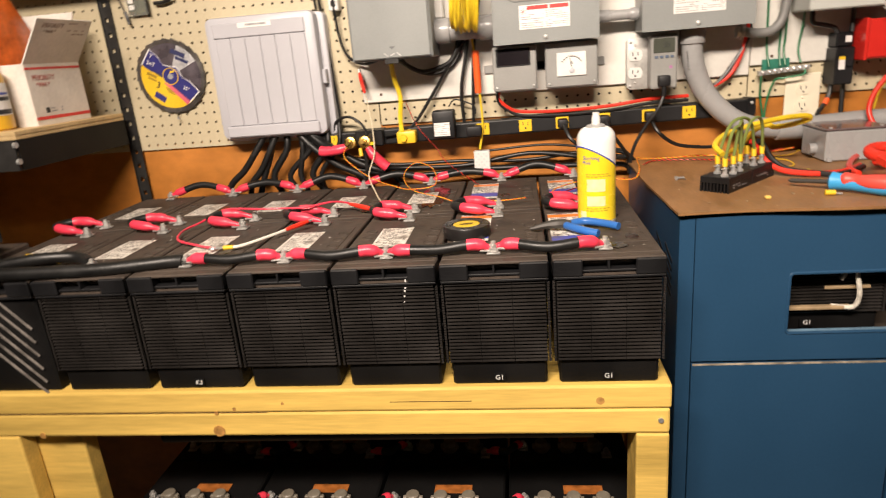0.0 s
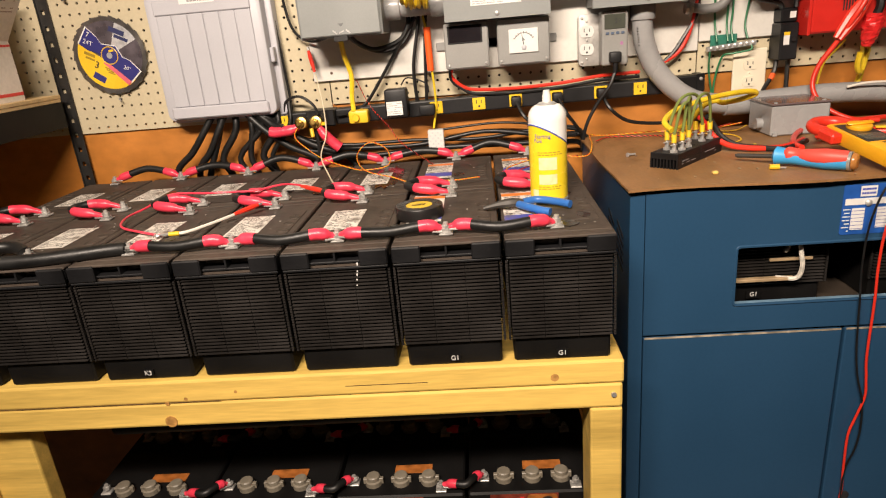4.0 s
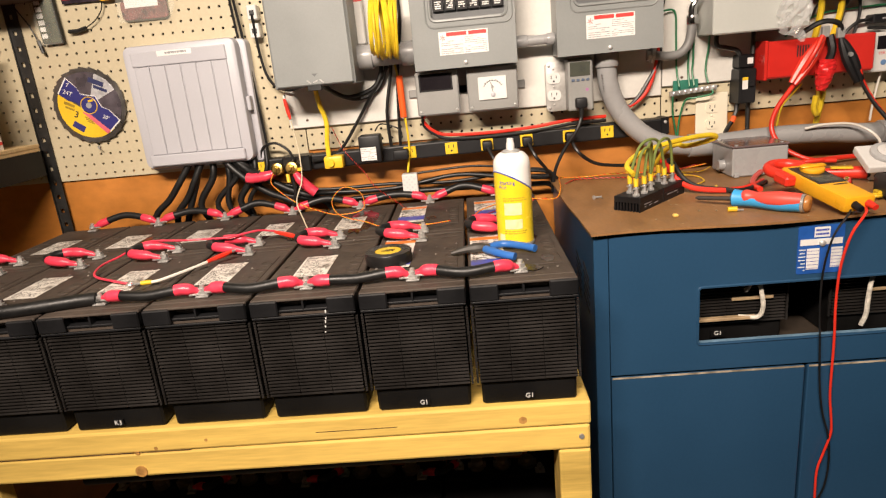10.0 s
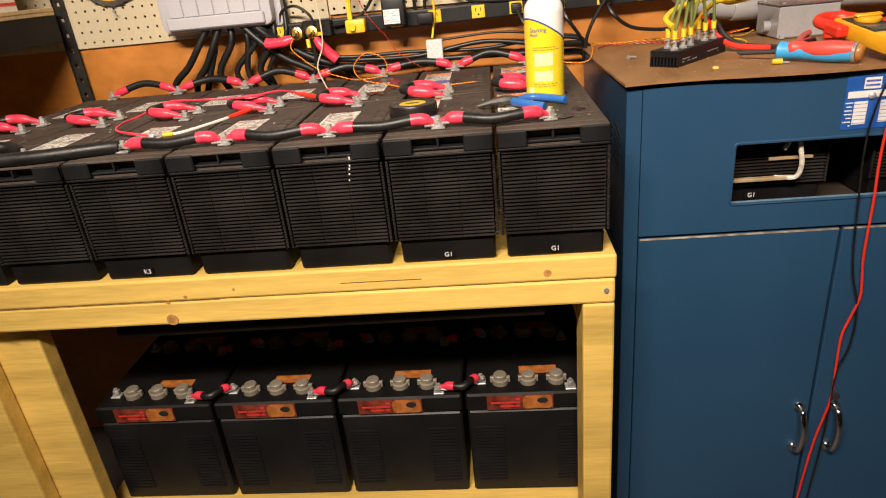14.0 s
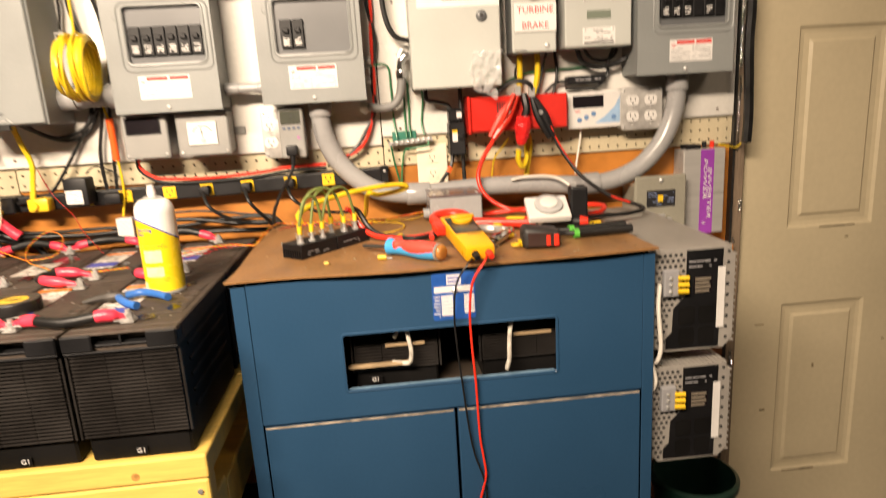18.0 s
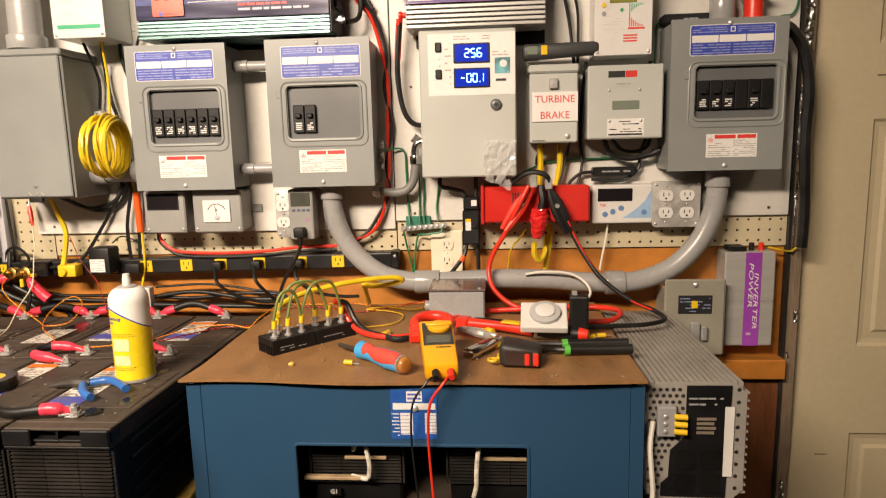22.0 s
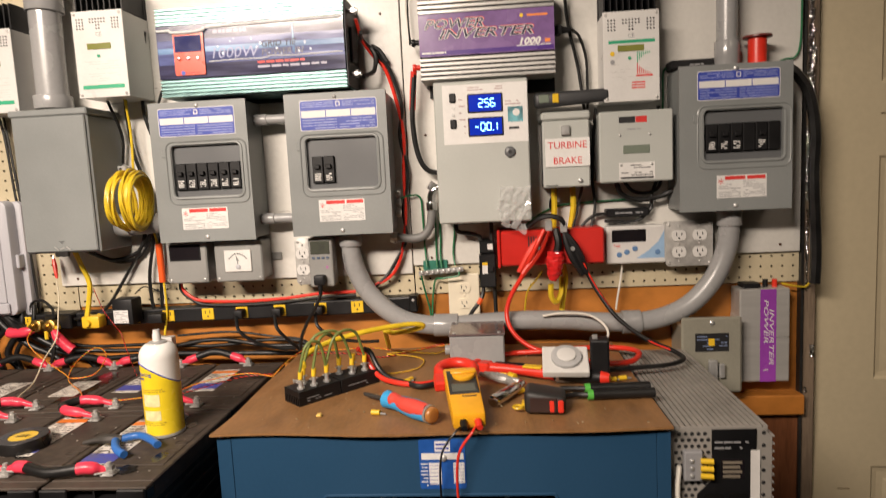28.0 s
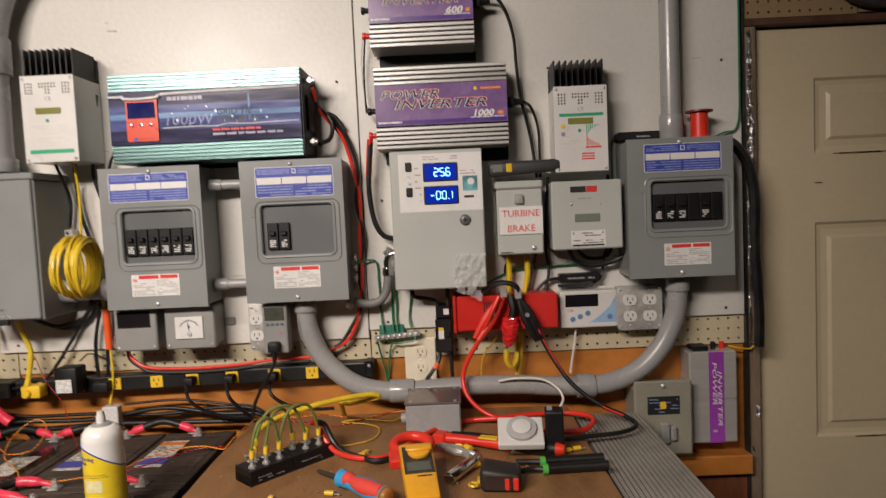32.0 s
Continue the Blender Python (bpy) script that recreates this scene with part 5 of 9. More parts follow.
    rod((w + 0.018, f * 0.5, h * 0.54), (w + 0.042, f * 0.5, h * 0.54), 0.009, 12, 0.006, bm=bm)
    part("plug", bm, M_BLACK, ob, "black mains plug", True)
    return ob


purple_inverter(0.338, 0.645, 1.778, 1.968, "1000", "silver and purple power inverter marked 1000 on the white board")
purple_inverter(0.334, 0.575, 2.011, 2.208, "600", "smaller silver and purple power inverter marked 600")


def grid_inverter():
    x0, x1, z0, z1 = -0.265, 0.174, 1.7705, 1.9715
    w, h, f = x1 - x0, z1 - z0, -0.129
    ob = thing("grid_tie_inverter", (x0, BOARD_Y, z0), "teal ribbed inverter with a glossy blue label and red panel", "inverter")
    part("core", box(0.001, w - 0.001, f + 0.006, -0.002, 0.004, h - 0.004, 0.002), M_TEAL, ob)
    part("upper_ribs", ribbed(0, w, h * 0.80, h, f + 0.002, f + 0.014, 5, bmesh.new()), M_TEAL, ob, "ribbed teal edge")
    part("lower_ribs", ribbed(0, w, 0, h * 0.20, f + 0.002, f + 0.014, 5, bmesh.new()), M_TEAL, ob, "ribbed teal edge")
    for zz, s in ((0.0, 1), (h, -1)):
        bm = bmesh.new()
        for k in range(7):
            y = f + 0.018 + 0.015 * k
            box(0, w, y, y + 0.009, min(zz, zz + s * 0.004), max(zz, zz + s * 0.004), 0.0008, bm=bm)
        part("edge_ribs", bm, M_TEAL, ob)
    m = mat("glossy_blue_label", (0.050, 0.050, 0.115), 0.16, var=0.5, scale=7, fine=40, tint=(0.016, 0.013, 0.022), coat=0.4, spec=0.5, stretch=(0.5, 1, 4), bump=0.02)
    face = part("label", box(0.001, w - 0.001, f, f + 0.005, h * 0.205, h * 0.795), m, ob, "glossy blue printed label")
    mid_blue = mat("mid_blue_print", (0.085, 0.105, 0.26), 0.16, var=0.5, scale=14, fine=50, tint=(0.045, 0.05, 0.13), coat=0.4, stretch=(0.4, 1, 3), bump=0)
    sky_blue = mat("sky_blue_print", (0.14, 0.25, 0.42), 0.16, var=0.4, scale=10, fine=60, tint=(0.06, 0.10, 0.24), coat=0.4, stretch=(0.4, 1, 3), bump=0)
    part("label_band", box(0.002, w - 0.002, f - 0.0002, f, h * 0.36, h * 0.63), mid_blue, face, "hazy blue printed band")
    part("label_band", box(0.002, w - 0.002, f - 0.0003, f - 0.0002, h * 0.485, h * 0.545), sky_blue, face, "pale blue printed band")
    spot_mat = mat("pale_star_print", (0.62, 0.70, 0.85), 0.3, var=0.2, scale=60)
    rng = random.Random(8)
    for _ in range(16):
        u, v, q = rng.uniform(0.13, 0.36), rng.uniform(0.40, 0.62), rng.uniform(0.001, 0.0034)
        part("star", slab(disc_outline(u, h * v, q, 10), f - 0.0005, f - 0.0003), spot_mat, face)
    part("star_beam", slab([(0.318, h * 0.42), (0.324, h * 0.42), (0.3225, h * 0.72), (0.3195, h * 0.72)], f - 0.0006, f - 0.0003), sky_blue, face)
    # clear label film, loose along its upper edge; white tubes paint its reflections
    gloss = mat("glossy_clear_film", (0.74, 0.74, 0.75), 0.12, var=0.06, scale=40, coat=0.6)
    part("film_edge", tube([(0.120, f - 0.001, h * 0.752), (0.20, f - 0.001, h * 0.763), (0.30, f - 0.001, h * 0.770), (w - 0.006, f - 0.001, h * 0.778)], 0.0034, 6, 6), gloss, face, "loose film edge with its reflection painted white", True)
    part("film_edge", tube([(0.003, f - 0.001, h * 0.742), (0.022, f - 0.001, h * 0.740), (0.036, f - 0.001, h * 0.746)], 0.003, 6, 6), gloss, face, "loose film edge with its reflection painted white", True)
    part("film_edge", tube([(0.122, f - 0.0005, h * 0.375), (0.20, f - 0.0005, h * 0.382), (0.245, f - 0.0005, h * 0.376), (0.27, f - 0.0005, h * 0.398), (0.32, f - 0.0005, h * 0.388), (w - 0.006, f - 0.0005, h * 0.398)], 0.0012, 5, 6), gloss, face, "wavy film crease with its reflection painted white", True)
    part("film_edge", tube([(0.036, f - 0.0045, h * 0.735), (0.040, f - 0.0055, h * 0.715), (0.075, f - 0.006, h * 0.708), (0.112, f - 0.0055, h * 0.722), (0.118, f - 0.0045, h * 0.750)], 0.0036, 6, 6), gloss, face, "film edge over the control panel, reflection painted white", True)
    red = part("control_panel", slab(round_outline(0.041, 0.113, h * 0.235, h * 0.71, 0.004), f - 0.004, f), mat("orange_red_panel", (0.62, 0.06, 0.02), 0.25, var=0.05), ob, "orange-red control panel")
    part("display", box(0.045, 0.107, f - 0.0052, f - 0.004, h * 0.495, h * 0.672), mat("dark_blue_display", (0.006, 0.010, 0.10), 0.12), red, "dark blue display")
    for k in range(3):
        knob = rod((0.053 + 0.022 * k, f - 0.008, h * 0.42), (0.053 + 0.022 * k, f - 0.004, h * 0.42), 0.0036, 10, bevel=0.001)
        part("button", knob, M_CHROME, red, "", True)
    part("logo_shape", slab(disc_outline(0.060, h * 0.26, 0.005, 12), f - 0.0046, f - 0.004), M_INKB, red)
    part("panel_print", rows_of_bars(0.066, 0.10, h * 0.245, h * 0.275, 1, f - 0.004, 3), mat("dark_red_print", (0.35, 0.03, 0.02)), red)
    words("GRID TIE", 0.0205, M_INK, face, (0.286, f - 0.0008, h * 0.530), wide=1.0, slant=0.15)
    words("POWER IN", 0.0205, M_NAVYL, face, (0.294, f - 0.0008, h * 0.435), wide=1.0, slant=0.15, name="faded_lettering")
    part("faded_print", rows_of_bars(0.135, 0.215, h * 0.67, h * 0.72, 1, f, 9, 0.9, 0.8, 0.2), mat("silver_violet_print", (0.30, 0.28, 0.38), 0.3), face)
    words("1000W", 0.034, mat("indigo_print", (0.22, 0.24, 0.42), 0.2), face, (0.180, f - 0.0008, h * 0.455), wide=1.1, slant=0.2, name="faded_lettering")
    part("red_print", rows_of_bars(0.235, 0.345, h * 0.315, h * 0.345, 1, f, 5, 0.95, 0.8, 0.2), M_INKR, face)
    part("grey_print", rows_of_bars(0.235, 0.395, h * 0.265, h * 0.295, 1, f, 6, 0.95, 0.8, 0.2), mat("silver_violet_print", (0.30, 0.28, 0.38)), face)
    end = part("end_plate", box(w, w + 0.004, f + 0.004, -0.004, 0.003, h - 0.003, 0.001), M_BLACK, ob)
    part("fan_guard", box(w + 0.004, w + 0.010, f * 0.75, f * 0.25, h * 0.3, h * 0.7, 0.003), M_BLACK, end)
    for z in (h * 0.17, h * 0.87):
        bm = rod((w + 0.004, f * 0.7, z), (w + 0.026, f * 0.7, z), 0.0055, 10)
        rod((w + 0.012, f * 0.7, z), (w + 0.020, f * 0.7, z), 0.0095, 6, bm=bm)
        part("terminal_post", bm, M_STEEL, ob)
    part("foot", box(-0.004, w + 0.004, -0.006, 0, -0.010, 0.004, 0.001), M_BLACK, ob)
    return ob


grid_inverter()

# ---- red charger, thermostat, breaker, ground bar ----
ob = thing("red_charger", (0.626, BOARD_Y, 1.338), "bright red metal charger box on the white board", "charger")
part("body", box(-0.120, 0.123, -0.075, 0, 0, 0.084, 0.004), mat("red_enamel", (0.52, 0.022, 0.015), 0.35, var=0.06, scale=8), ob)
bm = bmesh.new()
for k in range(8):
    box(-0.055 + 0.006 * k, -0.052 + 0.006 * k, -0.0758, -0.0752, 0.045, 0.070, bm=bm)
part("vent_slots", bm, M_INK, ob)
part("left_flange", box(-0.128, -0.1205, -0.078, 0, -0.003, 0.087, 0.002), mat("red_enamel", (0.52, 0.022, 0.015)), ob)

ob = thing("solar_thermostat", (0.829, BOARD_Y, 1.329), "white solar thermostat with a dark display and blue buttons", "thermostat")
part("body", box(-0.070, 0.070, -0.042, 0, 0, 0.091, 0.004, 2), M_WHITEP, ob)
part("display", box(-0.057, 0.023, -0.0432, -0.0415, 0.052, 0.082, 0.001), M_SCREEN, ob, "dark display window")
part("light_blue_print", slab([(0.0, 0.012), (0.066, 0.012), (0.066, 0.078), (0.052, 0.052), (0.028, 0.030)], -0.0424, -0.042), mat("light_blue_print", (0.28, 0.42, 0.60), 0.4), ob)
words("TEK", 0.0095, M_INKR, ob, (-0.045, -0.0422, 0.043))
for x, z in ((-0.040, 0.022), (-0.022, 0.028), (-0.003, 0.036), (0.050, 0.026)):
    part("button", rod((x, -0.0436, z), (x, -0.0415, z), 0.0065, 14, bevel=0.0008), mat("blue_button", (0.12, 0.22, 0.40), 0.4), ob)

ob = thing("circuit_breaker", (0.473, -0.001, 1.284), "black breaker with a yellow and white label under the control box", "circuit breaker")
part("body", box(-0.020, 0.020, -0.060, 0, 0, 0.082, 0.003), M_BLACK, ob)
part("top_block", box(-0.018, 0.019, -0.050, 0, 0.0825, 0.114, 0.003), M_BLACK, ob)
part("label", box(-0.013, 0.000, -0.0606, -0.060, 0.034, 0.062), M_PAPER, ob, "white label with a yellow end")
part("label_end", box(-0.013, 0.000, -0.0610, -0.0606, 0.055, 0.062), M_YEL, ob)
part("toggle", box(0.003, 0.014, -0.066, -0.060, 0.040, 0.052, 0.001), M_BLACK, ob)
part("terminal_plate", box(0.001, 0.014, -0.0515, -0.050, 0.092, 0.106), M_PAPER, ob)

ob = thing("ground_bar", (0.356, BOARD_Y, 1.318), "steel grounding bar with screws on a green card", "ground bar")
part("card", box(-0.045, 0.016, -0.006, 0, 0.004, 0.032, 0.001), mat("green_board", (0.03, 0.16, 0.11), 0.4, var=0.2, scale=40), ob)
bm = box(-0.056, 0.056, -0.022, -0.006, -0.002, 0.009, 0.001)
bm.transform(pose(0, 0, 0.002, 0, -4, 0))
part("bar", bm, M_STEEL, ob)
for k in range(8):
    bm = bmesh.new()
    screw_at(bm, -0.047 + 0.0135 * k, -0.022, 0.0035 + 0.00095 * k, 0.005)
    part("screw", bm, M_STEEL, ob, "", True)

# ---- small breakers under the controller at the right ----
ob = thing("inline_breaker", (0.812, BOARD_Y, 1.441), "black inline breaker under the turbine controller", "circuit breaker")
part("body", box(-0.050, 0.050, -0.035, 0, 0, 0.020, 0.003), M_BLACK, ob)
part("print", rows_of_bars(-0.03, 0.035, 0.006, 0.014, 1, -0.035, 3), M_INKG, ob)
ob = thing("inline_breaker", (0.985, BOARD_Y, 1.776), "black inline breaker lying on top of the breaker panel", "circuit breaker")
part("body", box(-0.075, 0.055, -0.045, -0.006, 0, 0.022, 0.004), M_BLACK, ob)
part("print", rows_of_bars(-0.03, 0.035, 0.006, 0.014, 1, -0.045, 4), M_INKG, ob)

ob = thing("wire_spool", (1.103, -0.060, 1.7735), "small red wire spool standing on the breaker panel", "spool")
part("drum", rod((0, 0, 0.004), (0, 0, 0.062), 0.020, 20), M_REDP, ob, "", True)
part("lower_rim", rod((0, 0, 0), (0, 0, 0.004), 0.027, 24), M_REDP, ob, "", True)
part("upper_rim", rod((0, 0, 0.062), (0, 0, 0.066), 0.031, 24), mat("dark_red_plastic", (0.16, 0.02, 0.015), 0.4), ob, "", True)

# ---- items right of the cabinet, low on the wall ----
ob = thing("safety_switch", (0.992, 0.0075, 1.015), "grey enamelled safety switch box with a dark label", "switch box")
part("body", box(-0.067, 0.067, -0.090, 0, 0, 0.165, 0.005), M_SWITCH, ob)
part("cover", box(-0.069, 0.069, -0.098, -0.0905, 0.002, 0.185, 0.004), M_SWITCH, ob)
sheet = part("label", box(-0.038, 0.039, -0.0986, -0.098, 0.103, 0.147), M_INK, ob, "dark label with pale print")
part("label_print", rows_of_bars(-0.034, 0.035, 0.106, 0.144, 5, -0.0986, 6, 0.6, 0.3), mat("blue_grey_print", (0.22, 0.28, 0.45)), sheet)
part("label_mark", box(-0.008, 0.006, -0.0992, -0.0986, 0.117, 0.134), M_YEL, sheet)
bm = box(-0.010, 0.010, -0.112, -0.098, 0.035, 0.085, 0.003)
box(0.014, 0.028, -0.110, -0.098, 0.040, 0.075, 0.003, bm=bm)
part("lever", bm, M_STEEL, ob, "steel switch lever")
bm = bmesh.new()
screw_at(bm, 0, -0.098, 0.172, 0.006)
part("screw", bm, M_STEEL, ob, "", True)

ob = thing("vertical_inverter", (1.122, 0.0075, 1.028), "silver inverter with a purple stripe mounted upright", "inverter")
part("body", box(-0.052, 0.064, -0.060, 0, 0, 0.228, 0.003), M_ALU, ob)
face = part("stripe", box(-0.005, 0.032, -0.0606, -0.060, 0.001, 0.227), mat("violet_stripe", (0.30, 0.06, 0.40), 0.25, var=0.1), ob, "purple stripe with white lettering")
for text, x, z in (("POWER", 0.004, 0.150), ("INVERTER", 0.0165, 0.112)):
    me = words(text, 0.0145, M_PAPER, face, (0, 0, 0), slant=0.2, wide=2.15)
    me.data.transform(pose(x + 0.004, -0.061, z) @ pose(0, 0, 0, 0, 90, 0))
words("300", 0.008, M_PAPER, face, (0.008, -0.061, 0.03))
for x, m in ((0.040, M_REDP), (0.018, M_BLACK)):
    part("terminal_post", rod((x, -0.03, 0.228), (x, -0.03, 0.246), 0.006, 10), m, ob)
part("socket", box(-0.040, 0.000, -0.050, -0.010, 0.228, 0.240, 0.002), M_BLACK, ob)
bm = ribbed(-0.0545, -0.052, 0.01, 0.22, -0.055, -0.005, 1, bmesh.new())
part("side_flange", bm, M_ALU, ob)


# ---- conduits ----
def conduit(name, points, r, label, collars=()):
    mid = Vector(points[len(points) // 2])
    ob = thing(name, mid, label, "conduit", "grey conduits")
    part("pipe", tube([Vector(p) - mid for p in points], r, 18, 6), M_PVC, ob, "", True)
    for a, b in collars:
        part("coupling", rod(Vector(a) - mid, Vector(b) - mid, r * 1.2, 20, bevel=0.0015), M_PVC, ob, "", True)
    return ob


conduit("conduit", [(0.140, -0.060, 1.434), (0.140, -0.060, 1.39), (0.147, -0.060, 1.345), (0.170, -0.060, 1.292), (0.212, -0.060, 1.243), (0.262, -0.060, 1.210), (0.32, -0.060, 1.196),
                    (0.38, -0.060, 1.193), (0.46, -0.060, 1.197), (0.55, -0.060, 1.200), (0.66, -0.060, 1.197), (0.74, -0.060, 1.190), (0.83, -0.060, 1.188), (0.895, -0.060, 1.200),
                    (0.955, -0.060, 1.230), (1.005, -0.060, 1.285), (1.032, -0.060, 1.345), (1.041, -0.060, 1.40), (1.042, -0.060, 1.452)], 0.0235,
        "grey plastic conduit bent in a wide U between two breaker panels",
        (((0.140, -0.060, 1.400), (0.140, -0.060, 1.433)), ((0.335, -0.060, 1.1945), (0.395, -0.060, 1.1935)), ((1.042, -0.060, 1.412), (1.042, -0.060, 1.450)), ((0.79, -0.060, 1.188), (0.835, -0.060, 1.1885))))
bm = bmesh.new()
for k in range(7):
    rod((0.121 + 0.0006 * k, -0.0835, 1.385 - 0.006 * k), (0.125 + 0.0006 * k, -0.0838, 1.384 - 0.006 * k), 0.0012, 4, bm=bm)
tagged(part("conduit_print", bm, M_INKG), "faded black print on the grey conduit", "print")
conduit("conduit", [(-0.575, -0.075, 1.766), (-0.575, -0.072, 1.95), (-0.573, -0.070, 2.07), (-0.562, -0.068, 2.14), (-0.535, -0.066, 2.205), (-0.49, -0.064, 2.256), (-0.43, -0.062, 2.288),
                    (-0.36, -0.061, 2.299), (-0.28, -0.060, 2.303), (-0.10, -0.060, 2.306), (0.10, -0.060, 2.309), (0.20, -0.060, 2.31)], 0.036,
        "thick grey plastic conduit rising from the junction box and bending away", (((-0.575, -0.0745, 1.768), (-0.575, -0.074, 1.80)), ((-0.574, -0.071, 2.0), (-0.573, -0.0705, 2.085)), ((-0.29, -0.06, 2.303), (-0.2, -0.06, 2.305))))
conduit("conduit", [(1.036, -0.060, 1.774), (1.036, -0.060, 2.1), (1.036, -0.060, 2.748)], 0.0225, "grey plastic conduit rising from the breaker panel", (((1.036, -0.060, 1.775), (1.036, -0.060, 1.832)),))
conduit("conduit", [(-0.452, -0.060, 1.475), (-0.40, -0.060, 1.475), (-0.3105, -0.060, 1.475)], 0.024, "short thick grey conduit between two boxes", (((-0.450, -0.06, 1.475), (-0.415, -0.06, 1.475)), ((-0.345, -0.06, 1.475), (-0.312, -0.06, 1.475))))
for z in (1.716, 1.476):
    conduit("conduit", [(-0.078, -0.060, z), (-0.03, -0.060, z), (0.019, -0.060, z)], 0.0115, "short grey conduit between two breaker panels", (((-0.0765, -0.06, z), (-0.045, -0.06, z)), ((0.0, -0.06, z), (0.017, -0.06, z))))

ob = thing("flexible_conduit", (0.30, -0.05, 1.42), "grey flexible conduit with chromed elbow fitting", "conduit", "grey conduits")
part("hose", tube([(-0.045, 0, -0.004), (-0.01, 0, -0.009), (0.018, 0, -0.004), (0.036, 0, 0.018), (0.042, 0, 0.050), (0.043, 0, 0.062)], 0.0105, 14, 6), mat("grey_flex", (0.17, 0.17, 0.165), 0.5, var=0.1), ob, "", True)
bm = rod((0.043, 0, 0.058), (0.043, 0, 0.078), 0.0135, 14, bevel=0.001)
tube([(0.043, 0, 0.076), (0.044, 0, 0.095), (0.052, 0, 0.108), (0.066, 0, 0.113)], 0.010, 12, 4, bm=bm)
rod((0.040, 0, 0.108), (0.052, 0, 0.125), 0.010, 8, bm=bm)
part("elbow", bm, M_CHROME, ob, "chromed elbow fitting", True)
bm = rod((-0.045, 0, -0.004), (-0.062, 0, -0.003), 0.0135, 8)
rod((-0.050, 0, -0.004), (-0.054, 0, -0.004), 0.017, 12, bm=bm)
part("connector", bm, M_LEAD, ob, "", True)
for z in (1.475, 1.50, 1.525):
    tagged(part("cable_clamp", rod((0.2555, -0.05, z), (0.268, -0.05, z), 0.010, 12, bevel=0.002), M_LEAD, None, "", True), "grey cable clamp on the breaker panel side", "clamp", "cable clamps")


# ---- cables and wires on the wall ----
def cable(points, r, material, label, name="cable", group="wall wires", n=7, cat="wire"):
    mid = Vector(points[len(points) // 2])
    bm = tube([Vector(p) - mid for p in points], r, n, 5)
    ob = part(name, bm, material, None, "", True)
    ob.location = mid
    return tagged(ob, label, cat, group)


M_AMBER = mat("amber_wire", (0.66, 0.34, 0.02), 0.4, var=0.1, scale=30)


def twisted(points, r, mats, label, turns=40, name="twisted_wire", wander=0.0):
    """Thin wires twisted round each other."""
    r *= 0.75
    line = smooth_line(points, 8)
    mid = line[len(line) // 2]
    ob = thing(name, mid, label, "wire", "twisted wires")
    n = len(line)
    length = sum((b - a).length for a, b in zip(line, line[1:]))
    fine = []
    for k in range(n - 1):
        fine += [line[k].lerp(line[k + 1], q / 3) for q in range(3)]
    fine.append(line[-1])
    for j, m in enumerate(mats):
        out = []
        for k, q in enumerate(fine):
            d = (fine[min(k + 1, len(fine) - 1)] - fine[max(k - 1, 0)]).normalized()
            u = d.orthogonal().normalized()
            v = d.cross(u)
            a = 2 * math.pi * (length / 0.011 * k / len(fine) + j / len(mats))
            out.append(q - mid + r * (math.cos(a) * u + math.sin(a) * v))
        part("strand", tube(out, r, 5, 1), m, ob, "", True)
    return ob


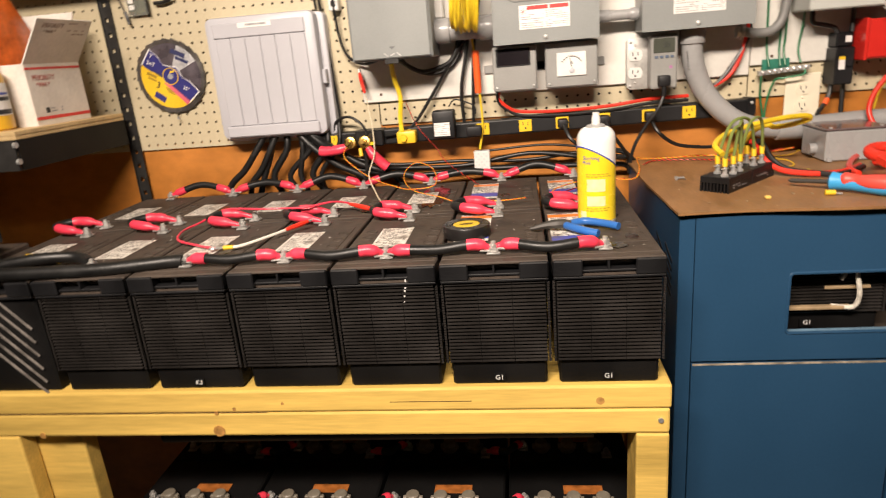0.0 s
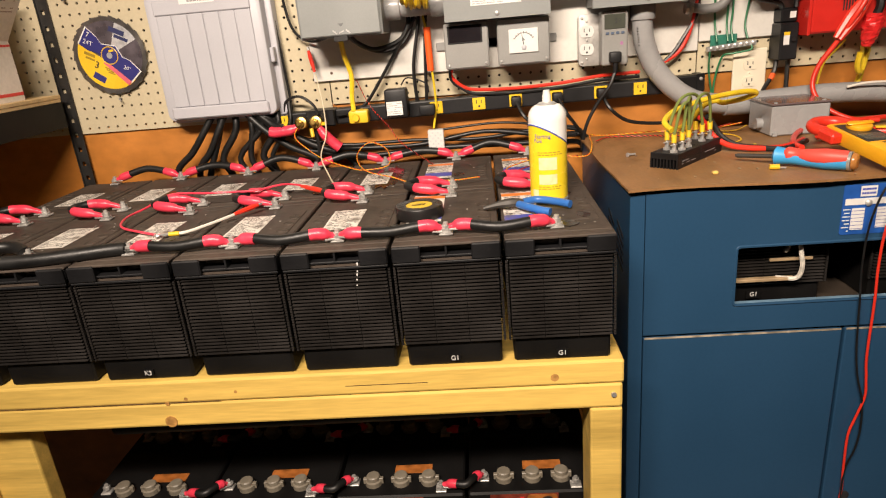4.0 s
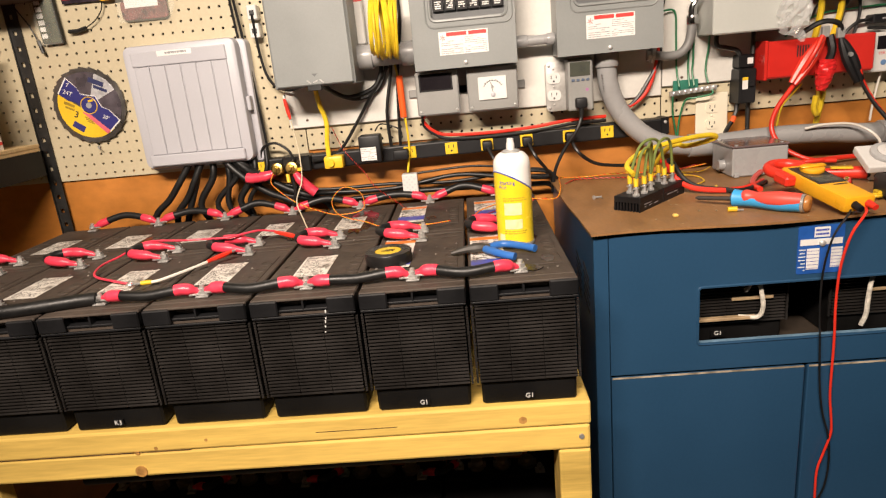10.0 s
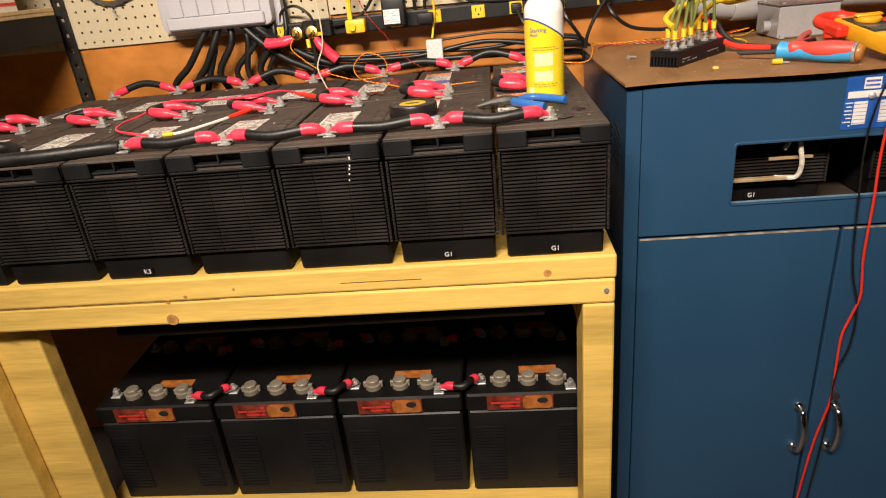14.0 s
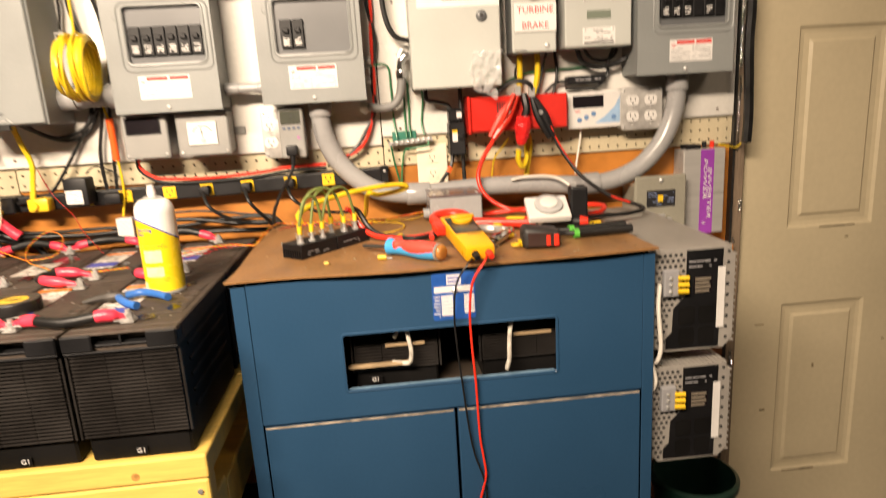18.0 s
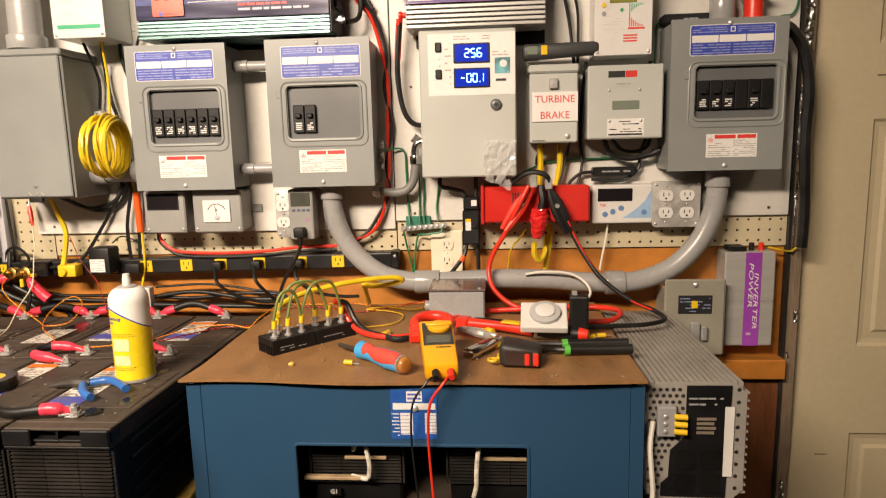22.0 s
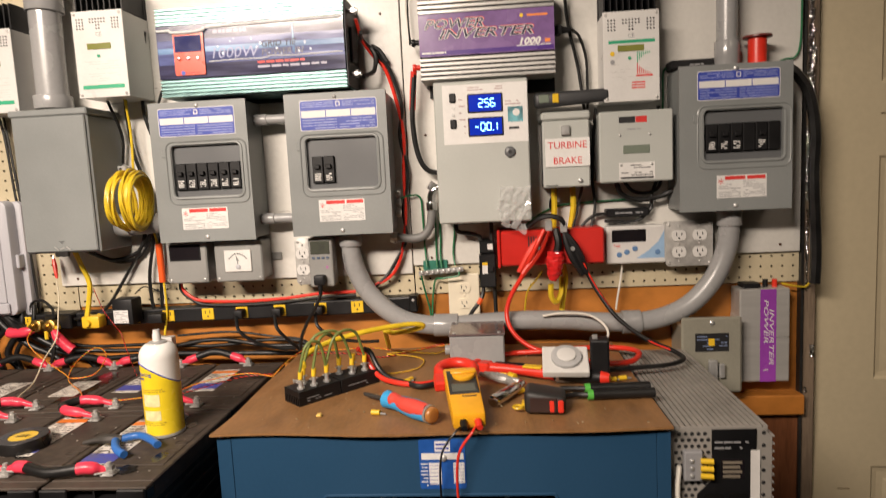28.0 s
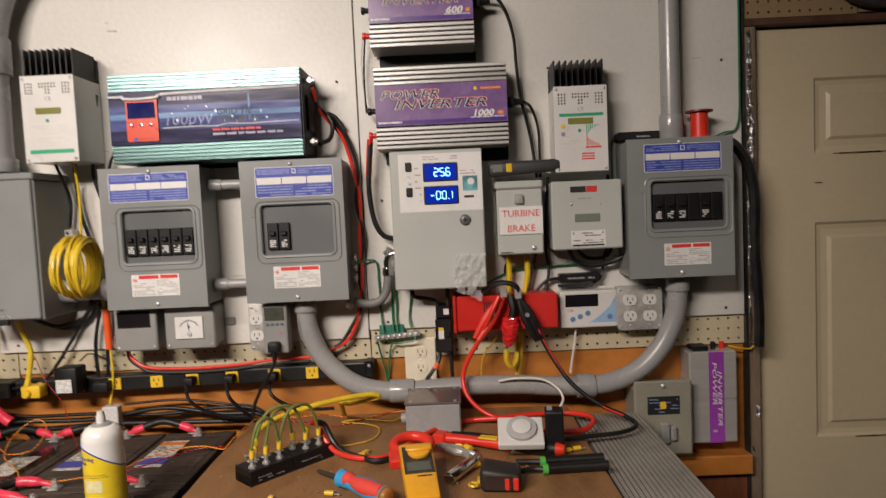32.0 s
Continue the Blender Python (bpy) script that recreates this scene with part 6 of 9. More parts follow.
BLK, YLW, GRN, REDW = M_CABLE, M_YELW, M_GREEN, M_REDP
M_PALEW = mat("pale_cream_wire", (0.62, 0.55, 0.40), 0.4, var=0.1)
M_WHITEW = mat("white_wire", (0.70, 0.67, 0.60), 0.4, var=0.06)
M_ORANGE = mat("orange_tape", (0.75, 0.10, 0.015), 0.35, var=0.1)
BC = "black rubber-sheathed cable on the wall"
for pts, r in (
    ([(-0.446, -0.060, 1.784), (-0.432, -0.035, 1.70), (-0.440, -0.030, 1.63)], 0.0035),
    ([(-0.400, -0.060, 1.784), (-0.414, -0.035, 1.735), (-0.408, -0.03, 1.65), (-0.380, -0.03, 1.55), (-0.378, -0.03, 1.45), (-0.400, -0.03, 1.34), (-0.398, -0.03, 1.25), (-0.39, -0.03, 1.235)], 0.0045),
    ([(-0.350, -0.03, 1.95), (-0.361, -0.03, 1.857), (-0.374, -0.028, 1.76), (-0.350, -0.028, 1.66), (-0.345, -0.028, 1.55), (-0.365, -0.028, 1.42), (-0.376, -0.028, 1.25), (-0.374, -0.03, 1.235)], 0.0042),
    ([(-0.278, -0.07, 1.835), (-0.305, -0.04, 1.82), (-0.335, -0.03, 1.76), (-0.342, -0.025, 1.66)], 0.0035),
    ([(-0.545, -0.085, 1.424), (-0.53, -0.05, 1.405), (-0.49, -0.032, 1.385), (-0.43, -0.03, 1.400), (-0.406, -0.03, 1.432), (-0.400, -0.03, 1.47)], 0.0052),
    ([(-0.54, -0.070, 1.424), (-0.52, -0.04, 1.395), (-0.47, -0.025, 1.378), (-0.42, -0.024, 1.395), (-0.394, -0.024, 1.44), (-0.39, -0.024, 1.48)], 0.0045),
    ([(-0.385, -0.03, 1.45), (-0.410, -0.03, 1.420), (-0.465, -0.028, 1.341), (-0.524, -0.03, 1.262), (-0.56, -0.05, 1.243), (-0.60, -0.055, 1.238)], 0.0042),
    ([(-0.70, -0.03, 1.60), (-0.697, -0.025, 1.50), (-0.68, -0.03, 1.44), (-0.64, -0.035, 1.415), (-0.585, -0.07, 1.424)], 0.0035),
    ([(-0.770, -0.022, 1.98), (-0.762, -0.02, 1.85), (-0.748, -0.02, 1.70), (-0.735, -0.02, 1.55), (-0.726, -0.02, 1.42), (-0.720, -0.02, 1.26), (-0.73, -0.02, 1.20)], 0.0034),
    ([(-0.785, -0.02, 1.98), (-0.778, -0.02, 1.84), (-0.758, -0.02, 1.72), (-0.748, -0.02, 1.57), (-0.738, -0.02, 1.42), (-0.732, -0.02, 1.26), (-0.74, -0.02, 1.20)], 0.0032),
    ([(-0.738, -0.03, 1.240), (-0.728, -0.035, 1.278), (-0.689, -0.05, 1.290), (-0.655, -0.06, 1.270), (-0.640, -0.075, 1.245)], 0.0035),
    ([(-0.433, -0.05, 1.298), (-0.42, -0.03, 1.312), (-0.39, -0.03, 1.304), (-0.37, -0.03, 1.29), (-0.372, -0.03, 1.268)], 0.0018),
    ([(0.645, -0.055, 1.515), (0.632, -0.04, 1.49), (0.63, -0.03, 1.47)], 0.003),
    ([(0.590, -0.060, 2.137), (0.630, -0.055, 2.129), (0.655, -0.050, 2.093), (0.671, -0.045, 2.036), (0.676, -0.04, 1.968), (0.684, -0.04, 1.891), (0.704, -0.035, 1.80), (0.716, -0.04, 1.70)], 0.0040),
    ([(0.689, -0.060, 1.880), (0.708, -0.04, 1.868), (0.724, -0.03, 1.82), (0.726, -0.03, 1.755), (0.724, -0.04, 1.70)], 0.0034),
    ([(0.740, -0.06, 1.70), (0.735, -0.04, 1.62), (0.733, -0.03, 1.53), (0.738, -0.03, 1.47), (0.728, -0.03, 1.42)], 0.0036),
    ([(0.785, -0.05, 1.526), (0.800, -0.045, 1.495), (0.84, -0.045, 1.480), (0.89, -0.045, 1.487), (0.915, -0.05, 1.500)], 0.0062),
    ([(0.805, -0.04, 1.526), (0.83, -0.035, 1.500), (0.87, -0.03, 1.497), (0.893, -0.03, 1.52), (0.896, -0.03, 1.60), (0.890, -0.03, 1.70)], 0.0045),
    ([(0.885, -0.03, 1.526), (0.872, -0.03, 1.49), (0.868, -0.03, 1.455), (0.83, -0.03, 1.428), (0.76, -0.03, 1.432)], 0.004),
    ([(0.762, -0.03, 1.450), (0.735, -0.032, 1.447), (0.712, -0.032, 1.430), (0.70, -0.032, 1.41)], 0.0042),
    ([(0.705, -0.06, 1.521), (0.700, -0.04, 1.49), (0.690, -0.04, 1.45), (0.682, -0.04, 1.42)], 0.0036),
    ([(0.400, -0.05, 1.450), (0.402, -0.05, 1.425), (0.425, -0.045, 1.418), (0.452, -0.04, 1.410), (0.46, -0.04, 1.398)], 0.0055),
    ([(0.486, -0.05, 1.450), (0.486, -0.05, 1.398)], 0.0052),
    ([(0.488, -0.03, 1.285), (0.489, -0.03, 1.22), (0.49, -0.03, 1.19)], 0.0052),
    ([(0.462, -0.03, 1.285), (0.455, -0.035, 1.255), (0.430, -0.05, 1.222), (0.415, -0.07, 1.205)], 0.0052),
    ([(0.318, -0.065, 1.80), (0.308, -0.055, 1.70), (0.315, -0.05, 1.62), (0.335, -0.05, 1.578), (0.368, -0.05, 1.566)], 0.0065),
    ([(0.312, -0.06, 1.87), (0.308, -0.04, 1.94), (0.310, -0.04, 2.00), (0.318, -0.06, 2.05)], 0.0022),
    ([(1.160, -0.055, 1.766), (1.187, -0.058, 1.754), (1.219, -0.060, 1.703), (1.233, -0.060, 1.615), (1.231, -0.060, 1.522), (1.236, -0.060, 1.415), (1.239, -0.060, 1.334), (1.237, -0.060, 1.267)], 0.0125),
):
    cable(pts, r, BLK, BC)
# cords that hang from the power strip
for pts in ([(-0.157, -0.085, 1.237), (-0.14, -0.11, 1.205), (-0.10, -0.10, 1.172), (-0.05, -0.08, 1.152), (-0.015, -0.07, 1.148)],
            [(-0.058, -0.085, 1.240), (-0.045, -0.11, 1.21), (-0.02, -0.10, 1.175), (-0.005, -0.08, 1.15), (0.0, -0.06, 1.12)],
            [(0.069, -0.108, 1.292), (0.056, -0.11, 1.262), (0.028, -0.10, 1.22), (0.005, -0.09, 1.17), (-0.002, -0.07, 1.11)],
            [(0.045, -0.085, 1.240), (0.058, -0.11, 1.21), (0.10, -0.10, 1.178), (0.16, -0.09, 1.166), (0.20, -0.085, 1.165)]):
    cable(pts, 0.0042, BLK, "black power cord hanging from the power strip", "hanging_cable", "hanging cables")
# yellow
for pts, r, lab in (
    ([(-0.395, -0.07, 1.784), (-0.400, -0.05, 1.70), (-0.398, -0.06, 1.60)], 0.0032, "yellow wire from the charge controller"),
    ([(-0.366, -0.06, 1.50), (-0.366, -0.05, 1.455), (-0.362, -0.045, 1.42), (-0.356, -0.045, 1.34), (-0.352, -0.05, 1.25), (-0.362, -0.055, 1.188)], 0.0028, "yellow wire hanging from the coil"),
    ([(-0.560, -0.085, 1.424), (-0.562, -0.06, 1.38), (-0.552, -0.05, 1.33), (-0.556, -0.055, 1.28), (-0.552, -0.075, 1.245)], 0.0062, "yellow cord from the junction box to the power strip"),
    ([(0.638, -0.055, 1.522), (0.639, -0.045, 1.47), (0.636, -0.03, 1.41)], 0.0072, "yellow cable under the turbine brake switch"),
    ([(0.682, -0.055, 1.522), (0.684, -0.045, 1.47), (0.676, -0.03, 1.41)], 0.0072, "yellow cable under the turbine brake switch"),
    ([(0.655, -0.03, 1.34), (0.662, -0.04, 1.30), (0.655, -0.04, 1.25), (0.650, -0.035, 1.21)], 0.0068, "yellow cable behind the conduit"),
    ([(0.622, -0.085, 1.29), (0.622, -0.08, 1.262), (0.634, -0.07, 1.245), (0.648, -0.055, 1.262), (0.652, -0.04, 1.30)], 0.0068, "yellow cable looped up to a taped end"),
    ([(0.605, -0.05, 1.318), (0.59, -0.04, 1.295), (0.568, -0.035, 1.265), (0.560, -0.03, 1.215)], 0.0022, "thin yellow wire on the plywood"),
    ([(1.176, -0.03, 1.264), (1.20, -0.03, 1.258), (1.232, -0.02, 1.252), (1.245, -0.02, 1.262)], 0.0022, "thin yellow wire by the door jamb"),
):
    cable(pts, r, YLW, lab)
# green ground wires
for pts in ([(0.255, -0.05, 1.505), (0.285, -0.03, 1.515), (0.312, -0.02, 1.510), (0.316, -0.018, 1.46), (0.318, -0.018, 1.38), (0.322, -0.028, 1.335)],
            [(0.347, -0.018, 1.49), (0.347, -0.018, 1.42), (0.346, -0.018, 1.37), (0.347, -0.028, 1.335)],
            [(0.358, -0.018, 1.47), (0.358, -0.018, 1.40), (0.356, -0.018, 1.37), (0.358, -0.028, 1.335)],
            [(0.392, -0.03, 1.452), (0.394, -0.018, 1.42), (0.388, -0.018, 1.37), (0.392, -0.028, 1.338)],
            [(0.400, -0.03, 1.325), (0.398, -0.035, 1.312), (0.36, -0.03, 1.306), (0.340, -0.018, 1.30), (0.330, -0.005, 1.25), (0.326, -0.005, 1.195)],
            [(0.306, -0.03, 1.315), (0.312, -0.012, 1.27), (0.322, -0.006, 1.22), (0.322, -0.006, 1.19)],
            [(0.570, -0.03, 1.43), (0.60, -0.018, 1.452), (0.656, -0.018, 1.474), (0.728, -0.018, 1.479), (0.82, -0.018, 1.482)],
            [(0.900, -0.03, 1.68), (0.903, -0.022, 1.72), (0.904, -0.022, 1.775), (0.915, -0.022, 1.79)],
            [(1.14, -0.03, 1.775), (1.18, -0.022, 1.79), (1.205, -0.02, 1.795), (1.216, -0.02, 1.83), (1.218, -0.02, 1.93), (1.219, -0.02, 2.2)]):
    cable(pts, 0.0024, GRN, "green ground wire on the white board")
# red and black pairs
for dx, m, lab in ((0.0, REDW, "red wire"), (0.010, BLK, "black wire")):
    cable([(0.192 + dx, -0.09, 1.93 - 3 * dx), (0.198, -0.06, 1.89), (0.215 + dx, -0.035, 1.86), (0.246 + dx, -0.03, 1.82), (0.270 + dx, -0.03, 1.735), (0.281 - dx, -0.03, 1.66),
           (0.276 + dx, -0.03, 1.57), (0.276 - dx * 0.6, -0.03, 1.48), (0.268 + dx * 0.6, -0.03, 1.41), (0.252 - dx, -0.03, 1.35), (0.225 - dx, -0.03, 1.313), (0.17, -0.03, 1.288 - dx)],
          0.0045, m, lab + " of a twisted pair from the inverter", cat="wire")
    cable([(-0.300 - dx, -0.05, 1.335), (-0.31, -0.045, 1.31 - dx), (-0.285, -0.045, 1.283 - dx * 0.6), (-0.25, -0.045, 1.272 - dx), (-0.148, -0.045, 1.268 - dx), (-0.04, -0.045, 1.272 - dx), (0.05, -0.045, 1.281 - dx), (0.14, -0.04, 1.282 - dx)],
          0.0042, m, lab + " lying along the power strip")
cable([(0.202, -0.09, 1.80), (0.222, -0.06, 1.815), (0.226, -0.045, 1.85), (0.215, -0.04, 1.875), (0.232, -0.035, 1.868), (0.25, -0.03, 1.84)], 0.0055, BLK, "black inverter lead looping to the terminal post")
cable([(0.318, -0.065, 1.808), (0.314, -0.06, 1.775), (0.309, -0.055, 1.72)], 0.0078, M_REDP, "red sleeve over the inverter lead", "cable_sleeve")
tagged(part("orange_sleeve", rod((-0.359, -0.045, 1.425), (-0.358, -0.045, 1.325), 0.0085, 10), M_ORANGE, None, "", True), "orange tape wrapped round hanging wires", "tape")
cable([(0.4535, -0.0365, 1.252), (0.450, -0.0395, 1.246), (0.446, -0.042, 1.240)], 0.0062, M_ORANGE, "orange tape band on a black cable", "tape_band")
cable([(0.801, -0.03, 1.330), (0.797, -0.025, 1.29), (0.787, -0.03, 1.24), (0.782, -0.035, 1.213)], 0.0026, M_WHITEW, "white wire under the thermostat")
cable([(0.60, -0.088, 1.215), (0.64, -0.095, 1.222), (0.70, -0.10, 1.219), (0.734, -0.115, 1.202), (0.744, -0.14, 1.182), (0.728, -0.17, 1.166)], 0.0030, M_WHITEW, "white cord lying over the conduit")
cable([(0.312, -0.06, 2.045), (0.305, -0.05, 2.00), (0.306, -0.045, 1.92), (0.316, -0.055, 1.872)], 0.0018, M_WHITEW, "thin white wire between two inverters")
# coil of yellow wire on a hook
random.seed(7)
ob = thing("wire_coil", (-0.375, -0.128, 1.537), "coil of yellow wire hanging on the wall", "wire coil", rz=3)
for k in range(20):
    ry, rz = random.uniform(0.056, 0.068), random.uniform(0.060, 0.072)
    xx = (-0.024 + 0.003 * k if k < 8 else 0.004 + 0.0022 * (k - 8)) + random.uniform(-0.002, 0.002)
    ph, dz = random.uniform(0, 6), random.uniform(-0.005, 0.005)
    pts = [(xx + 0.005 * math.sin(a + ph), ry * math.cos(a), dz + rz * math.sin(a) + 0.003 * math.sin(3 * a + ph)) for a in [2 * math.pi * q / 14 for q in range(15)]]
    part("turn", tube(pts, 0.0033, 6, 3), YLW, ob, "", True)
ob = thing("terminal_block", (-0.452, BOARD_Y, 1.505), "white two-way breaker block behind the yellow coil", "terminal block")
part("body", box(-0.020, 0.022, -0.030, 0, 0, 0.120, 0.003), M_WHITEP, ob)
part("red_line", box(-0.021, 0.023, -0.0305, -0.029, 0.098, 0.102), M_INKR, ob)
for x in (-0.009, 0.010):
    part("screw_hole", rod((x, -0.0306, 0.111), (x, -0.0298, 0.111), 0.0035, 10), M_INK, ob)
ob = thing("terminal_block", (-0.700, -0.001, 1.545), "small white terminal block on the pegboard", "terminal block")
for z in (0, 0.042):
    part("body", box(-0.012, 0.012, -0.028, 0, z, z + 0.034, 0.002), M_WHITEP, ob)
    part("wire_hole", box(-0.006, 0.006, -0.0288, -0.0275, z + 0.010, z + 0.022), M_INK, ob)


# ---- power strip ----
def power_strip():
    ob = thing("power_strip", (-0.272, -0.001, 1.2375), "long black power strip with yellow outlets under the pegboard", "power strip", ry=-0.85)
    part("housing", box(-0.560, 0.560, -0.042, 0.0, -0.019, 0.019, 0.004, 2), M_BLACK, ob)
    for k, x in enumerate((-0.742, -0.648, -0.550, -0.445, -0.352, -0.247, -0.157, -0.058, 0.048, 0.142)):
        f = part("outlet_face", box(x + 0.272 - 0.0155, x + 0.272 + 0.0155, -0.0445, -0.0415, -0.0145, 0.0145, 0.001), M_YEL, ob, "yellow outlet face")
        bm = bmesh.new()
        for sx in (-0.006, 0.006):
            box(x + 0.272 + sx - 0.001, x + 0.272 + sx + 0.001, -0.0450, -0.0445, 0.001, 0.009, bm=bm)
        rod((x + 0.272, -0.0450, -0.006), (x + 0.272, -0.0445, -0.006), 0.0025, 8, bm=bm)
        part("slots", bm, M_INK, f)
    part("end_cap", box(0.545, 0.566, -0.044, 0, -0.021, 0.021, 0.003), M_BLACK, ob)
    bm = bmesh.new()
    screw_at(bm, 0.556, -0.044, 0.010, 0.004)
    part("end_screw", bm, M_STEEL, ob)


power_strip()
for x in (-0.157, -0.058, 0.048):
    z = 1.2375 + (x + 0.272) * 0.0148
    ob = thing("plug", (x, -0.046, z), "black plug in the power strip", "plug", "plugs in the strip")
    bm = box(-0.012, 0.012, -0.030, 0, -0.011, 0.011, 0.004, 2)
    part("plug_body", bm, M_BLACK, ob, "", True)
ob = thing("plug", (-0.366, -0.046, 1.236), "black plug in the power strip", "plug", "plugs in the strip")
part("plug_body", box(-0.026, 0.012, -0.030, 0, -0.012, 0.012, 0.004, 2), M_BLACK, ob, "", True)
ob = thing("yellow_plug", (-0.544, -0.046, 1.231), "yellow plug with a tri-tap in the power strip", "plug")
part("plug_body", box(-0.022, 0.026, -0.034, 0, -0.014, 0.017, 0.005, 2), M_YEL, ob, "", True)
bm = rod((-0.004, -0.034, 0.0), (-0.004, -0.041, 0.0), 0.010, 14, 0.008)
part("cord_collar", bm, M_YEL, ob, "", True)
ob = thing("power_adapter", (-0.444, -0.046, 1.226), "black wall-wart adapter with a white label", "adapter")
part("case", box(-0.028, 0.026, -0.048, 0, 0, 0.066, 0.005, 2), M_BLACK, ob, "", True)
sheet = part("label", box(-0.024, 0.014, -0.0486, -0.048, 0.006, 0.038), M_PAPER, ob, "white rating label")
part("label_print", rows_of_bars(-0.023, 0.013, 0.008, 0.036, 6, -0.0486, 9, 0.7, 0.35), M_INKG, sheet)

# white clip-on pack that hangs on the yellow wire
ob = thing("hanging_connector", (-0.358, -0.055, 1.125), "white speckled connector block hanging on a yellow wire", "connector")
part("block", box(-0.0195, 0.0195, -0.012, 0.012, 0, 0.060, 0.002), M_WHITEP, ob)
bm = bmesh.new()
for i in range(5):
    for j in range(8):
        if (i + j) % 2 == 0:
            box(-0.016 + 0.0065 * i, -0.012 + 0.0065 * i, -0.0126, -0.012, 0.004 + 0.0068 * j, 0.008 + 0.0068 * j, bm=bm)
part("speckle", bm, mat("pale_blue_grey", (0.52, 0.54, 0.56), 0.5), ob)

# ---- heavy cables behind the batteries ----
random.seed(21)
for k in range(6):
    x = -0.93 + 0.036 * k
    jx = random.uniform(-0.05, 0.05)
    pts = [(x + 0.03, -0.035, 1.275), (x + 0.03 + jx * 0.2, -0.045, 1.22), (x + jx * 0.6 + random.uniform(-0.03, 0.03), -0.040, 1.15), (x + jx, -0.035, 1.09), (x + jx * 1.2 - 0.02, -0.032, 1.0)]
    cable(pts, random.uniform(0.006, 0.0095), BLK, "heavy black cable dropping behind the batteries", "heavy_cable", "heavy cables", 10, "cable")
for k, (x, x2) in enumerate(((-0.91, -1.04), (-0.88, -0.98), (-0.84, -0.66), (-0.81, -0.58))):
    pts = [(x, -0.045, 1.27), (x + 0.3 * (x2 - x), -0.055, 1.215), (x + 0.6 * (x2 - x), -0.050, 1.17), (x2, -0.040, 1.125), (x2 + 0.1 * (x2 - x), -0.035, 1.05)]
    cable(pts, 0.0085, BLK, "heavy black cable slanting behind the batteries", "heavy_cable", "heavy cables", 10, "cable")
for pts, r in (([(-0.80, -0.045, 1.255), (-0.76, -0.06, 1.225), (-0.73, -0.08, 1.215)], 0.011),
               ([(-0.605, -0.075, 1.160), (-0.55, -0.05, 1.152), (-0.40, -0.04, 1.148), (-0.24, -0.035, 1.168), (-0.10, -0.04, 1.150), (0.01, -0.035, 1.14), (0.03, -0.03, 1.08)], 0.0055),
               ([(-0.72, -0.03, 1.19), (-0.60, -0.03, 1.160), (-0.42, -0.028, 1.158), (-0.25, -0.028, 1.150), (-0.10, -0.03, 1.162), (0.0, -0.03, 1.15), (0.025, -0.03, 1.08)], 0.0045),
               ([(-0.70, -0.035, 1.155), (-0.55, -0.05, 1.132), (-0.38, -0.05, 1.138), (-0.2, -0.05, 1.135), (-0.05, -0.045, 1.13), (0.0, -0.035, 1.12), (0.02, -0.03, 1.07)], 0.0062),
               ([(-0.34, -0.03, 1.180), (-0.2, -0.03, 1.186), (-0.08, -0.03, 1.170), (0.0, -0.03, 1.155), (0.03, -0.03, 1.09)], 0.003)):
    cable(pts, r, BLK, "heavy black cable running behind the batteries", "heavy_cable", "heavy cables", 10, "cable")

ob = thing("brass_terminals", (-0.665, -0.075, 1.226), "two brass cable terminals with pink sleeved leads", "terminal")
part("block", box(-0.010, 0.062, 0.010, 0.066, -0.012, 0.028, 0.003), M_BLACK, ob)
for x in (-0.019, 0.018):
    bm = rod((x, 0.012, 0), (x, -0.014, 0.004), 0.0155, 16, bevel=0.003)
    rod((x, -0.014, 0.004), (x, -0.024, 0.005), 0.009, 6, bm=bm)
    rod((x, -0.022, 0.005), (x, -0.032, 0.006), 0.005, 10, bm=bm)
    part("brass_stud", bm, M_BRASS, ob, "", True)
part("sleeve", tube([(-0.028, -0.004, -0.006), (-0.05, -0.006, -0.012), (-0.085, -0.004, -0.015), (-0.10, -0.002, -0.013)], 0.0125, 12, 4, radii=((0, 0.008), (0.3, 0.0125), (1, 0.013))), M_RED, ob, "pink heat-shrink sleeve", True)
part("sleeve", tube([(0.024, -0.006, -0.012), (0.036, -0.008, -0.030), (0.055, -0.006, -0.052), (0.068, -0.004, -0.064)], 0.0125, 12, 4, radii=((0, 0.008), (0.3, 0.0125), (1, 0.013))), M_RED, ob, "pink heat-shrink sleeve", True)
part("yellow_tab", box(0.022, 0.044, -0.012, -0.004, -0.006, 0.002, 0.001), M_YEL, ob)
part("yellow_tab", rod((0.004, -0.006, -0.012), (0.006, -0.010, -0.032), 0.005, 8), M_YEL, ob)
cable([(-0.655, -0.07, 1.205), (-0.650, -0.075, 1.17), (-0.656, -0.078, 1.14), (-0.665, -0.080, 1.12)], 0.0045, BLK, "thin black lead under the brass terminals")

# ---- thin test wires over the batteries ----
twisted([(-0.690, -0.085, 1.225), (-0.700, -0.10, 1.20), (-0.672, -0.12, 1.175), (-0.628, -0.13, 1.145), (-0.56, -0.17, 1.128), (-0.514, -0.208, 1.128), (-0.462, -0.20, 1.135), (-0.475, -0.13, 1.160), (-0.52, -0.10, 1.172),
         (-0.545, -0.14, 1.150), (-0.515, -0.22, 1.130), (-0.44, -0.29, 1.124), (-0.40, -0.335, 1.122), (-0.345, -0.364, 1.128), (-0.30, -0.362, 1.126), (-0.255, -0.34, 1.124)], 0.0011, (M_YELW, M_REDP), "yellow and red twisted wire looped over the batteries")
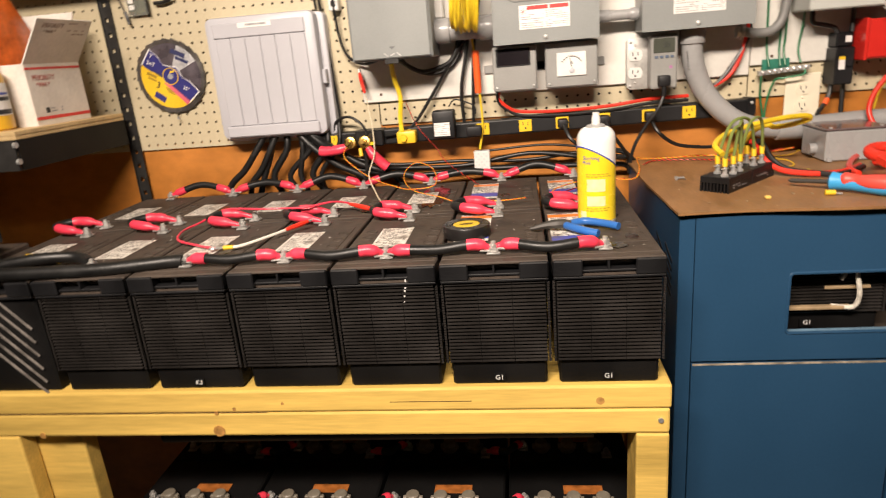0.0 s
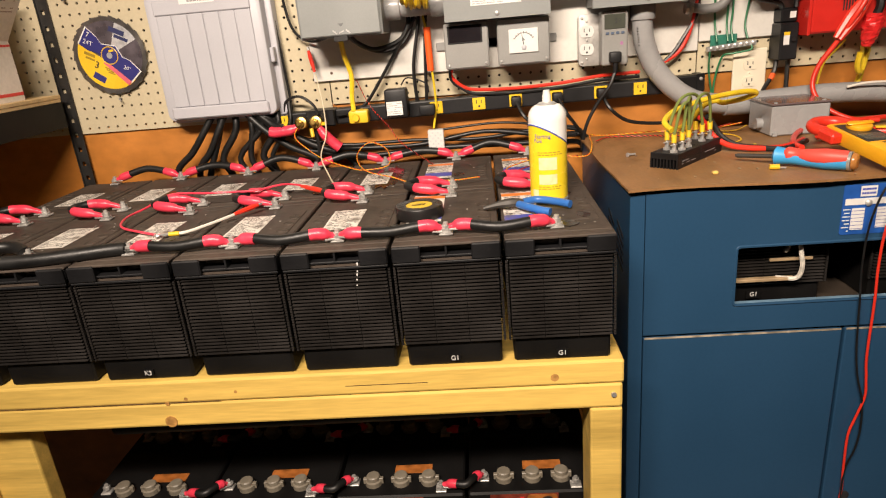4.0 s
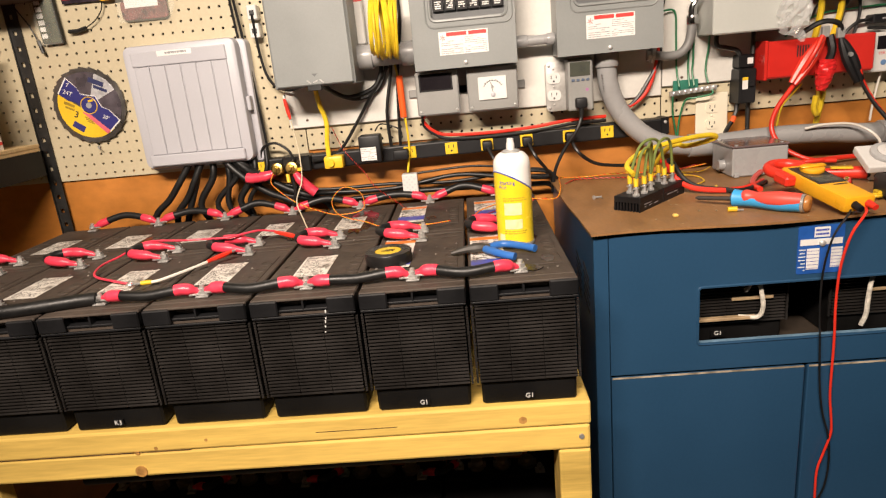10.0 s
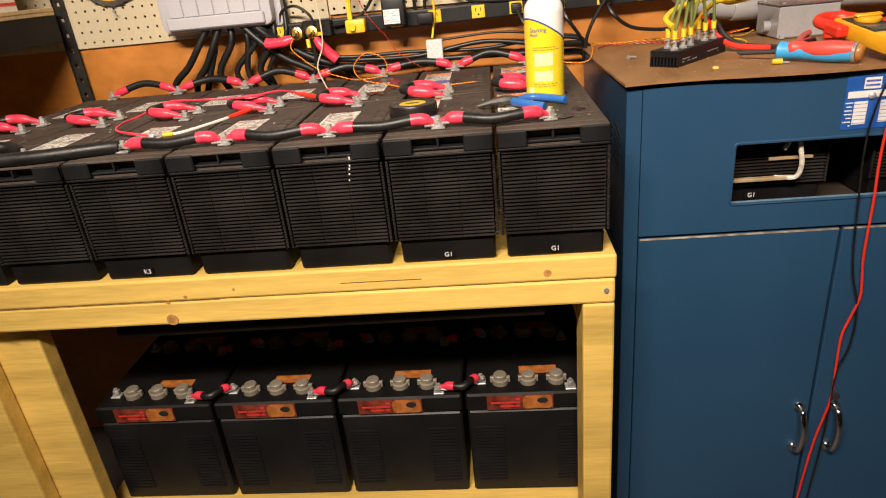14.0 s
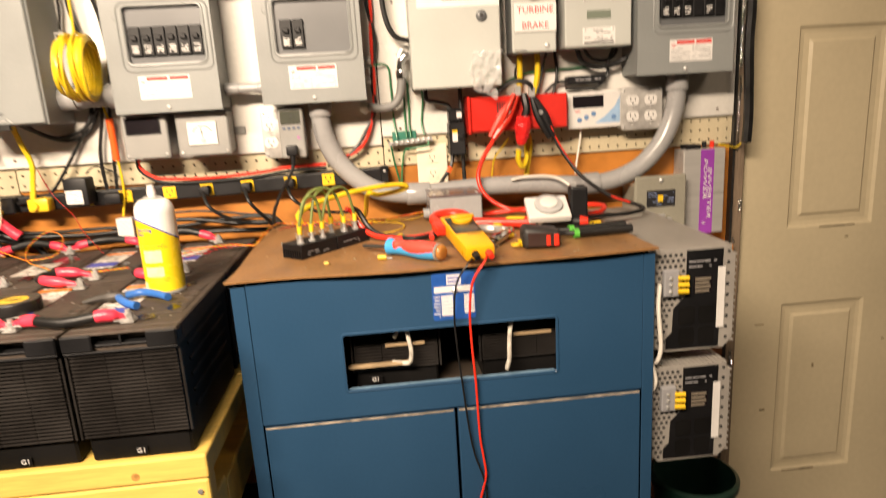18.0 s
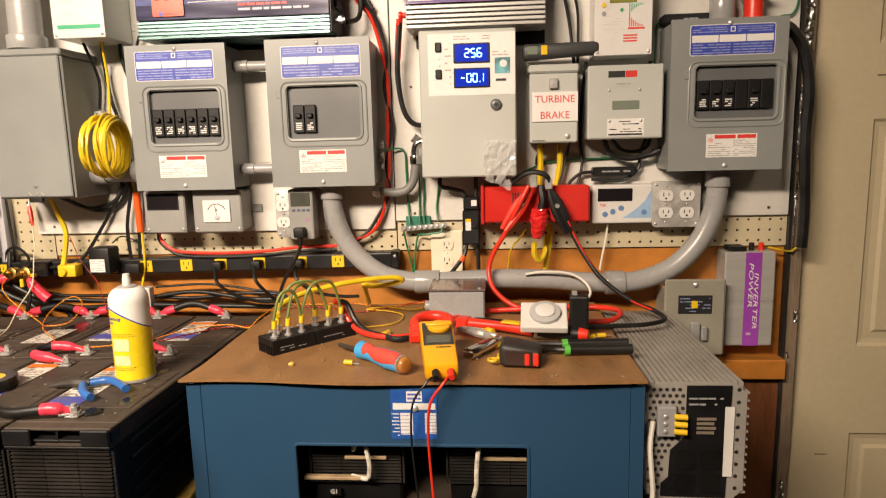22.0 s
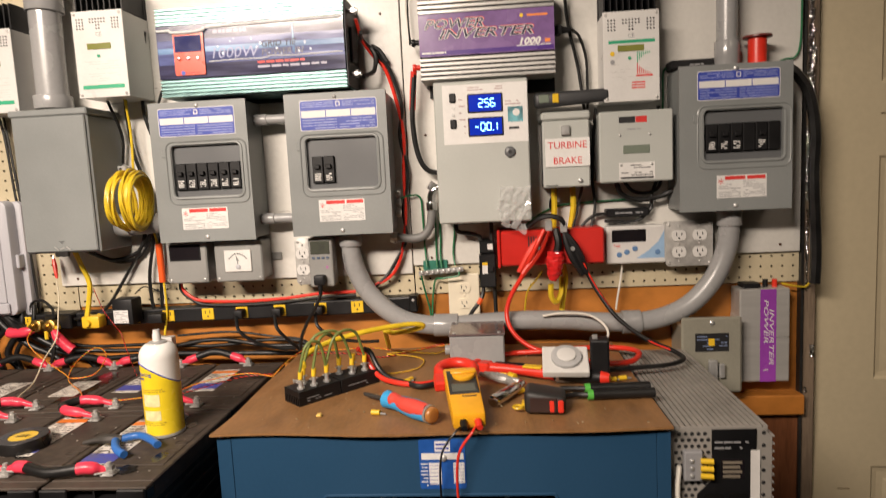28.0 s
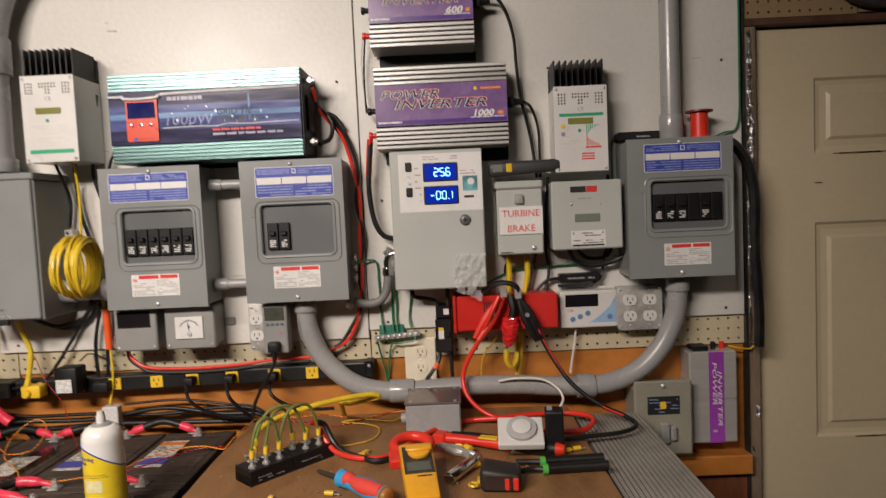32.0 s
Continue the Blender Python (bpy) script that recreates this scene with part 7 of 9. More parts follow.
twisted([(-0.20, -0.30, 1.124), (-0.185, -0.262, 1.124), (-0.135, -0.215, 1.126), (-0.078, -0.205, 1.128), (-0.03, -0.222, 1.126), (-0.012, -0.24, 1.135), (0.0, -0.20, 1.148), (0.012, -0.10, 1.150), (0.04, -0.07, 1.142), (0.095, -0.065, 1.140), (0.171, -0.056, 1.140),
         (0.24, -0.085, 1.140), (0.284, -0.09, 1.140), (0.335, -0.06, 1.140), (0.372, -0.08, 1.150)], 0.0012, (M_YELW, M_REDP), "yellow and red twisted wire running onto the hardboard")
twisted([(0.372, -0.11, 1.148), (0.34, -0.12, 1.140), (0.27, -0.10, 1.140), (0.223, -0.117, 1.140), (0.28, -0.135, 1.140), (0.318, -0.172, 1.140), (0.312, -0.235, 1.140), (0.27, -0.265, 1.140), (0.235, -0.275, 1.142)], 0.0012, (M_YELW, M_AMBER), "yellow twisted wire looped on the hardboard")
twisted([(0.36, -0.05, 1.145), (0.30, -0.08, 1.140), (0.22, -0.14, 1.140), (0.15, -0.11, 1.140), (0.06, -0.09, 1.140), (0.02, -0.14, 1.142)], 0.0013, (M_CABLE, M_REDP), "dark red twisted wire on the hardboard")
twisted([(-0.03, -0.20, 1.124), (-0.10, -0.22, 1.124), (-0.16, -0.29, 1.124), (-0.20, -0.34, 1.124)], 0.0012, (M_CABLE, M_REDP), "dark red twisted wire over the battery lid")
twisted([(-0.540, -0.055, 1.318), (-0.516, -0.06, 1.260), (-0.488, -0.065, 1.222), (-0.469, -0.07, 1.20), (-0.44, -0.10, 1.165), (-0.36, -0.20, 1.128)], 0.0009, (M_REDP, M_BLACK), "thin red wire hanging from the board")
cable([(-0.640, -0.05, 1.34), (-0.632, -0.06, 1.30), (-0.624, -0.08, 1.26), (-0.622, -0.10, 1.20), (-0.632, -0.14, 1.155), (-0.60, -0.22, 1.126), (-0.575, -0.29, 1.122), (-0.558, -0.33, 1.122)], 0.0016, M_PALEW, "pale test wire hanging onto the batteries", group="test wires")
cable([(-0.820, -0.594, 1.118), (-0.87, -0.57, 1.120), (-0.925, -0.534, 1.122), (-0.955, -0.46, 1.120), (-0.94, -0.41, 1.124), (-0.90, -0.372, 1.140), (-0.813, -0.392, 1.142), (-0.765, -0.388, 1.140), (-0.715, -0.390, 1.140), (-0.664, -0.360, 1.142), (-0.634, -0.335, 1.132)],
      0.0022, M_RED, "thin red test wire lying over the batteries", group="test wires")
cable([(-0.800, -0.594, 1.120), (-0.775, -0.588, 1.120), (-0.742, -0.545, 1.122), (-0.718, -0.508, 1.124)], 0.0030, M_WHITEW, "white test wire with a ring lug", group="test wires")
bm = tube([(-0.824 + 0.006 * math.cos(a), -0.596 + 0.006 * math.sin(a), 1.120) for a in [2 * math.pi * q / 10 for q in range(11)]], 0.0018, 5, 2)
box(-0.818, -0.804, -0.5985, -0.5935, 1.1185, 1.1215, 0.0005, bm=bm)
tagged(part("ring_lug", bm, M_STEEL), "steel ring lug on the battery lid", "ring lug")
tagged(part("crimp_sleeve", rod((-0.804, -0.596, 1.120), (-0.786, -0.594, 1.120), 0.0042, 10), M_YEL, None, "", True), "yellow crimp sleeve on the white test wire", "crimp")


def croc(a, b, label):
    """A small red insulated crocodile clip."""
    a, b = Vector(a), Vector(b)
    ob = thing("crocodile_clip", a, label, "clip", "crocodile clips")
    d = b - a
    part("boot", tube([Vector(), d * 0.35, d * 0.7, d], 0.006, 8, 3, radii=((0, 0.003), (0.3, 0.0048), (0.7, 0.0055), (1, 0.0035))), M_REDP, ob, "", True)
    part("jaw", rod(d, d * 1.18, 0.003, 6, 0.0015), M_STEEL, ob)


croc((-0.718, -0.508, 1.1245), (-0.686, -0.462, 1.128), "red crocodile clip on the white test wire")
croc((-0.634, -0.335, 1.130), (-0.575, -0.372, 1.124), "red crocodile clip lying on a battery lid")
croc((-0.642, -0.045, 1.345), (-0.652, -0.035, 1.395), "red crocodile clip hanging under the junction box")


# ---- blue cabinet ----
CAB_Y, CAB_TOP = -0.575, 1.128
M_BLUEE = mat("worn_pale_blue_edge", (0.16, 0.27, 0.38), 0.4, var=0.2, scale=40)


def cabinet():
    ob = thing("blue_cabinet", (0, CAB_Y, 0), "tall blue painted steel cabinet with two doors and an open slot", "cabinet")
    part("left_side", box(0.0, 0.004, 0.003, 0.515, 0.04, 1.125), M_BLUE, ob)
    part("right_side", box(0.761, 0.765, 0.003, 0.515, 0.04, 1.125), M_BLUE, ob)
    part("back", box(0.0045, 0.7605, 0.510, 0.515, 0.04, 1.125), M_BLUE, ob)
    part("top", box(0.0045, 0.7605, 0.003, 0.5095, 1.120, 1.125), M_BLUE, ob)
    part("base", box(0.0045, 0.7605, 0.02, 0.5095, 0.04, 0.06), M_BLUE, ob)
    part("plinth", box(0.02, 0.745, 0.04, 0.49, 0.0, 0.0395), M_BLACK, ob)
    # shelf seen through the slot, painted near-black for the shade inside the cabinet
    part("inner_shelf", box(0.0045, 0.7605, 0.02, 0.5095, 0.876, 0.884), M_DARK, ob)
    part("corner_post", box(0.0, 0.0255, 0.0, 0.0028, 0.04, CAB_TOP, 0.001), M_BLUE, ob)
    part("corner_post", box(0.7425, 0.765, 0.0, 0.0028, 0.04, CAB_TOP, 0.001), M_BLUE, ob)
    front = frame_plate(0.0265, 0.7415, 0.8605, CAB_TOP, [(0.183, 0.578, 0.912, 1.0225)], 0.0, 0.012)
    part("upper_panel", front, M_BLUE, ob, "blue front panel with a long open slot")
    ring = round_outline(0.183, 0.578, 0.912, 1.0225, 0.006, 3)
    part("slot_edge", tube([(x, 0.0, z) for x, z in ring + ring[:1]], 0.0028, 6, 1), M_BLUE, ob, "", True)
    # paler blue paints the light caught by the upturned lower lip
    part("slot_sill", box(0.186, 0.574, -0.001, 0.016, 0.9085, 0.9125, 0.001), M_BLUEE, ob, "pale sill of the slot, lightened where it catches light")
    for x0, x1 in ((0.0275, 0.3795), (0.3845, 0.7405)):
        door = part("door", box(x0, x1, 0.001, 0.020, 0.07, 0.8545, 0.0025, 2), M_BLUE, ob, "plain blue steel door")
        hx = 0.360 if x0 < 0.2 else 0.428
        bm = tube([(hx, 0.001, 0.462), (hx, -0.016, 0.458), (hx + 0.001, -0.026, 0.435), (hx + 0.001, -0.028, 0.41), (hx, -0.026, 0.385), (hx, -0.016, 0.362), (hx, 0.001, 0.358)], 0.0062, 10, 4)
        rod((hx, 0.0008, 0.462), (hx, -0.003, 0.462), 0.011, 14, bm=bm)
        rod((hx, 0.0008, 0.358), (hx, -0.003, 0.358), 0.011, 14, bm=bm)
        part("handle", bm, M_CHROME, door, "chromed bow handle", True)
        part("door_top_wear", box(x0 + 0.002, x1 - 0.002, 0.0005, 0.003, 0.8515, 0.8542), mat("pale_worn_edge", (0.36, 0.30, 0.22), 0.5, var=0.4, scale=30), door)
    lock = lathe([(0.010, 0), (0.010, 0.002), (0.006, 0.003)], 14)
    lock.transform(pose(0.425, 0.001, 0.484, 90))
    part("lock_hole", lock, M_INK, ob)
    # data plate
    sign = part("data_plate", slab(round_outline(0.350, 0.428, 1.034, 1.121, 0.004), -0.0012, 0.0), mat("blue_enamel_plate", (0.02, 0.09, 0.36), 0.35, var=0.15, scale=40), ob, "blue and white data plate")
    part("plate_logo", box(0.377, 0.403, -0.0018, -0.0012, 1.1, 1.118), M_PAPER, sign)
    part("logo_bars", rows_of_bars(0.379, 0.401, 1.102, 1.116, 2, -0.0018, 3, 1.0, 0.5, 0.25), M_INKB, sign)
    for a, b, c, d in ((0.354, 0.425, 1.086, 1.097), (0.366, 0.387, 1.042, 1.08), (0.407, 0.426, 1.044, 1.08)):
        f = part("plate_field", box(a, b, -0.0018, -0.0012, c, d), M_PAPER, sign)
        if d - c > 0.02:
            part("field_rules", rows_of_bars(a, b, c, d, 6, -0.0018, 1, 1.0, 0.12, 1.0), M_INKB, f)
    part("plate_print", rows_of_bars(0.352, 0.364, 1.038, 1.082, 7, -0.0012, 6, 0.8, 0.3, 0.9), M_PAPER, sign)
    bm = bmesh.new()
    screw_at(bm, 0.391, -0.0018, 1.089, 0.006)
    part("plate_latch", bm, M_STEEL, ob, "", True)
    bm = bmesh.new()
    for k in range(5):
        for s in range(2):
            one = box(-0.0012, 0.0, -0.028, 0.028, -0.003, 0.003)
            joined(bm, one, pose(0.0, 0.075 + 0.08 * s, 0.98 + 0.016 * k, 20))
    part("side_louvres", bm, M_BLACK, ob)
    return ob


cabinet()

# hardboard sheet lying on the cabinet, slightly curled at the front
bm = bmesh.new()
nx, ny = 40, 24
top, low = {}, {}
for i in range(nx + 1):
    for j in range(ny + 1):
        u, v = i / nx, j / ny
        x = -0.006 + 0.772 * u + 0.002 * math.sin(9 * v)
        y = -0.588 + 0.540 * v + (0.0035 * math.sin(13 * u) if j == 0 else 0)
        z = 1.1365 + 0.004 * max(0, 1 - v * 7) * (0.5 + 0.5 * math.sin(7 * u + 1)) + 0.0015 * math.sin(6 * u) * math.sin(4 * v)
        top[i, j] = bm.verts.new((x, y, z))
        low[i, j] = bm.verts.new((x, y, z - 0.0042))
for i in range(nx):
    for j in range(ny):
        bm.faces.new((top[i, j], top[i + 1, j], top[i + 1, j + 1], top[i, j + 1]))
        bm.faces.new((low[i, j], low[i, j + 1], low[i + 1, j + 1], low[i + 1, j]))
for i in range(nx):
    bm.faces.new((low[i, 0], low[i + 1, 0], top[i + 1, 0], top[i, 0]))
    bm.faces.new((top[i, ny], top[i + 1, ny], low[i + 1, ny], low[i, ny]))
for j in range(ny):
    bm.faces.new((low[0, j + 1], low[0, j], top[0, j], top[0, j + 1]))
    bm.faces.new((top[nx, j + 1], top[nx, j], low[nx, j], low[nx, j + 1]))
tagged(part("hardboard_sheet", bm, M_CARD, None, "", True), "brown hardboard sheet lying on top of the cabinet", "board")
bm = box(0.01, 0.755, -0.565, -0.075, 1.1252, 1.1315)
tagged(part("spacer_sheet", bm, M_DARK), "dark backing sheet between cabinet and hardboard", "board")

# batteries stored inside the slot
for x, code in ((0.278, "G1"), (0.522, "L2")):
    ob = thing("stored_battery", (x, -0.372, 0.8842), "dusty black battery with a rope handle inside the cabinet", "battery", "batteries in the cabinet")
    for me in BAT_PARTS[:3]:
        part(me.name.split(".")[0], me, None, ob)
    part("strap_bar", box(-0.02, 0.055, -0.166, -0.1605, 0.092, 0.098, 0.001), mat("tan_bar", (0.35, 0.25, 0.14), 0.6, var=0.2, scale=40), ob)
    if code == "G1":
        tag = part("code_tag", box(-0.055, -0.030, -0.1615, -0.158, 0.020, 0.034), M_CASE, ob)
        words(code, 0.012, M_PAPER, tag, (-0.0425, -0.1619, 0.028))
for pts in ([(0.296, -0.553, 1.04), (0.302, -0.555, 1.00), (0.306, -0.556, 0.975), (0.304, -0.554, 0.955), (0.297, -0.548, 0.946), (0.27, -0.537, 0.945)],
            [(0.286, -0.550, 1.03), (0.281, -0.552, 1.01), (0.276, -0.550, 1.0)],
            [(0.502, -0.553, 1.03), (0.494, -0.555, 1.0), (0.491, -0.556, 0.97), (0.490, -0.556, 0.94), (0.485, -0.552, 0.917)]):
    cable(pts, 0.0042, mat("white_rope", (0.62, 0.58, 0.50), 0.8, var=0.25, scale=90, fine=300, bump=0.4), "white rope handle hanging inside the cabinet slot", "rope", "rope handles", 8, "rope")
tagged(part("ledge_bar", box(0.186, 0.30, -0.548, -0.5365, 0.942, 0.948, 0.001), mat("tan_bar", (0.35, 0.25, 0.14))), "tan wooden ledge inside the cabinet slot", "bar")


# ---- inverters hung beside the cabinet ----
M_PERF = mat("light_grey_steel", (0.36, 0.34, 0.31), 0.45, 0.25, var=0.08, scale=12)


def rack_inverter(z0, shift):
    x0, x1, h = 0.772, 0.935, 0.205
    w = x1 - x0
    ob = thing("finned_inverter", (x0, -0.548, z0), "grey finned inverter with a perforated front beside the cabinet", "inverter", "finned inverters")
    part("body", box(0.003, w - 0.003, 0.004, 0.465, 0.003, h - 0.006, 0.003), M_PERF, ob)
    # perforated front plate with cut corners
    c = 0.018
    outline = [(c, 0), (w - c, 0), (w, c), (w, h - c), (w - c, h), (c, h), (0, h - c), (0, c)]
    front = part("front_plate", slab(outline, 0.0, 0.0035), M_PERF, ob)
    bm = bmesh.new()
    for i in range(14):
        for j in range(18):
            x, z = 0.008 + 0.0105 * i + (0.00525 if j % 2 else 0), 0.010 + 0.0108 * j
            inside = 0.062 < x < 0.146 if z > 0.105 else 0.026 + 0.25 * max(0, z - 0.04) < x < 0.146
            if inside or x > w - 0.008 or min(x, w - x) + min(z, h - z) < c + 0.004:
                continue
            rod((x, -0.0005, z), (x, 0.0001, z), 0.0036, 6, bm=bm)
    tagged(part("hole_pattern", bm, M_INK, front), kind="stuff")
    panel = slab([(0.028, 0.006), (0.134, 0.004), (0.138, 0.201), (0.066, 0.201), (0.066, 0.113), (0.042, 0.088), (0.040, 0.040), (0.028, 0.028)], -0.0022, 0.0)
    part("black_panel", panel, M_BLACK, ob, "black socket panel")
    sock = part("socket", box(0.080, 0.118, -0.0030, -0.0022, 0.116, 0.150, 0.0003), M_SCREEN, ob, "dark vent slots")
    for k in range(4):
        part("vent_slat", box(0.083, 0.111 + 0.003 * (k % 2), -0.0040, -0.0030, 0.118 + 0.008 * k, 0.1225 + 0.008 * k), mat("grey_socket", (0.20, 0.17, 0.13), 0.4), sock)
    for k in range(2):
        for q in range(2):
            part("outlet", slab(round_outline(0.052 + 0.040 * k, 0.084 + 0.040 * k, 0.012 + 0.042 * q, 0.048 + 0.042 * q, 0.006), -0.0034, -0.0022), M_CASE, ob, "black mains outlet")
    part("panel_print", rows_of_bars(0.07, 0.125, 0.155, 0.195, 4, -0.0022, 5, 0.35, 0.3, 0.3), M_INKG, ob)
    part("white_label", box(0.128, 0.143, -0.0032, -0.0023, 0.043, 0.165), M_PAPER, ob, "white label strip")
    block = part("terminal_strip", box(0.018, 0.048, -0.013, 0.0, 0.116, 0.168, 0.002), M_INKG, ob)
    for k in range(3):
        z = 0.126 + 0.013 * k
        part("yellow_lug", rod((0.044, -0.013, z), (0.064, -0.016, z), 0.0048, 10), M_YEL, ob, "yellow insulated lug", True)
        bm = bmesh.new()
        screw_at(bm, 0.030, -0.013, z, 0.004)
        part("terminal_screw", bm, M_STEEL, block, "", True)
    for k in range(16):
        x = 0.010 + k * (w - 0.02) / 15
        fin = box(x - 0.0036, x + 0.0036, 0.002, 0.466, h - 0.0065, h + 0.001)
        part("top_fin", fin, M_PERF, ob)
    for k in range(14):
        z = 0.012 + k * (h - 0.03) / 13
        part("side_fin", box(w - 0.0035, w + 0.005, 0.002, 0.466, z - 0.0013, z + 0.0013), M_PERF, ob)
    part("mounting_strip", box(-0.0066, 0.0028, 0.02, 0.45, 0.06, 0.10, 0.001), M_PERF, ob)
    return ob


rack_inverter(0.918, 0)
rack_inverter(0.680, 1)
cable([(0.783, -0.556, 1.06), (0.778, -0.562, 1.02), (0.781, -0.564, 0.975), (0.784, -0.564, 0.935), (0.780, -0.560, 0.908), (0.770, -0.548, 0.895)], 0.0042, M_WHITEW, "white cord hanging down the finned inverters", "power_lead", "white cords")
cable([(0.771, -0.552, 0.902), (0.772, -0.562, 0.885), (0.775, -0.564, 0.865), (0.772, -0.558, 0.845)], 0.0042, M_WHITEW, "white cord hanging down the finned inverters", "power_lead", "white cords")

# dark green tub and a bent black tube on the floor behind
ob = thing("green_tub", (1.02, -0.26, 0.0), "dark green plastic tub standing on the floor by the wall", "tub")
bm = bmesh.new()
n = 28
prof = [(0.070, 0.0), (0.078, 0.01), (0.088, 0.20), (0.097, 0.36), (0.102, 0.42), (0.110, 0.425), (0.110, 0.44), (0.100, 0.445), (0.090, 0.40), (0.080, 0.05)]
lathe(prof, n, bm=bm)
part("tub", bm, mat("dark_green_plastic", (0.006, 0.022, 0.016), 0.35, var=0.15, scale=8), ob, "", True)
cable([(1.17, -0.30, 0.012), (1.22, -0.20, 0.02), (1.27, -0.14, 0.09), (1.33, -0.12, 0.11), (1.38, -0.16, 0.09), (1.44, -0.28, 0.012)], 0.011, BLK, "bent black tube lying on the floor by the door", "black_tube", "", 10, "tube")

# ---- things on the hardboard ----
T = 1.1375


def rectifier_bank():
    ob = thing("rectifier_bank", (0.156, -0.370, T), "black finned heat sinks carrying diodes with yellow lugs", "rectifier", rz=47)
    for s in (-1, 1):
        cx = 0.0475 * s
        sink = part("heat_sink", box(cx - 0.0465, cx + 0.0465, -0.028, 0.028, 0.017, 0.029, 0.001), M_BLACK, ob, "black finned heat sink")
        for k in range(9):
            y = -0.0262 + 0.00655 * k
            part("fin", box(cx - 0.0465, cx + 0.0465, y - 0.0014, y + 0.0014, 0.0, 0.0175), M_BLACK, sink)
        part("marking", rows_of_bars(cx - 0.03, cx + 0.025, 0.006, 0.016, 2, -0.0278, 4 + s, 0.6, 0.3, 0.3), M_INKG, sink)
    spots = [(-0.080, -0.012), (-0.060, 0.012), (-0.052, -0.014), (-0.022, -0.012), (0.022, 0.010), (0.040, -0.010), (0.058, 0.012), (0.070, -0.012)]
    for k, (x, y) in enumerate(spots):
        bm = rod((x, y, 0.029), (x, y, 0.033), 0.0075, 6)
        rod((x, y, 0.033), (x, y, 0.044), 0.0042, 10, bm=bm)
        rod((x, y, 0.044), (x, y, 0.050), 0.0026, 8, bm=bm)
        box(x - 0.009, x + 0.009, y - 0.003, y + 0.003, 0.0425, 0.0445, 0.0005, bm=bm)
        diode = part("diode", bm, M_STEEL, ob, "steel stud diode")
        part("yellow_lug", rod((x, y, 0.047), (x + 0.003, y + 0.002, 0.063), 0.0047, 10, 0.0053), M_YEL, diode, "yellow insulated lug", True)
    m = mat("olive_green_wire", (0.16, 0.20, 0.05), 0.4, var=0.12)
    for a, b, h in ((0, 3, 0.055), (1, 5, 0.065), (2, 4, 0.060), (3, 7, 0.062)):
        (x0, y0), (x1, y1) = spots[a], spots[b]
        pts = [(x0, y0, 0.062), (x0 + 0.2 * (x1 - x0), y0 + 0.2 * (y1 - y0) - 0.004, 0.062 + h * 0.8), ((x0 + x1) / 2, (y0 + y1) / 2 - 0.006, 0.062 + h),
               (x0 + 0.8 * (x1 - x0), y0 + 0.8 * (y1 - y0) - 0.004, 0.062 + h * 0.8), (x1, y1, 0.062)]
        part("link_wire", tube(pts, 0.0030, 7, 5), m, ob, "olive green link wire", True)


rectifier_bank()
# yellow sheathed cable that arches from the rectifiers to the conduit
cable([(0.112, -0.415, 1.204), (0.106, -0.385, 1.216), (0.135, -0.345, 1.229), (0.200, -0.310, 1.241), (0.265, -0.280, 1.246), (0.315, -0.258, 1.245), (0.330, -0.247, 1.237), (0.305, -0.240, 1.228), (0.265, -0.245, 1.224), (0.247, -0.250, 1.230), (0.238, -0.20, 1.212), (0.232, -0.14, 1.172), (0.225, -0.09, 1.150)],
      0.0055, M_YELW, "yellow sheathed cable arching over the rectifiers", "yellow_cable", "", 9, "cable")
for dx, m, lab in ((0.0, M_REDP, "thick red lead curving from the rectifiers"), (0.014, M_CABLE, "thick black lead curving from the rectifiers")):
    cable([(0.196 + dx, -0.312, 1.208), (0.208 + dx, -0.305, 1.198), (0.225 + dx, -0.315, 1.168), (0.25 + dx, -0.335, 1.151), (0.29 + dx, -0.355, 1.146), (0.335, -0.36 - dx, 1.145), (0.375, -0.335 - dx, 1.145), (0.41, -0.30 - dx, 1.145)],
          0.0055, m, lab, "thick_lead", "thick leads", 9, "cable")
# red loop of the jumper lead on the board, up to the red clamp
cable([(0.370, -0.38, 1.146), (0.375, -0.335, 1.146), (0.415, -0.255, 1.146), (0.470, -0.185, 1.146), (0.530, -0.160, 1.147), (0.592, -0.172, 1.153), (0.66, -0.150, 1.151), (0.737, -0.135, 1.148), (0.785, -0.165, 1.151), (0.798, -0.21, 1.153), (0.770, -0.255, 1.149), (0.715, -0.265, 1.149), (0.66, -0.25, 1.155)],
      0.0058, M_REDP, "red rubber jumper lead looped on the hardboard", "jumper_lead", "jumper leads", 10, "cable")
cable([(0.606, -0.125, 1.425), (0.585, -0.13, 1.385), (0.555, -0.11, 1.32), (0.525, -0.10, 1.268), (0.514, -0.105, 1.223), (0.530, -0.13, 1.183), (0.575, -0.16, 1.155), (0.63, -0.175, 1.15)], 0.0056, M_REDP, "red rubber jumper lead dropping from its clamp", "jumper_lead", "jumper leads", 10, "cable")
cable([(0.690, -0.125, 1.35), (0.705, -0.12, 1.315), (0.730, -0.13, 1.268), (0.765, -0.15, 1.218), (0.82, -0.17, 1.175), (0.872, -0.19, 1.153), (0.885, -0.235, 1.146), (0.845, -0.268, 1.144), (0.78, -0.288, 1.146), (0.70, -0.31, 1.149)], 0.0050, M_CABLE, "black jumper lead dropping from its clamp", "jumper_lead", "jumper leads", 10, "cable")
cable([(0.694, -0.128, 1.345), (0.709, -0.124, 1.312), (0.734, -0.134, 1.265), (0.769, -0.154, 1.215), (0.824, -0.174, 1.173), (0.868, -0.195, 1.155)], 0.0022, M_REDP, "thin red wire beside the black jumper lead")


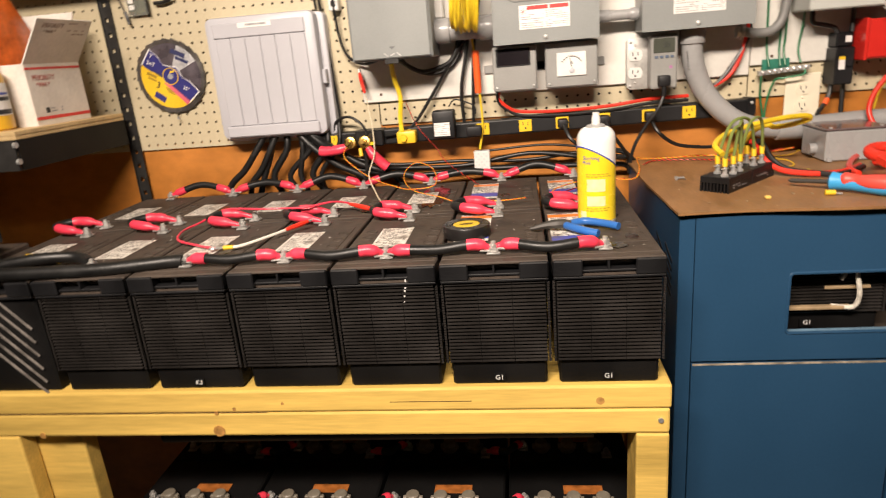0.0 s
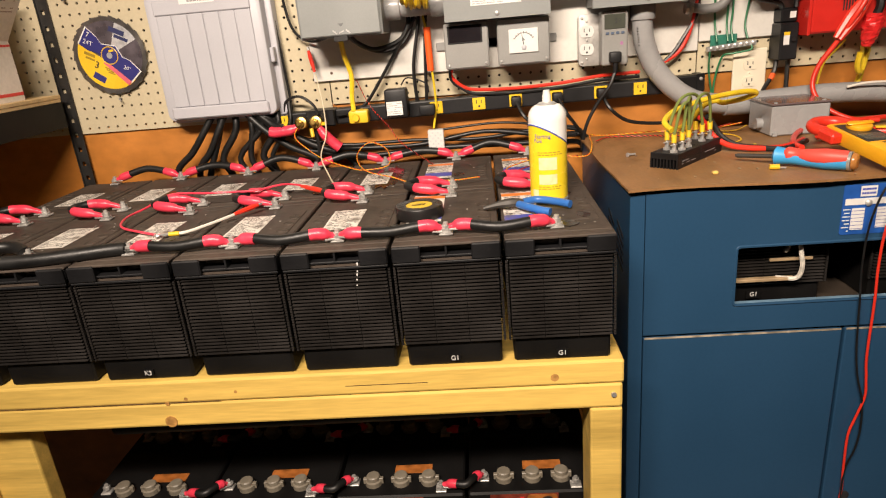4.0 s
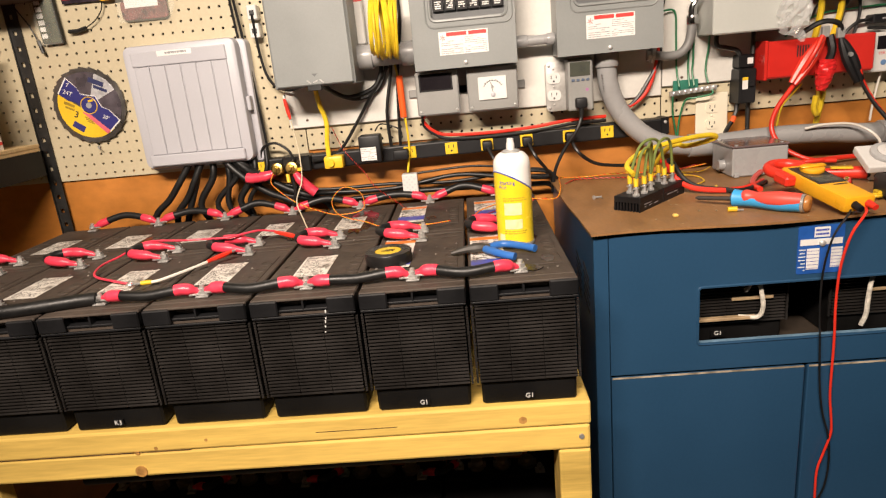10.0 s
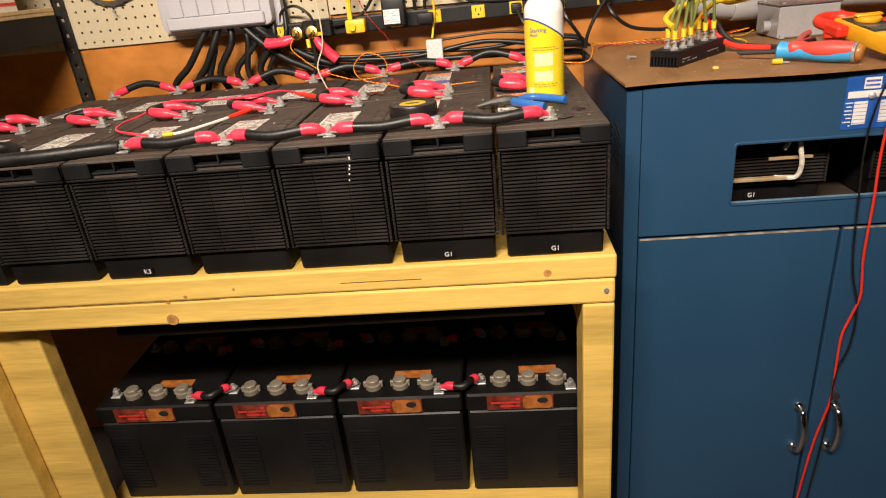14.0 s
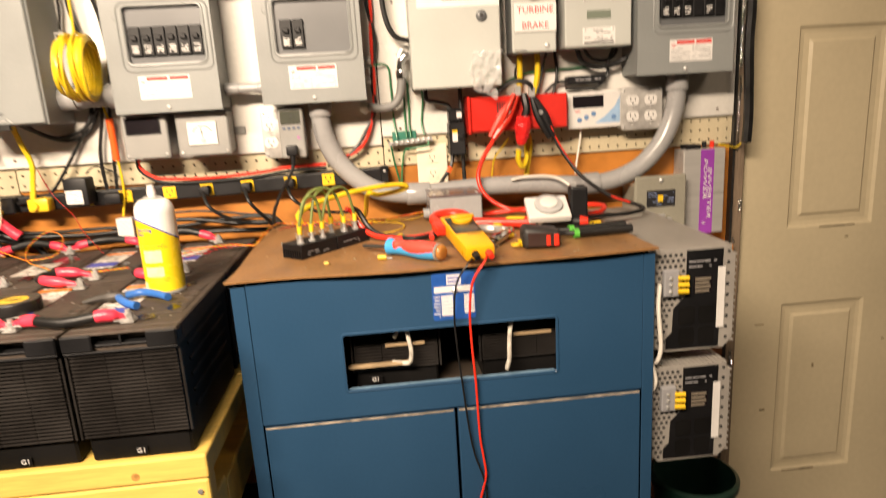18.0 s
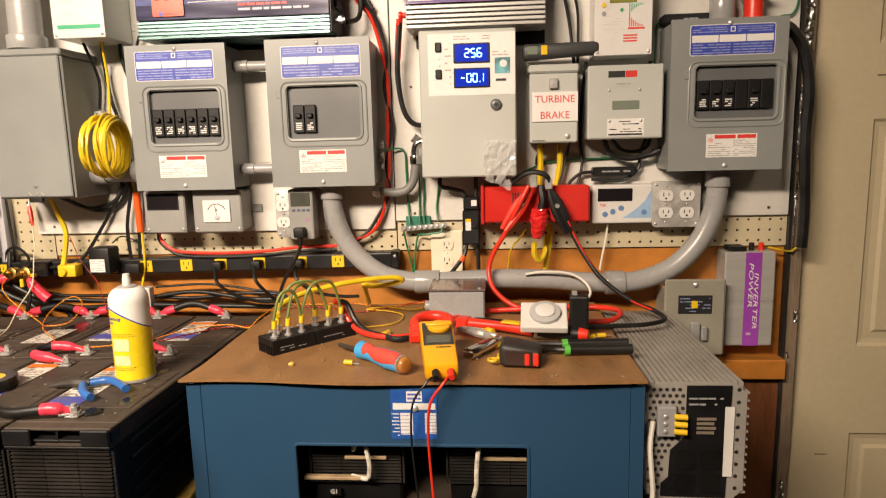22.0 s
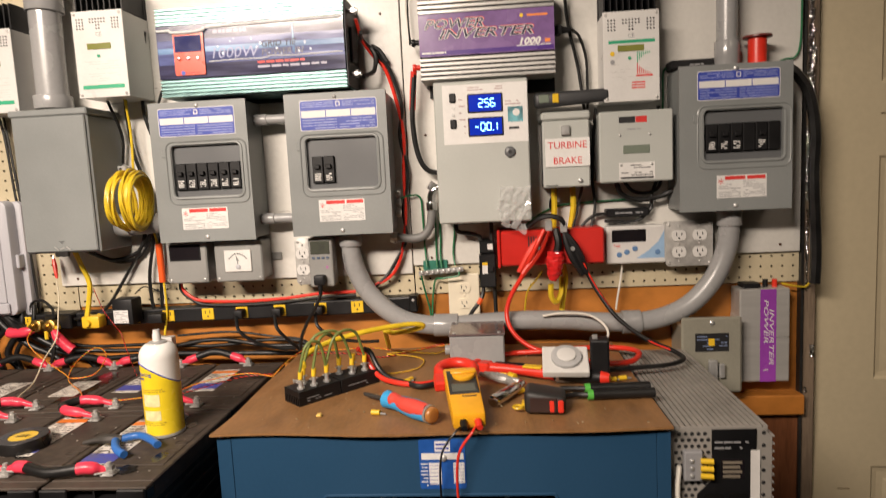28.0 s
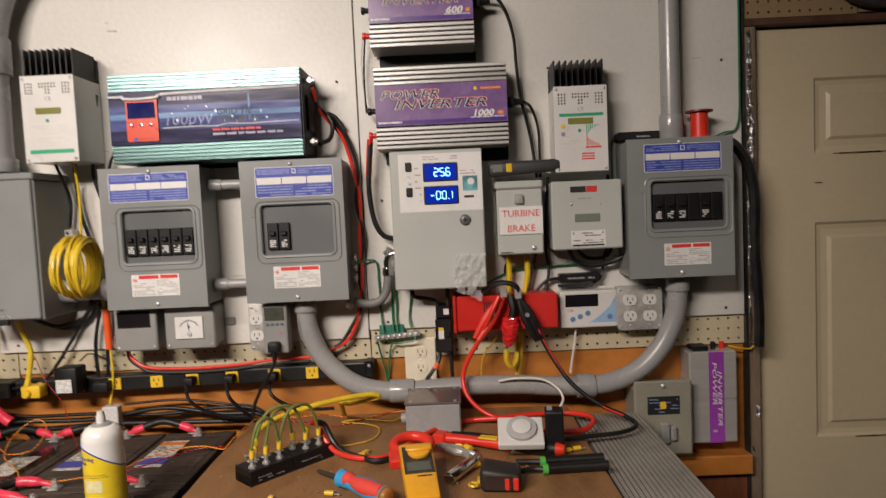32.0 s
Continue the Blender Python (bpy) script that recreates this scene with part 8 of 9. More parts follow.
def jumper_clamp(tip, tail, body, name, label):
    tip, tail = Vector(tip), Vector(tail)
    ob = thing(name, tip, label, "clamp", "jumper clamps")
    d = tail - tip
    side = d.cross(Vector((0, -1, 0))).normalized()
    for s in (-1, 1):
        pts = [Vector(), d * 0.2 + side * 0.004 * s, d * 0.45 + side * 0.007 * s, d * 0.75 + side * 0.006 * s, d + side * 0.004 * s]
        part("arm", tube(pts, 0.008, 8, 3, radii=((0, 0.004), (0.25, 0.008), (0.6, 0.0105), (1, 0.007))), body, ob, "", True)
    part("pivot", rod(d * 0.4 + Vector((0, -0.014, 0)), d * 0.4 + Vector((0, 0.014, 0)), 0.005, 10), M_STEEL, ob)
    part("jaw", box(-0.008, 0.008, -0.006, 0.006, -0.004, 0.020, 0.002), M_STEEL, ob)


jumper_clamp((0.618, -0.112, 1.425), (0.550, -0.118, 1.325), M_REDP, "jumper_clamp", "red jumper clamp gripping the charger lead")
jumper_clamp((0.652, -0.112, 1.420), (0.697, -0.122, 1.318), M_BLACK, "jumper_clamp", "black jumper clamp gripping the charger lead")
cable([(0.570, -0.09, 1.43), (0.600, -0.11, 1.452), (0.625, -0.115, 1.455), (0.648, -0.115, 1.445), (0.655, -0.11, 1.42)], 0.0060, BLK, "black lead between the two clamps", "clamp_lead")
cable([(0.635, -0.10, 1.425), (0.640, -0.105, 1.39), (0.632, -0.10, 1.36), (0.628, -0.095, 1.345)], 0.0090, BLK, "black cable end between the clamps", "clamp_lead")
random.seed(5)
bm = tube([(0.633, -0.100, 1.372), (0.632, -0.100, 1.354), (0.630, -0.098, 1.336), (0.628, -0.096, 1.316), (0.626, -0.094, 1.302)], 0.015, 12, 5, radii=((0, 0.018), (0.3, 0.021), (0.7, 0.016), (1, 0.008)))
for v in bm.verts:
    v.co += Vector((random.uniform(-1, 1), random.uniform(-1, 1), 0)) * 0.0018
tagged(part("red_tape", bm, mat("red_tape", (0.60, 0.02, 0.02), 0.22, var=0.15, scale=50, bump=0.3)), "red electrical tape wrapped round a cable end", "tape")

# screwdriver
ob = thing("screwdriver", (0.232, -0.424, T), "screwdriver with a blue and red cushioned handle", "screwdriver", rz=-42.5)
blade = rod((0.0, 0, 0.012), (0.075, 0, 0.0165), 0.0042, 10, 0.0042)
rod((-0.004, 0, 0.012), (0.006, 0, 0.012), 0.0025, 6, bm=blade)
part("shaft", blade, mat("dark_tool_steel", (0.05, 0.045, 0.04), 0.55, 0.2), ob, "", True)
part("handle", tube([(0.064, 0, 0.0175), (0.078, 0, 0.0175), (0.110, 0, 0.0175), (0.148, 0, 0.0175), (0.184, 0, 0.0175)], 0.012, 16, 5, radii=((0, 0.010), (0.10, 0.0168), (0.42, 0.0135), (0.75, 0.0176), (1, 0.0155))), mat("sky_blue_rubber", (0.05, 0.33, 0.66), 0.45, var=0.06), ob, "sky blue grip", True)
part("grip", tube([(0.080, -0.004, 0.0225), (0.100, -0.002, 0.0225), (0.130, -0.006, 0.0225), (0.183, -0.003, 0.0228)], 0.011, 14, 5, radii=((0, 0.006), (0.15, 0.0135), (0.45, 0.0102), (0.8, 0.0146), (1, 0.0125))), mat("coral_red_rubber", (0.68, 0.07, 0.05), 0.45, var=0.06), ob, "red grip", True)
part("end_ring", rod((0.183, 0, 0.0175), (0.188, 0, 0.0175), 0.0162, 18), M_STEEL, ob, "", True)
part("end_cap", rod((0.188, 0, 0.0175), (0.197, 0, 0.0175), 0.0155, 18, 0.0125, bevel=0.003), mat("amber_plastic", (0.38, 0.16, 0.04), 0.25, var=0.1), ob, "", True)


# clamp meter
ob = thing("clamp_meter", (0.424, -0.488, T + 0.020), "yellow clamp meter with red jaws and test leads", "clamp meter", rz=8, rx=9)
M_METER = mat("orange_yellow_plastic", (0.78, 0.38, 0.012), 0.35, var=0.06, scale=14)
bm = box(-0.032, 0.032, -0.105, 0.070, 0.002, 0.030, 0.006, 2)
for v in bm.verts:
    if v.co.y < -0.02:
        v.co.x *= 0.86
part("body", bm, M_METER, ob, "yellow plastic body", True)
part("face", box(-0.026, 0.026, -0.035, 0.055, 0.0295, 0.0310, 0.001), mat("dark_face", (0.03, 0.03, 0.028), 0.4), ob)
part("display", box(-0.021, 0.021, -0.028, 0.000, 0.0309, 0.0318, 0.0005), mat("dim_lcd", (0.09, 0.095, 0.075), 0.2), ob, "grey display")
sel = rod((0.004, 0.030, 0.0305), (0.004, 0.030, 0.0385), 0.021, 20, bevel=0.002)
box(-0.020, 0.028, 0.024, 0.036, 0.0380, 0.0425, 0.002, bm=sel)
part("selector", sel, M_METER, ob, "", True)
part("label_print", rows_of_bars(-0.02, 0.02, 0, 0.01, 1, 0, 2), M_INK, ob).matrix_basis = pose(0, -0.048, 0.0302, -90)
jaw = [(0.034 * math.cos(radians(a)) - 0.004, 0.086 + 0.034 * math.sin(radians(a)), 0.016) for a in range(-60, 241, 20)]
part("jaw", tube(jaw, 0.0105, 10, 2), M_REDP, ob, "red clamp jaw", True)
part("trigger", box(-0.050, -0.028, 0.020, 0.062, 0.006, 0.026, 0.004), M_REDP, ob, "red trigger")
for x, m in ((-0.010, M_BLACK), (0.014, M_REDP)):
    bm = rod((x, -0.098, 0.017), (x * 1.05, -0.122, 0.015), 0.0072, 12, 0.0052)
    part("probe_plug", bm, m, ob, "", True)
cable([(0.450, -0.590, 1.150), (0.442, -0.604, 1.143), (0.420, -0.608, 1.11), (0.414, -0.596, 1.05), (0.416, -0.588, 0.98), (0.420, -0.586, 0.909), (0.423, -0.583, 0.802), (0.428, -0.583, 0.755), (0.431, -0.583, 0.715), (0.420, -0.583, 0.67), (0.411, -0.583, 0.63), (0.412, -0.583, 0.557), (0.413, -0.584, 0.484), (0.395, -0.586, 0.385), (0.384, -0.588, 0.28), (0.375, -0.59, 0.15), (0.36, -0.62, 0.02), (0.33, -0.68, 0.006)],
      0.0023, M_REDP, "red test lead hanging down the cabinet front", "test_lead", "test leads", 8, "cable")
cable([(0.426, -0.590, 1.150), (0.414, -0.604, 1.143), (0.392, -0.607, 1.11), (0.386, -0.596, 1.05), (0.389, -0.588, 0.98), (0.395, -0.586, 0.911), (0.403, -0.583, 0.82), (0.412, -0.583, 0.76), (0.427, -0.583, 0.707), (0.432, -0.583, 0.65), (0.428, -0.583, 0.60), (0.414, -0.584, 0.55), (0.413, -0.586, 0.46), (0.408, -0.588, 0.35), (0.40, -0.588, 0.2), (0.38, -0.62, 0.02), (0.35, -0.70, 0.006)],
      0.0018, M_CABLE, "black test lead hanging down the cabinet front", "test_lead", "test leads", 8, "cable")

# grey project box
ob = thing("project_box", (0.4435, -0.152, T), "light grey plastic box with a dark lid on the hardboard", "box")
part("body", box(-0.061, 0.061, -0.060, 0.060, 0, 0.0645, 0.003), M_PVC, ob)
part("lid", box(-0.063, 0.063, -0.062, 0.062, 0.065, 0.070, 0.002), mat("dark_brown_lid", (0.13, 0.095, 0.095), 0.2, var=0.1), ob)
for x in (-0.05, 0.05):
    for y in (-0.05, 0.05):
        part("lid_screw", rod((x, y, 0.070), (x, y, 0.0715), 0.004, 10), M_STEEL, ob)
part("gland", rod((-0.059, -0.01, 0.022), (-0.075, -0.01, 0.022), 0.012, 12), M_PVC, ob, "", True)
part("foot", box(-0.058, -0.048, -0.066, -0.058, 0, 0.008, 0.001), M_PVC, ob)

# white plug-in timer leaning on its plug
ob = thing("plug_timer", (0.619, -0.390, T + 0.032), "white plug-in timer with a round grey dial", "timer", rx=-62, rz=-4)
part("body", box(-0.045, 0.045, -0.004, 0.012, 0, 0.072, 0.003, 2), M_WHITEP, ob)
part("plug_block", box(-0.02, 0.02, 0.012, 0.0525, 0.024, 0.058, 0.003), M_WHITEP, ob)
dial = rod((0.002, -0.004, 0.038), (0.002, -0.012, 0.038), 0.030, 28, bevel=0.002)
part("dial", dial, mat("pale_grey_plastic_dial", (0.42, 0.42, 0.42), 0.4), ob, "", True)
part("dial_cap", rod((0.002, -0.012, 0.038), (0.002, -0.0155, 0.038), 0.019, 24, bevel=0.002), M_WHITEP, ob, "", True)
ob = thing("black_adapter", (0.689, -0.352, T), "black plug adapter standing beside the timer", "adapter", rz=-6)
part("body", box(-0.018, 0.018, -0.018, 0.020, 0, 0.090, 0.004, 2), M_BLACK, ob)
part("pins", box(-0.014, -0.004, -0.006, -0.003, 0.090, 0.098), M_STEEL, ob)

# crimping tool
ob = thing("crimping_tool", (0.463, -0.279, T), "long crimping tool with red arms and a black grip", "crimping tool", rz=-22)
part("arm", tube([(0, 0, 0.014), (0.05, 0, 0.015), (0.10, 0, 0.015), (0.15, 0, 0.015)], 0.012, 10, 4, radii=((0, 0.012), (0.5, 0.0095), (1, 0.014))), M_REDP, ob, "red arm", True)
part("grip", tube([(0.145, 0, 0.015), (0.18, 0, 0.016), (0.22, 0, 0.016), (0.247, 0, 0.016)], 0.015, 12, 4, radii=((0, 0.012), (0.4, 0.0155), (1, 0.0125))), M_BLACK, ob, "black rubber grip", True)
part("grip_end", tube([(0.243, 0, 0.016), (0.252, 0, 0.016), (0.26, 0, 0.016)], 0.013, 12, 3, radii=((0, 0.0135), (1, 0.009))), M_REDP, ob, "red grip end", True)
part("head", box(-0.018, 0.012, -0.016, 0.016, 0.002, 0.026, 0.004), M_REDP, ob)
part("second_arm", tube([(0.01, 0.030, 0.010), (0.06, 0.036, 0.010), (0.12, 0.030, 0.010)], 0.009, 10, 4), M_BLACK, ob, "", True)
part("yellow_band", box(0.085, 0.125, -0.012, 0.006, 0.024, 0.028, 0.001), M_YEL, ob)

# pliers and socket
ob = thing("pliers", (0.463, -0.317, T), "worn steel pliers lying among the tools", "pliers", rz=-44)
bm = tube([(-0.01, 0.006, 0.010), (0.03, 0.006, 0.012), (0.06, 0.0, 0.011), (0.085, -0.006, 0.010)], 0.006, 8, 4, radii=((0, 0.004), (0.5, 0.0095), (1, 0.006)))
part("lower_jaw", bm, M_LEAD, ob, "", True)
part("upper_jaw", tube([(-0.01, -0.006, 0.012), (0.03, -0.006, 0.013), (0.06, 0.0, 0.012), (0.085, 0.008, 0.011)], 0.006, 8, 4, radii=((0, 0.004), (0.5, 0.0095), (1, 0.006))), M_LEAD, ob, "", True)
part("yellow_grip", rod((0.045, 0.022, 0.012), (0.062, 0.020, 0.012), 0.008, 10, bevel=0.001), M_YEL, ob, "", True)
ob = thing("deep_socket", (0.477, -0.478, T), "chromed deep socket lying on the hardboard", "socket", rz=58)
part("barrel", rod((0, 0, 0.0115), (0.085, 0, 0.0115), 0.0112, 20, bevel=0.001), M_CHROME, ob, "", True)
part("drive_end", rod((0.085, 0, 0.0115), (0.110, 0, 0.0125), 0.0085, 20, bevel=0.001), M_CHROME, ob, "", True)

# tape measure
ob = thing("tape_measure", (0.570, -0.492, T), "black tape measure with red side grips", "tape measure", rz=-6)
bm = box(-0.036, 0.036, -0.030, 0.030, 0, 0.042, 0.010, 3)
for v in bm.verts:
    if v.co.z > 0.02 and v.co.x > 0.01:
        v.co.z -= 0.008
part("case", bm, mat("black_rubber_case", (0.02, 0.018, 0.017), 0.55, var=0.2), ob, "black rubber case", True)
part("side_plate", box(-0.026, 0.020, -0.0315, -0.0295, 0.006, 0.032, 0.001), mat("brown_black_plastic", (0.035, 0.018, 0.015), 0.4), ob)
for x in (0.012, 0.027):
    part("red_grip", box(x - 0.005, x + 0.005, -0.0325, -0.029, 0.006, 0.028, 0.002), M_REDP, ob, "red grip")
part("hook", box(-0.042, -0.034, -0.010, 0.010, 0.002, 0.014, 0.001), M_YEL, ob)
part("ring", tube([(-0.048 + 0.008 * math.cos(a), -0.012 + 0.008 * math.sin(a), 0.008) for a in [2 * math.pi * q / 10 for q in range(11)]], 0.0025, 6, 2), M_YEL, ob, "", True)

# heat-shrink tubes
for k, (y, z) in enumerate(((-0.445, 0.0095), (-0.410, 0.0095))):
    ob = thing("shrink_tube", (0.710, y, T), "black heat-shrink tube with a green end", "tube", "heat-shrink tubes", rz=3)
    part("tube", rod((-0.050, 0, z), (0.062, 0, z), 0.0092, 14), M_CABLE, ob, "", True)
    part("green_end", rod((-0.060, 0, z), (-0.050, 0, z), 0.0095, 14), mat("bright_green_tape", (0.10, 0.45, 0.06), 0.4), ob, "", True)
    part("wires", tube([(-0.058, 0, z), (-0.08, 0.004, z), (-0.105, -0.004 + 0.01 * k, z)], 0.005, 8, 4), M_CABLE, ob, "", True)

# crimp ferrules, a screw and a chip of wood
for x, y, a in ((0.267, -0.5035, -10), (0.298, -0.331, 35), (0.305, -0.320, 60), (0.714, -0.350, 15), (0.735, -0.342, 15), (0.530, -0.405, 40), (0.500, -0.300, -20)):
    ob = thing("ferrule", (x, y, T), "yellow insulated crimp ferrule", "ferrule", "loose ferrules", rz=a)
    part("sleeve", rod((-0.009, 0, 0.0050), (0.007, 0, 0.0050), 0.0048, 10), M_YEL, ob, "", True)
    part("pin", rod((0.007, 0, 0.0035), (0.018, 0, 0.003), 0.0016, 6), M_STEEL, ob)
tagged(part("wood_chip", box(0.158, 0.168, -0.512, -0.502, T, T + 0.006, 0.002), M_PINE), "small pale wood chip on the hardboard", "chip")
ob = thing("loose_screw", (0.055, -0.31, T), "small loose screw on the hardboard", "screw")
bm = rod((0, 0, 0.004), (0.016, 0.006, 0.003), 0.0022, 8)
rod((-0.002, -0.001, 0.004), (0, 0, 0.004), 0.0045, 10, bm=bm)
part("screw", bm, M_STEEL, ob)


# wire clippings and crumbs scattered on the hardboard
random.seed(31)
bm = bmesh.new()
for _ in range(70):
    q, u, v = random.uniform(0.0008, 0.0024), random.uniform(0.03, 0.74), random.uniform(-0.575, -0.12)
    joined(bm, box(-q, q, -q * 0.6, q * 0.6, 0, q * 0.7), pose(u, v, T + 0.0012, 0, 0, random.uniform(0, 180)))
tagged(part("crumbs", bm, mat("pale_crumbs", (0.36, 0.27, 0.16), 0.6, var=0.5, scale=200)), "pale crumbs and clippings on the hardboard", "crumbs", kind="stuff")
bm = bmesh.new()
for _ in range(120):
    q, u, v = random.uniform(0.0006, 0.0018), random.uniform(-1.2, -0.07), random.uniform(-0.69, -0.08)
    joined(bm, box(-q, q, -q * 0.7, q * 0.7, 0, q * 0.6), pose(u, v, TOP_Z + 0.0004, 0, 0, random.uniform(0, 180)))
tagged(part("crumbs", bm, mat("pale_dust_specks", (0.30, 0.27, 0.24), 0.7, var=0.5, scale=200)), "pale dust specks on the battery lids", "dust", kind="stuff")


# ---- things on the battery lids ----
def spray_can():
    x, y, z0 = -0.129, -0.503, BAT_Z + 0.2193
    ob = thing("spray_can", (x, y, z0), "yellow and white spray can standing on a battery", "spray can")
    r = 0.0335
    part("base_rim", lathe([(r - 0.003, 0), (r + 0.0008, 0.001), (r + 0.0008, 0.005), (r - 0.001, 0.006)], 32), M_STEEL, ob, "", True)
    n, hh = 48, 26
    yel, whi = bmesh.new(), bmesh.new()
    for bm, keep in ((yel, True), (whi, False)):
        for k in range(n):
            a0, a1 = 2 * math.pi * k / n, 2 * math.pi * (k + 1) / n
            def edge(a):
                return 0.116 + 0.022 * math.sin(a + radians(240))
            def at(a, z):
                return bm.verts.new((r * math.cos(a), r * math.sin(a), z))
            lo0, lo1 = (0.006, 0.006) if keep else (edge(a0), edge(a1))
            hi0, hi1 = (edge(a0), edge(a1)) if keep else (0.146, 0.146)
            for j in range(6):
                f0, f1 = j / 6, (j + 1) / 6
                bm.faces.new((at(a0, lo0 + f0 * (hi0 - lo0)), at(a1, lo1 + f0 * (hi1 - lo1)), at(a1, lo1 + f1 * (hi1 - lo1)), at(a0, lo0 + f1 * (hi0 - lo0))))
        bmesh.ops.remove_doubles(bm, verts=bm.verts[:], dist=1e-5)
    part("yellow_wrap", yel, mat("yellow_can_print", (0.80, 0.60, 0.02), 0.28, var=0.06, scale=10, coat=0.3), ob, "glossy yellow printed wrap", True)
    part("white_wrap", whi, mat("white_can_print", (0.78, 0.77, 0.74), 0.28, var=0.03, scale=10, coat=0.3), ob, "glossy white printed wrap", True)
    rim = [(r * 1.004 * math.cos(2 * math.pi * k / n), r * 1.004 * math.sin(2 * math.pi * k / n), 0.116 + 0.022 * math.sin(2 * math.pi * k / n + radians(240))) for k in range(n + 1)]
    part("blue_line", tube(rim, 0.0012, 5, 1), M_INKB, ob)
    part("shoulder", lathe([(r, 0.146), (r * 0.99, 0.151), (r * 0.93, 0.158), (r * 0.80, 0.1645), (r * 0.66, 0.168), (r * 0.60, 0.169)], 32), mat("white_can_print", (0.78, 0.77, 0.74)), ob, "white domed shoulder", True)
    part("collar", lathe([(0.0165, 0.167), (0.0165, 0.171), (0.0135, 0.173), (0.0095, 0.174)], 24), M_STEEL, ob, "", True)
    part("nozzle", lathe([(0.0075, 0.173), (0.0075, 0.184), (0.0062, 0.188), (0.0058, 0.1935)], 18), M_WHITEP, ob, "white nozzle", True)

    def wrapped(text, size, material, ang, z, name="lettering"):
        o = words(text, size, material, ob, (0, 0, 0), name, wide=0.95)
        for v in o.data.vertices:
            a = radians(ang) + v.co.x / r
            v.co = Vector(((r + 0.0006 - v.co.y * 0.5) * math.cos(a), (r + 0.0006 - v.co.y * 0.5) * math.sin(a), z + v.co.z))
    wrapped("Starting", 0.0098, M_INKB, -112, 0.119)
    wrapped("Fluid", 0.0080, M_INKB, -126, 0.111)
    for k, (z0b, z1b, a0, a1, m) in enumerate(((0.060, 0.082, -125, -70, "pale"), (0.034, 0.052, -125, -70, "pale"), (0.010, 0.024, -150, -128, "pale"))):
        bm = bmesh.new()
        pts = [radians(a0 + (a1 - a0) * q / 8) for q in range(9)]
        for p, q in zip(pts, pts[1:]):
            bm.faces.new([bm.verts.new(((r + 0.0004) * math.cos(t), (r + 0.0004) * math.sin(t), z)) for t, z in ((p, z0b), (q, z0b), (q, z1b), (p, z1b))])
        part("text_block", bm, mat("pale_yellow_print", (0.74, 0.68, 0.36), 0.35, var=0.12, scale=90), ob)
    for z in (0.090, 0.086, 0.029, 0.025):
        bm = bmesh.new()
        rng = random.Random(int(z * 1000))
        a = -128
        while a < -60:
            b = a + rng.uniform(5, 14)
            pts = [radians(a), radians((a + b) / 2), radians(b)]
            for p, q in zip(pts, pts[1:]):
                bm.faces.new([bm.verts.new(((r + 0.0005) * math.cos(t), (r + 0.0005) * math.sin(t), zz)) for t, zz in ((p, z), (q, z), (q, z + 0.0016), (p, z + 0.0016))])
            a = b + 3
        part("small_print", bm, mat("ochre_print", (0.38, 0.26, 0.03), 0.4), ob)


spray_can()
ob = thing("electrical_tape", (-0.362, -0.562, BAT_Z + 0.2197), "roll of black electrical tape with a yellow core label", "tape")
part("roll", lathe([(0.041, 0), (0.042, 0.002), (0.042, 0.019), (0.041, 0.021), (0.024, 0.021), (0.024, 0.019)], 36), mat("black_tape", (0.012, 0.011, 0.011), 0.3, var=0.15), ob, "", True)
part("core_label", lathe([(0.0235, 0.0195), (0.0235, 0.0203), (0.004, 0.0203)], 24), M_YEL, ob, "yellow core label")
part("core_print", rows_of_bars(-0.012, 0.012, -0.006, 0.006, 3, 0, 3), M_INK, ob).matrix_basis = pose(0, 0, 0.0208, -90)

ob = thing("wire_cutters", (-0.200, -0.560, BAT_Z + 0.2197), "wire cutters with blue handles lying on a battery", "wire cutters")
M_CUT = mat("royal_blue_grip", (0.03, 0.13, 0.42), 0.4, var=0.08)
part("handle", tube([(0.018, 0.004, 0.010), (0.045, 0.014, 0.011), (0.075, -0.002, 0.010), (0.098, -0.022, 0.009)], 0.0068, 10, 5), M_CUT, ob, "blue grip", True)
part("handle", tube([(0.012, -0.006, 0.010), (0.028, -0.032, 0.011), (0.045, -0.050, 0.010), (0.060, -0.060, 0.009)], 0.0068, 10, 5), M_CUT, ob, "blue grip", True)
bm = tube([(0.020, 0.002, 0.011), (0.0, 0.0, 0.012), (-0.025, 0.0, 0.010), (-0.05, -0.003, 0.006)], 0.006, 8, 4, radii=((0, 0.006), (0.4, 0.009), (1, 0.003)))
part("jaws", bm, mat("dark_tool_steel", (0.06, 0.055, 0.05), 0.4, 0.5), ob, "dark steel jaws", True)

ob = thing("knife_handle", (-1.150, -0.640, BAT_Z + 0.2197), "black and yellow tool handle lying on a battery", "tool", rz=6)
part("grip", tube([(-0.03, 0, 0.011), (0.0, 0, 0.012), (0.03, 0, 0.012), (0.045, 0, 0.011)], 0.011, 12, 4, radii=((0, 0.008), (0.4, 0.012), (1, 0.010))), M_BLACK, ob, "", True)
part("yellow_end", rod((0.045, 0, 0.011), (0.050, 0, 0.011), 0.0085, 14), M_YEL, ob, "", True)
part("yellow_line", box(-0.01, 0.04, -0.003, 0.003, 0.0225, 0.0245, 0.0008), M_YEL, ob)
part("collar", rod((-0.045, 0, 0.010), (-0.03, 0, 0.010), 0.009, 10), M_BRASS, ob, "", True)


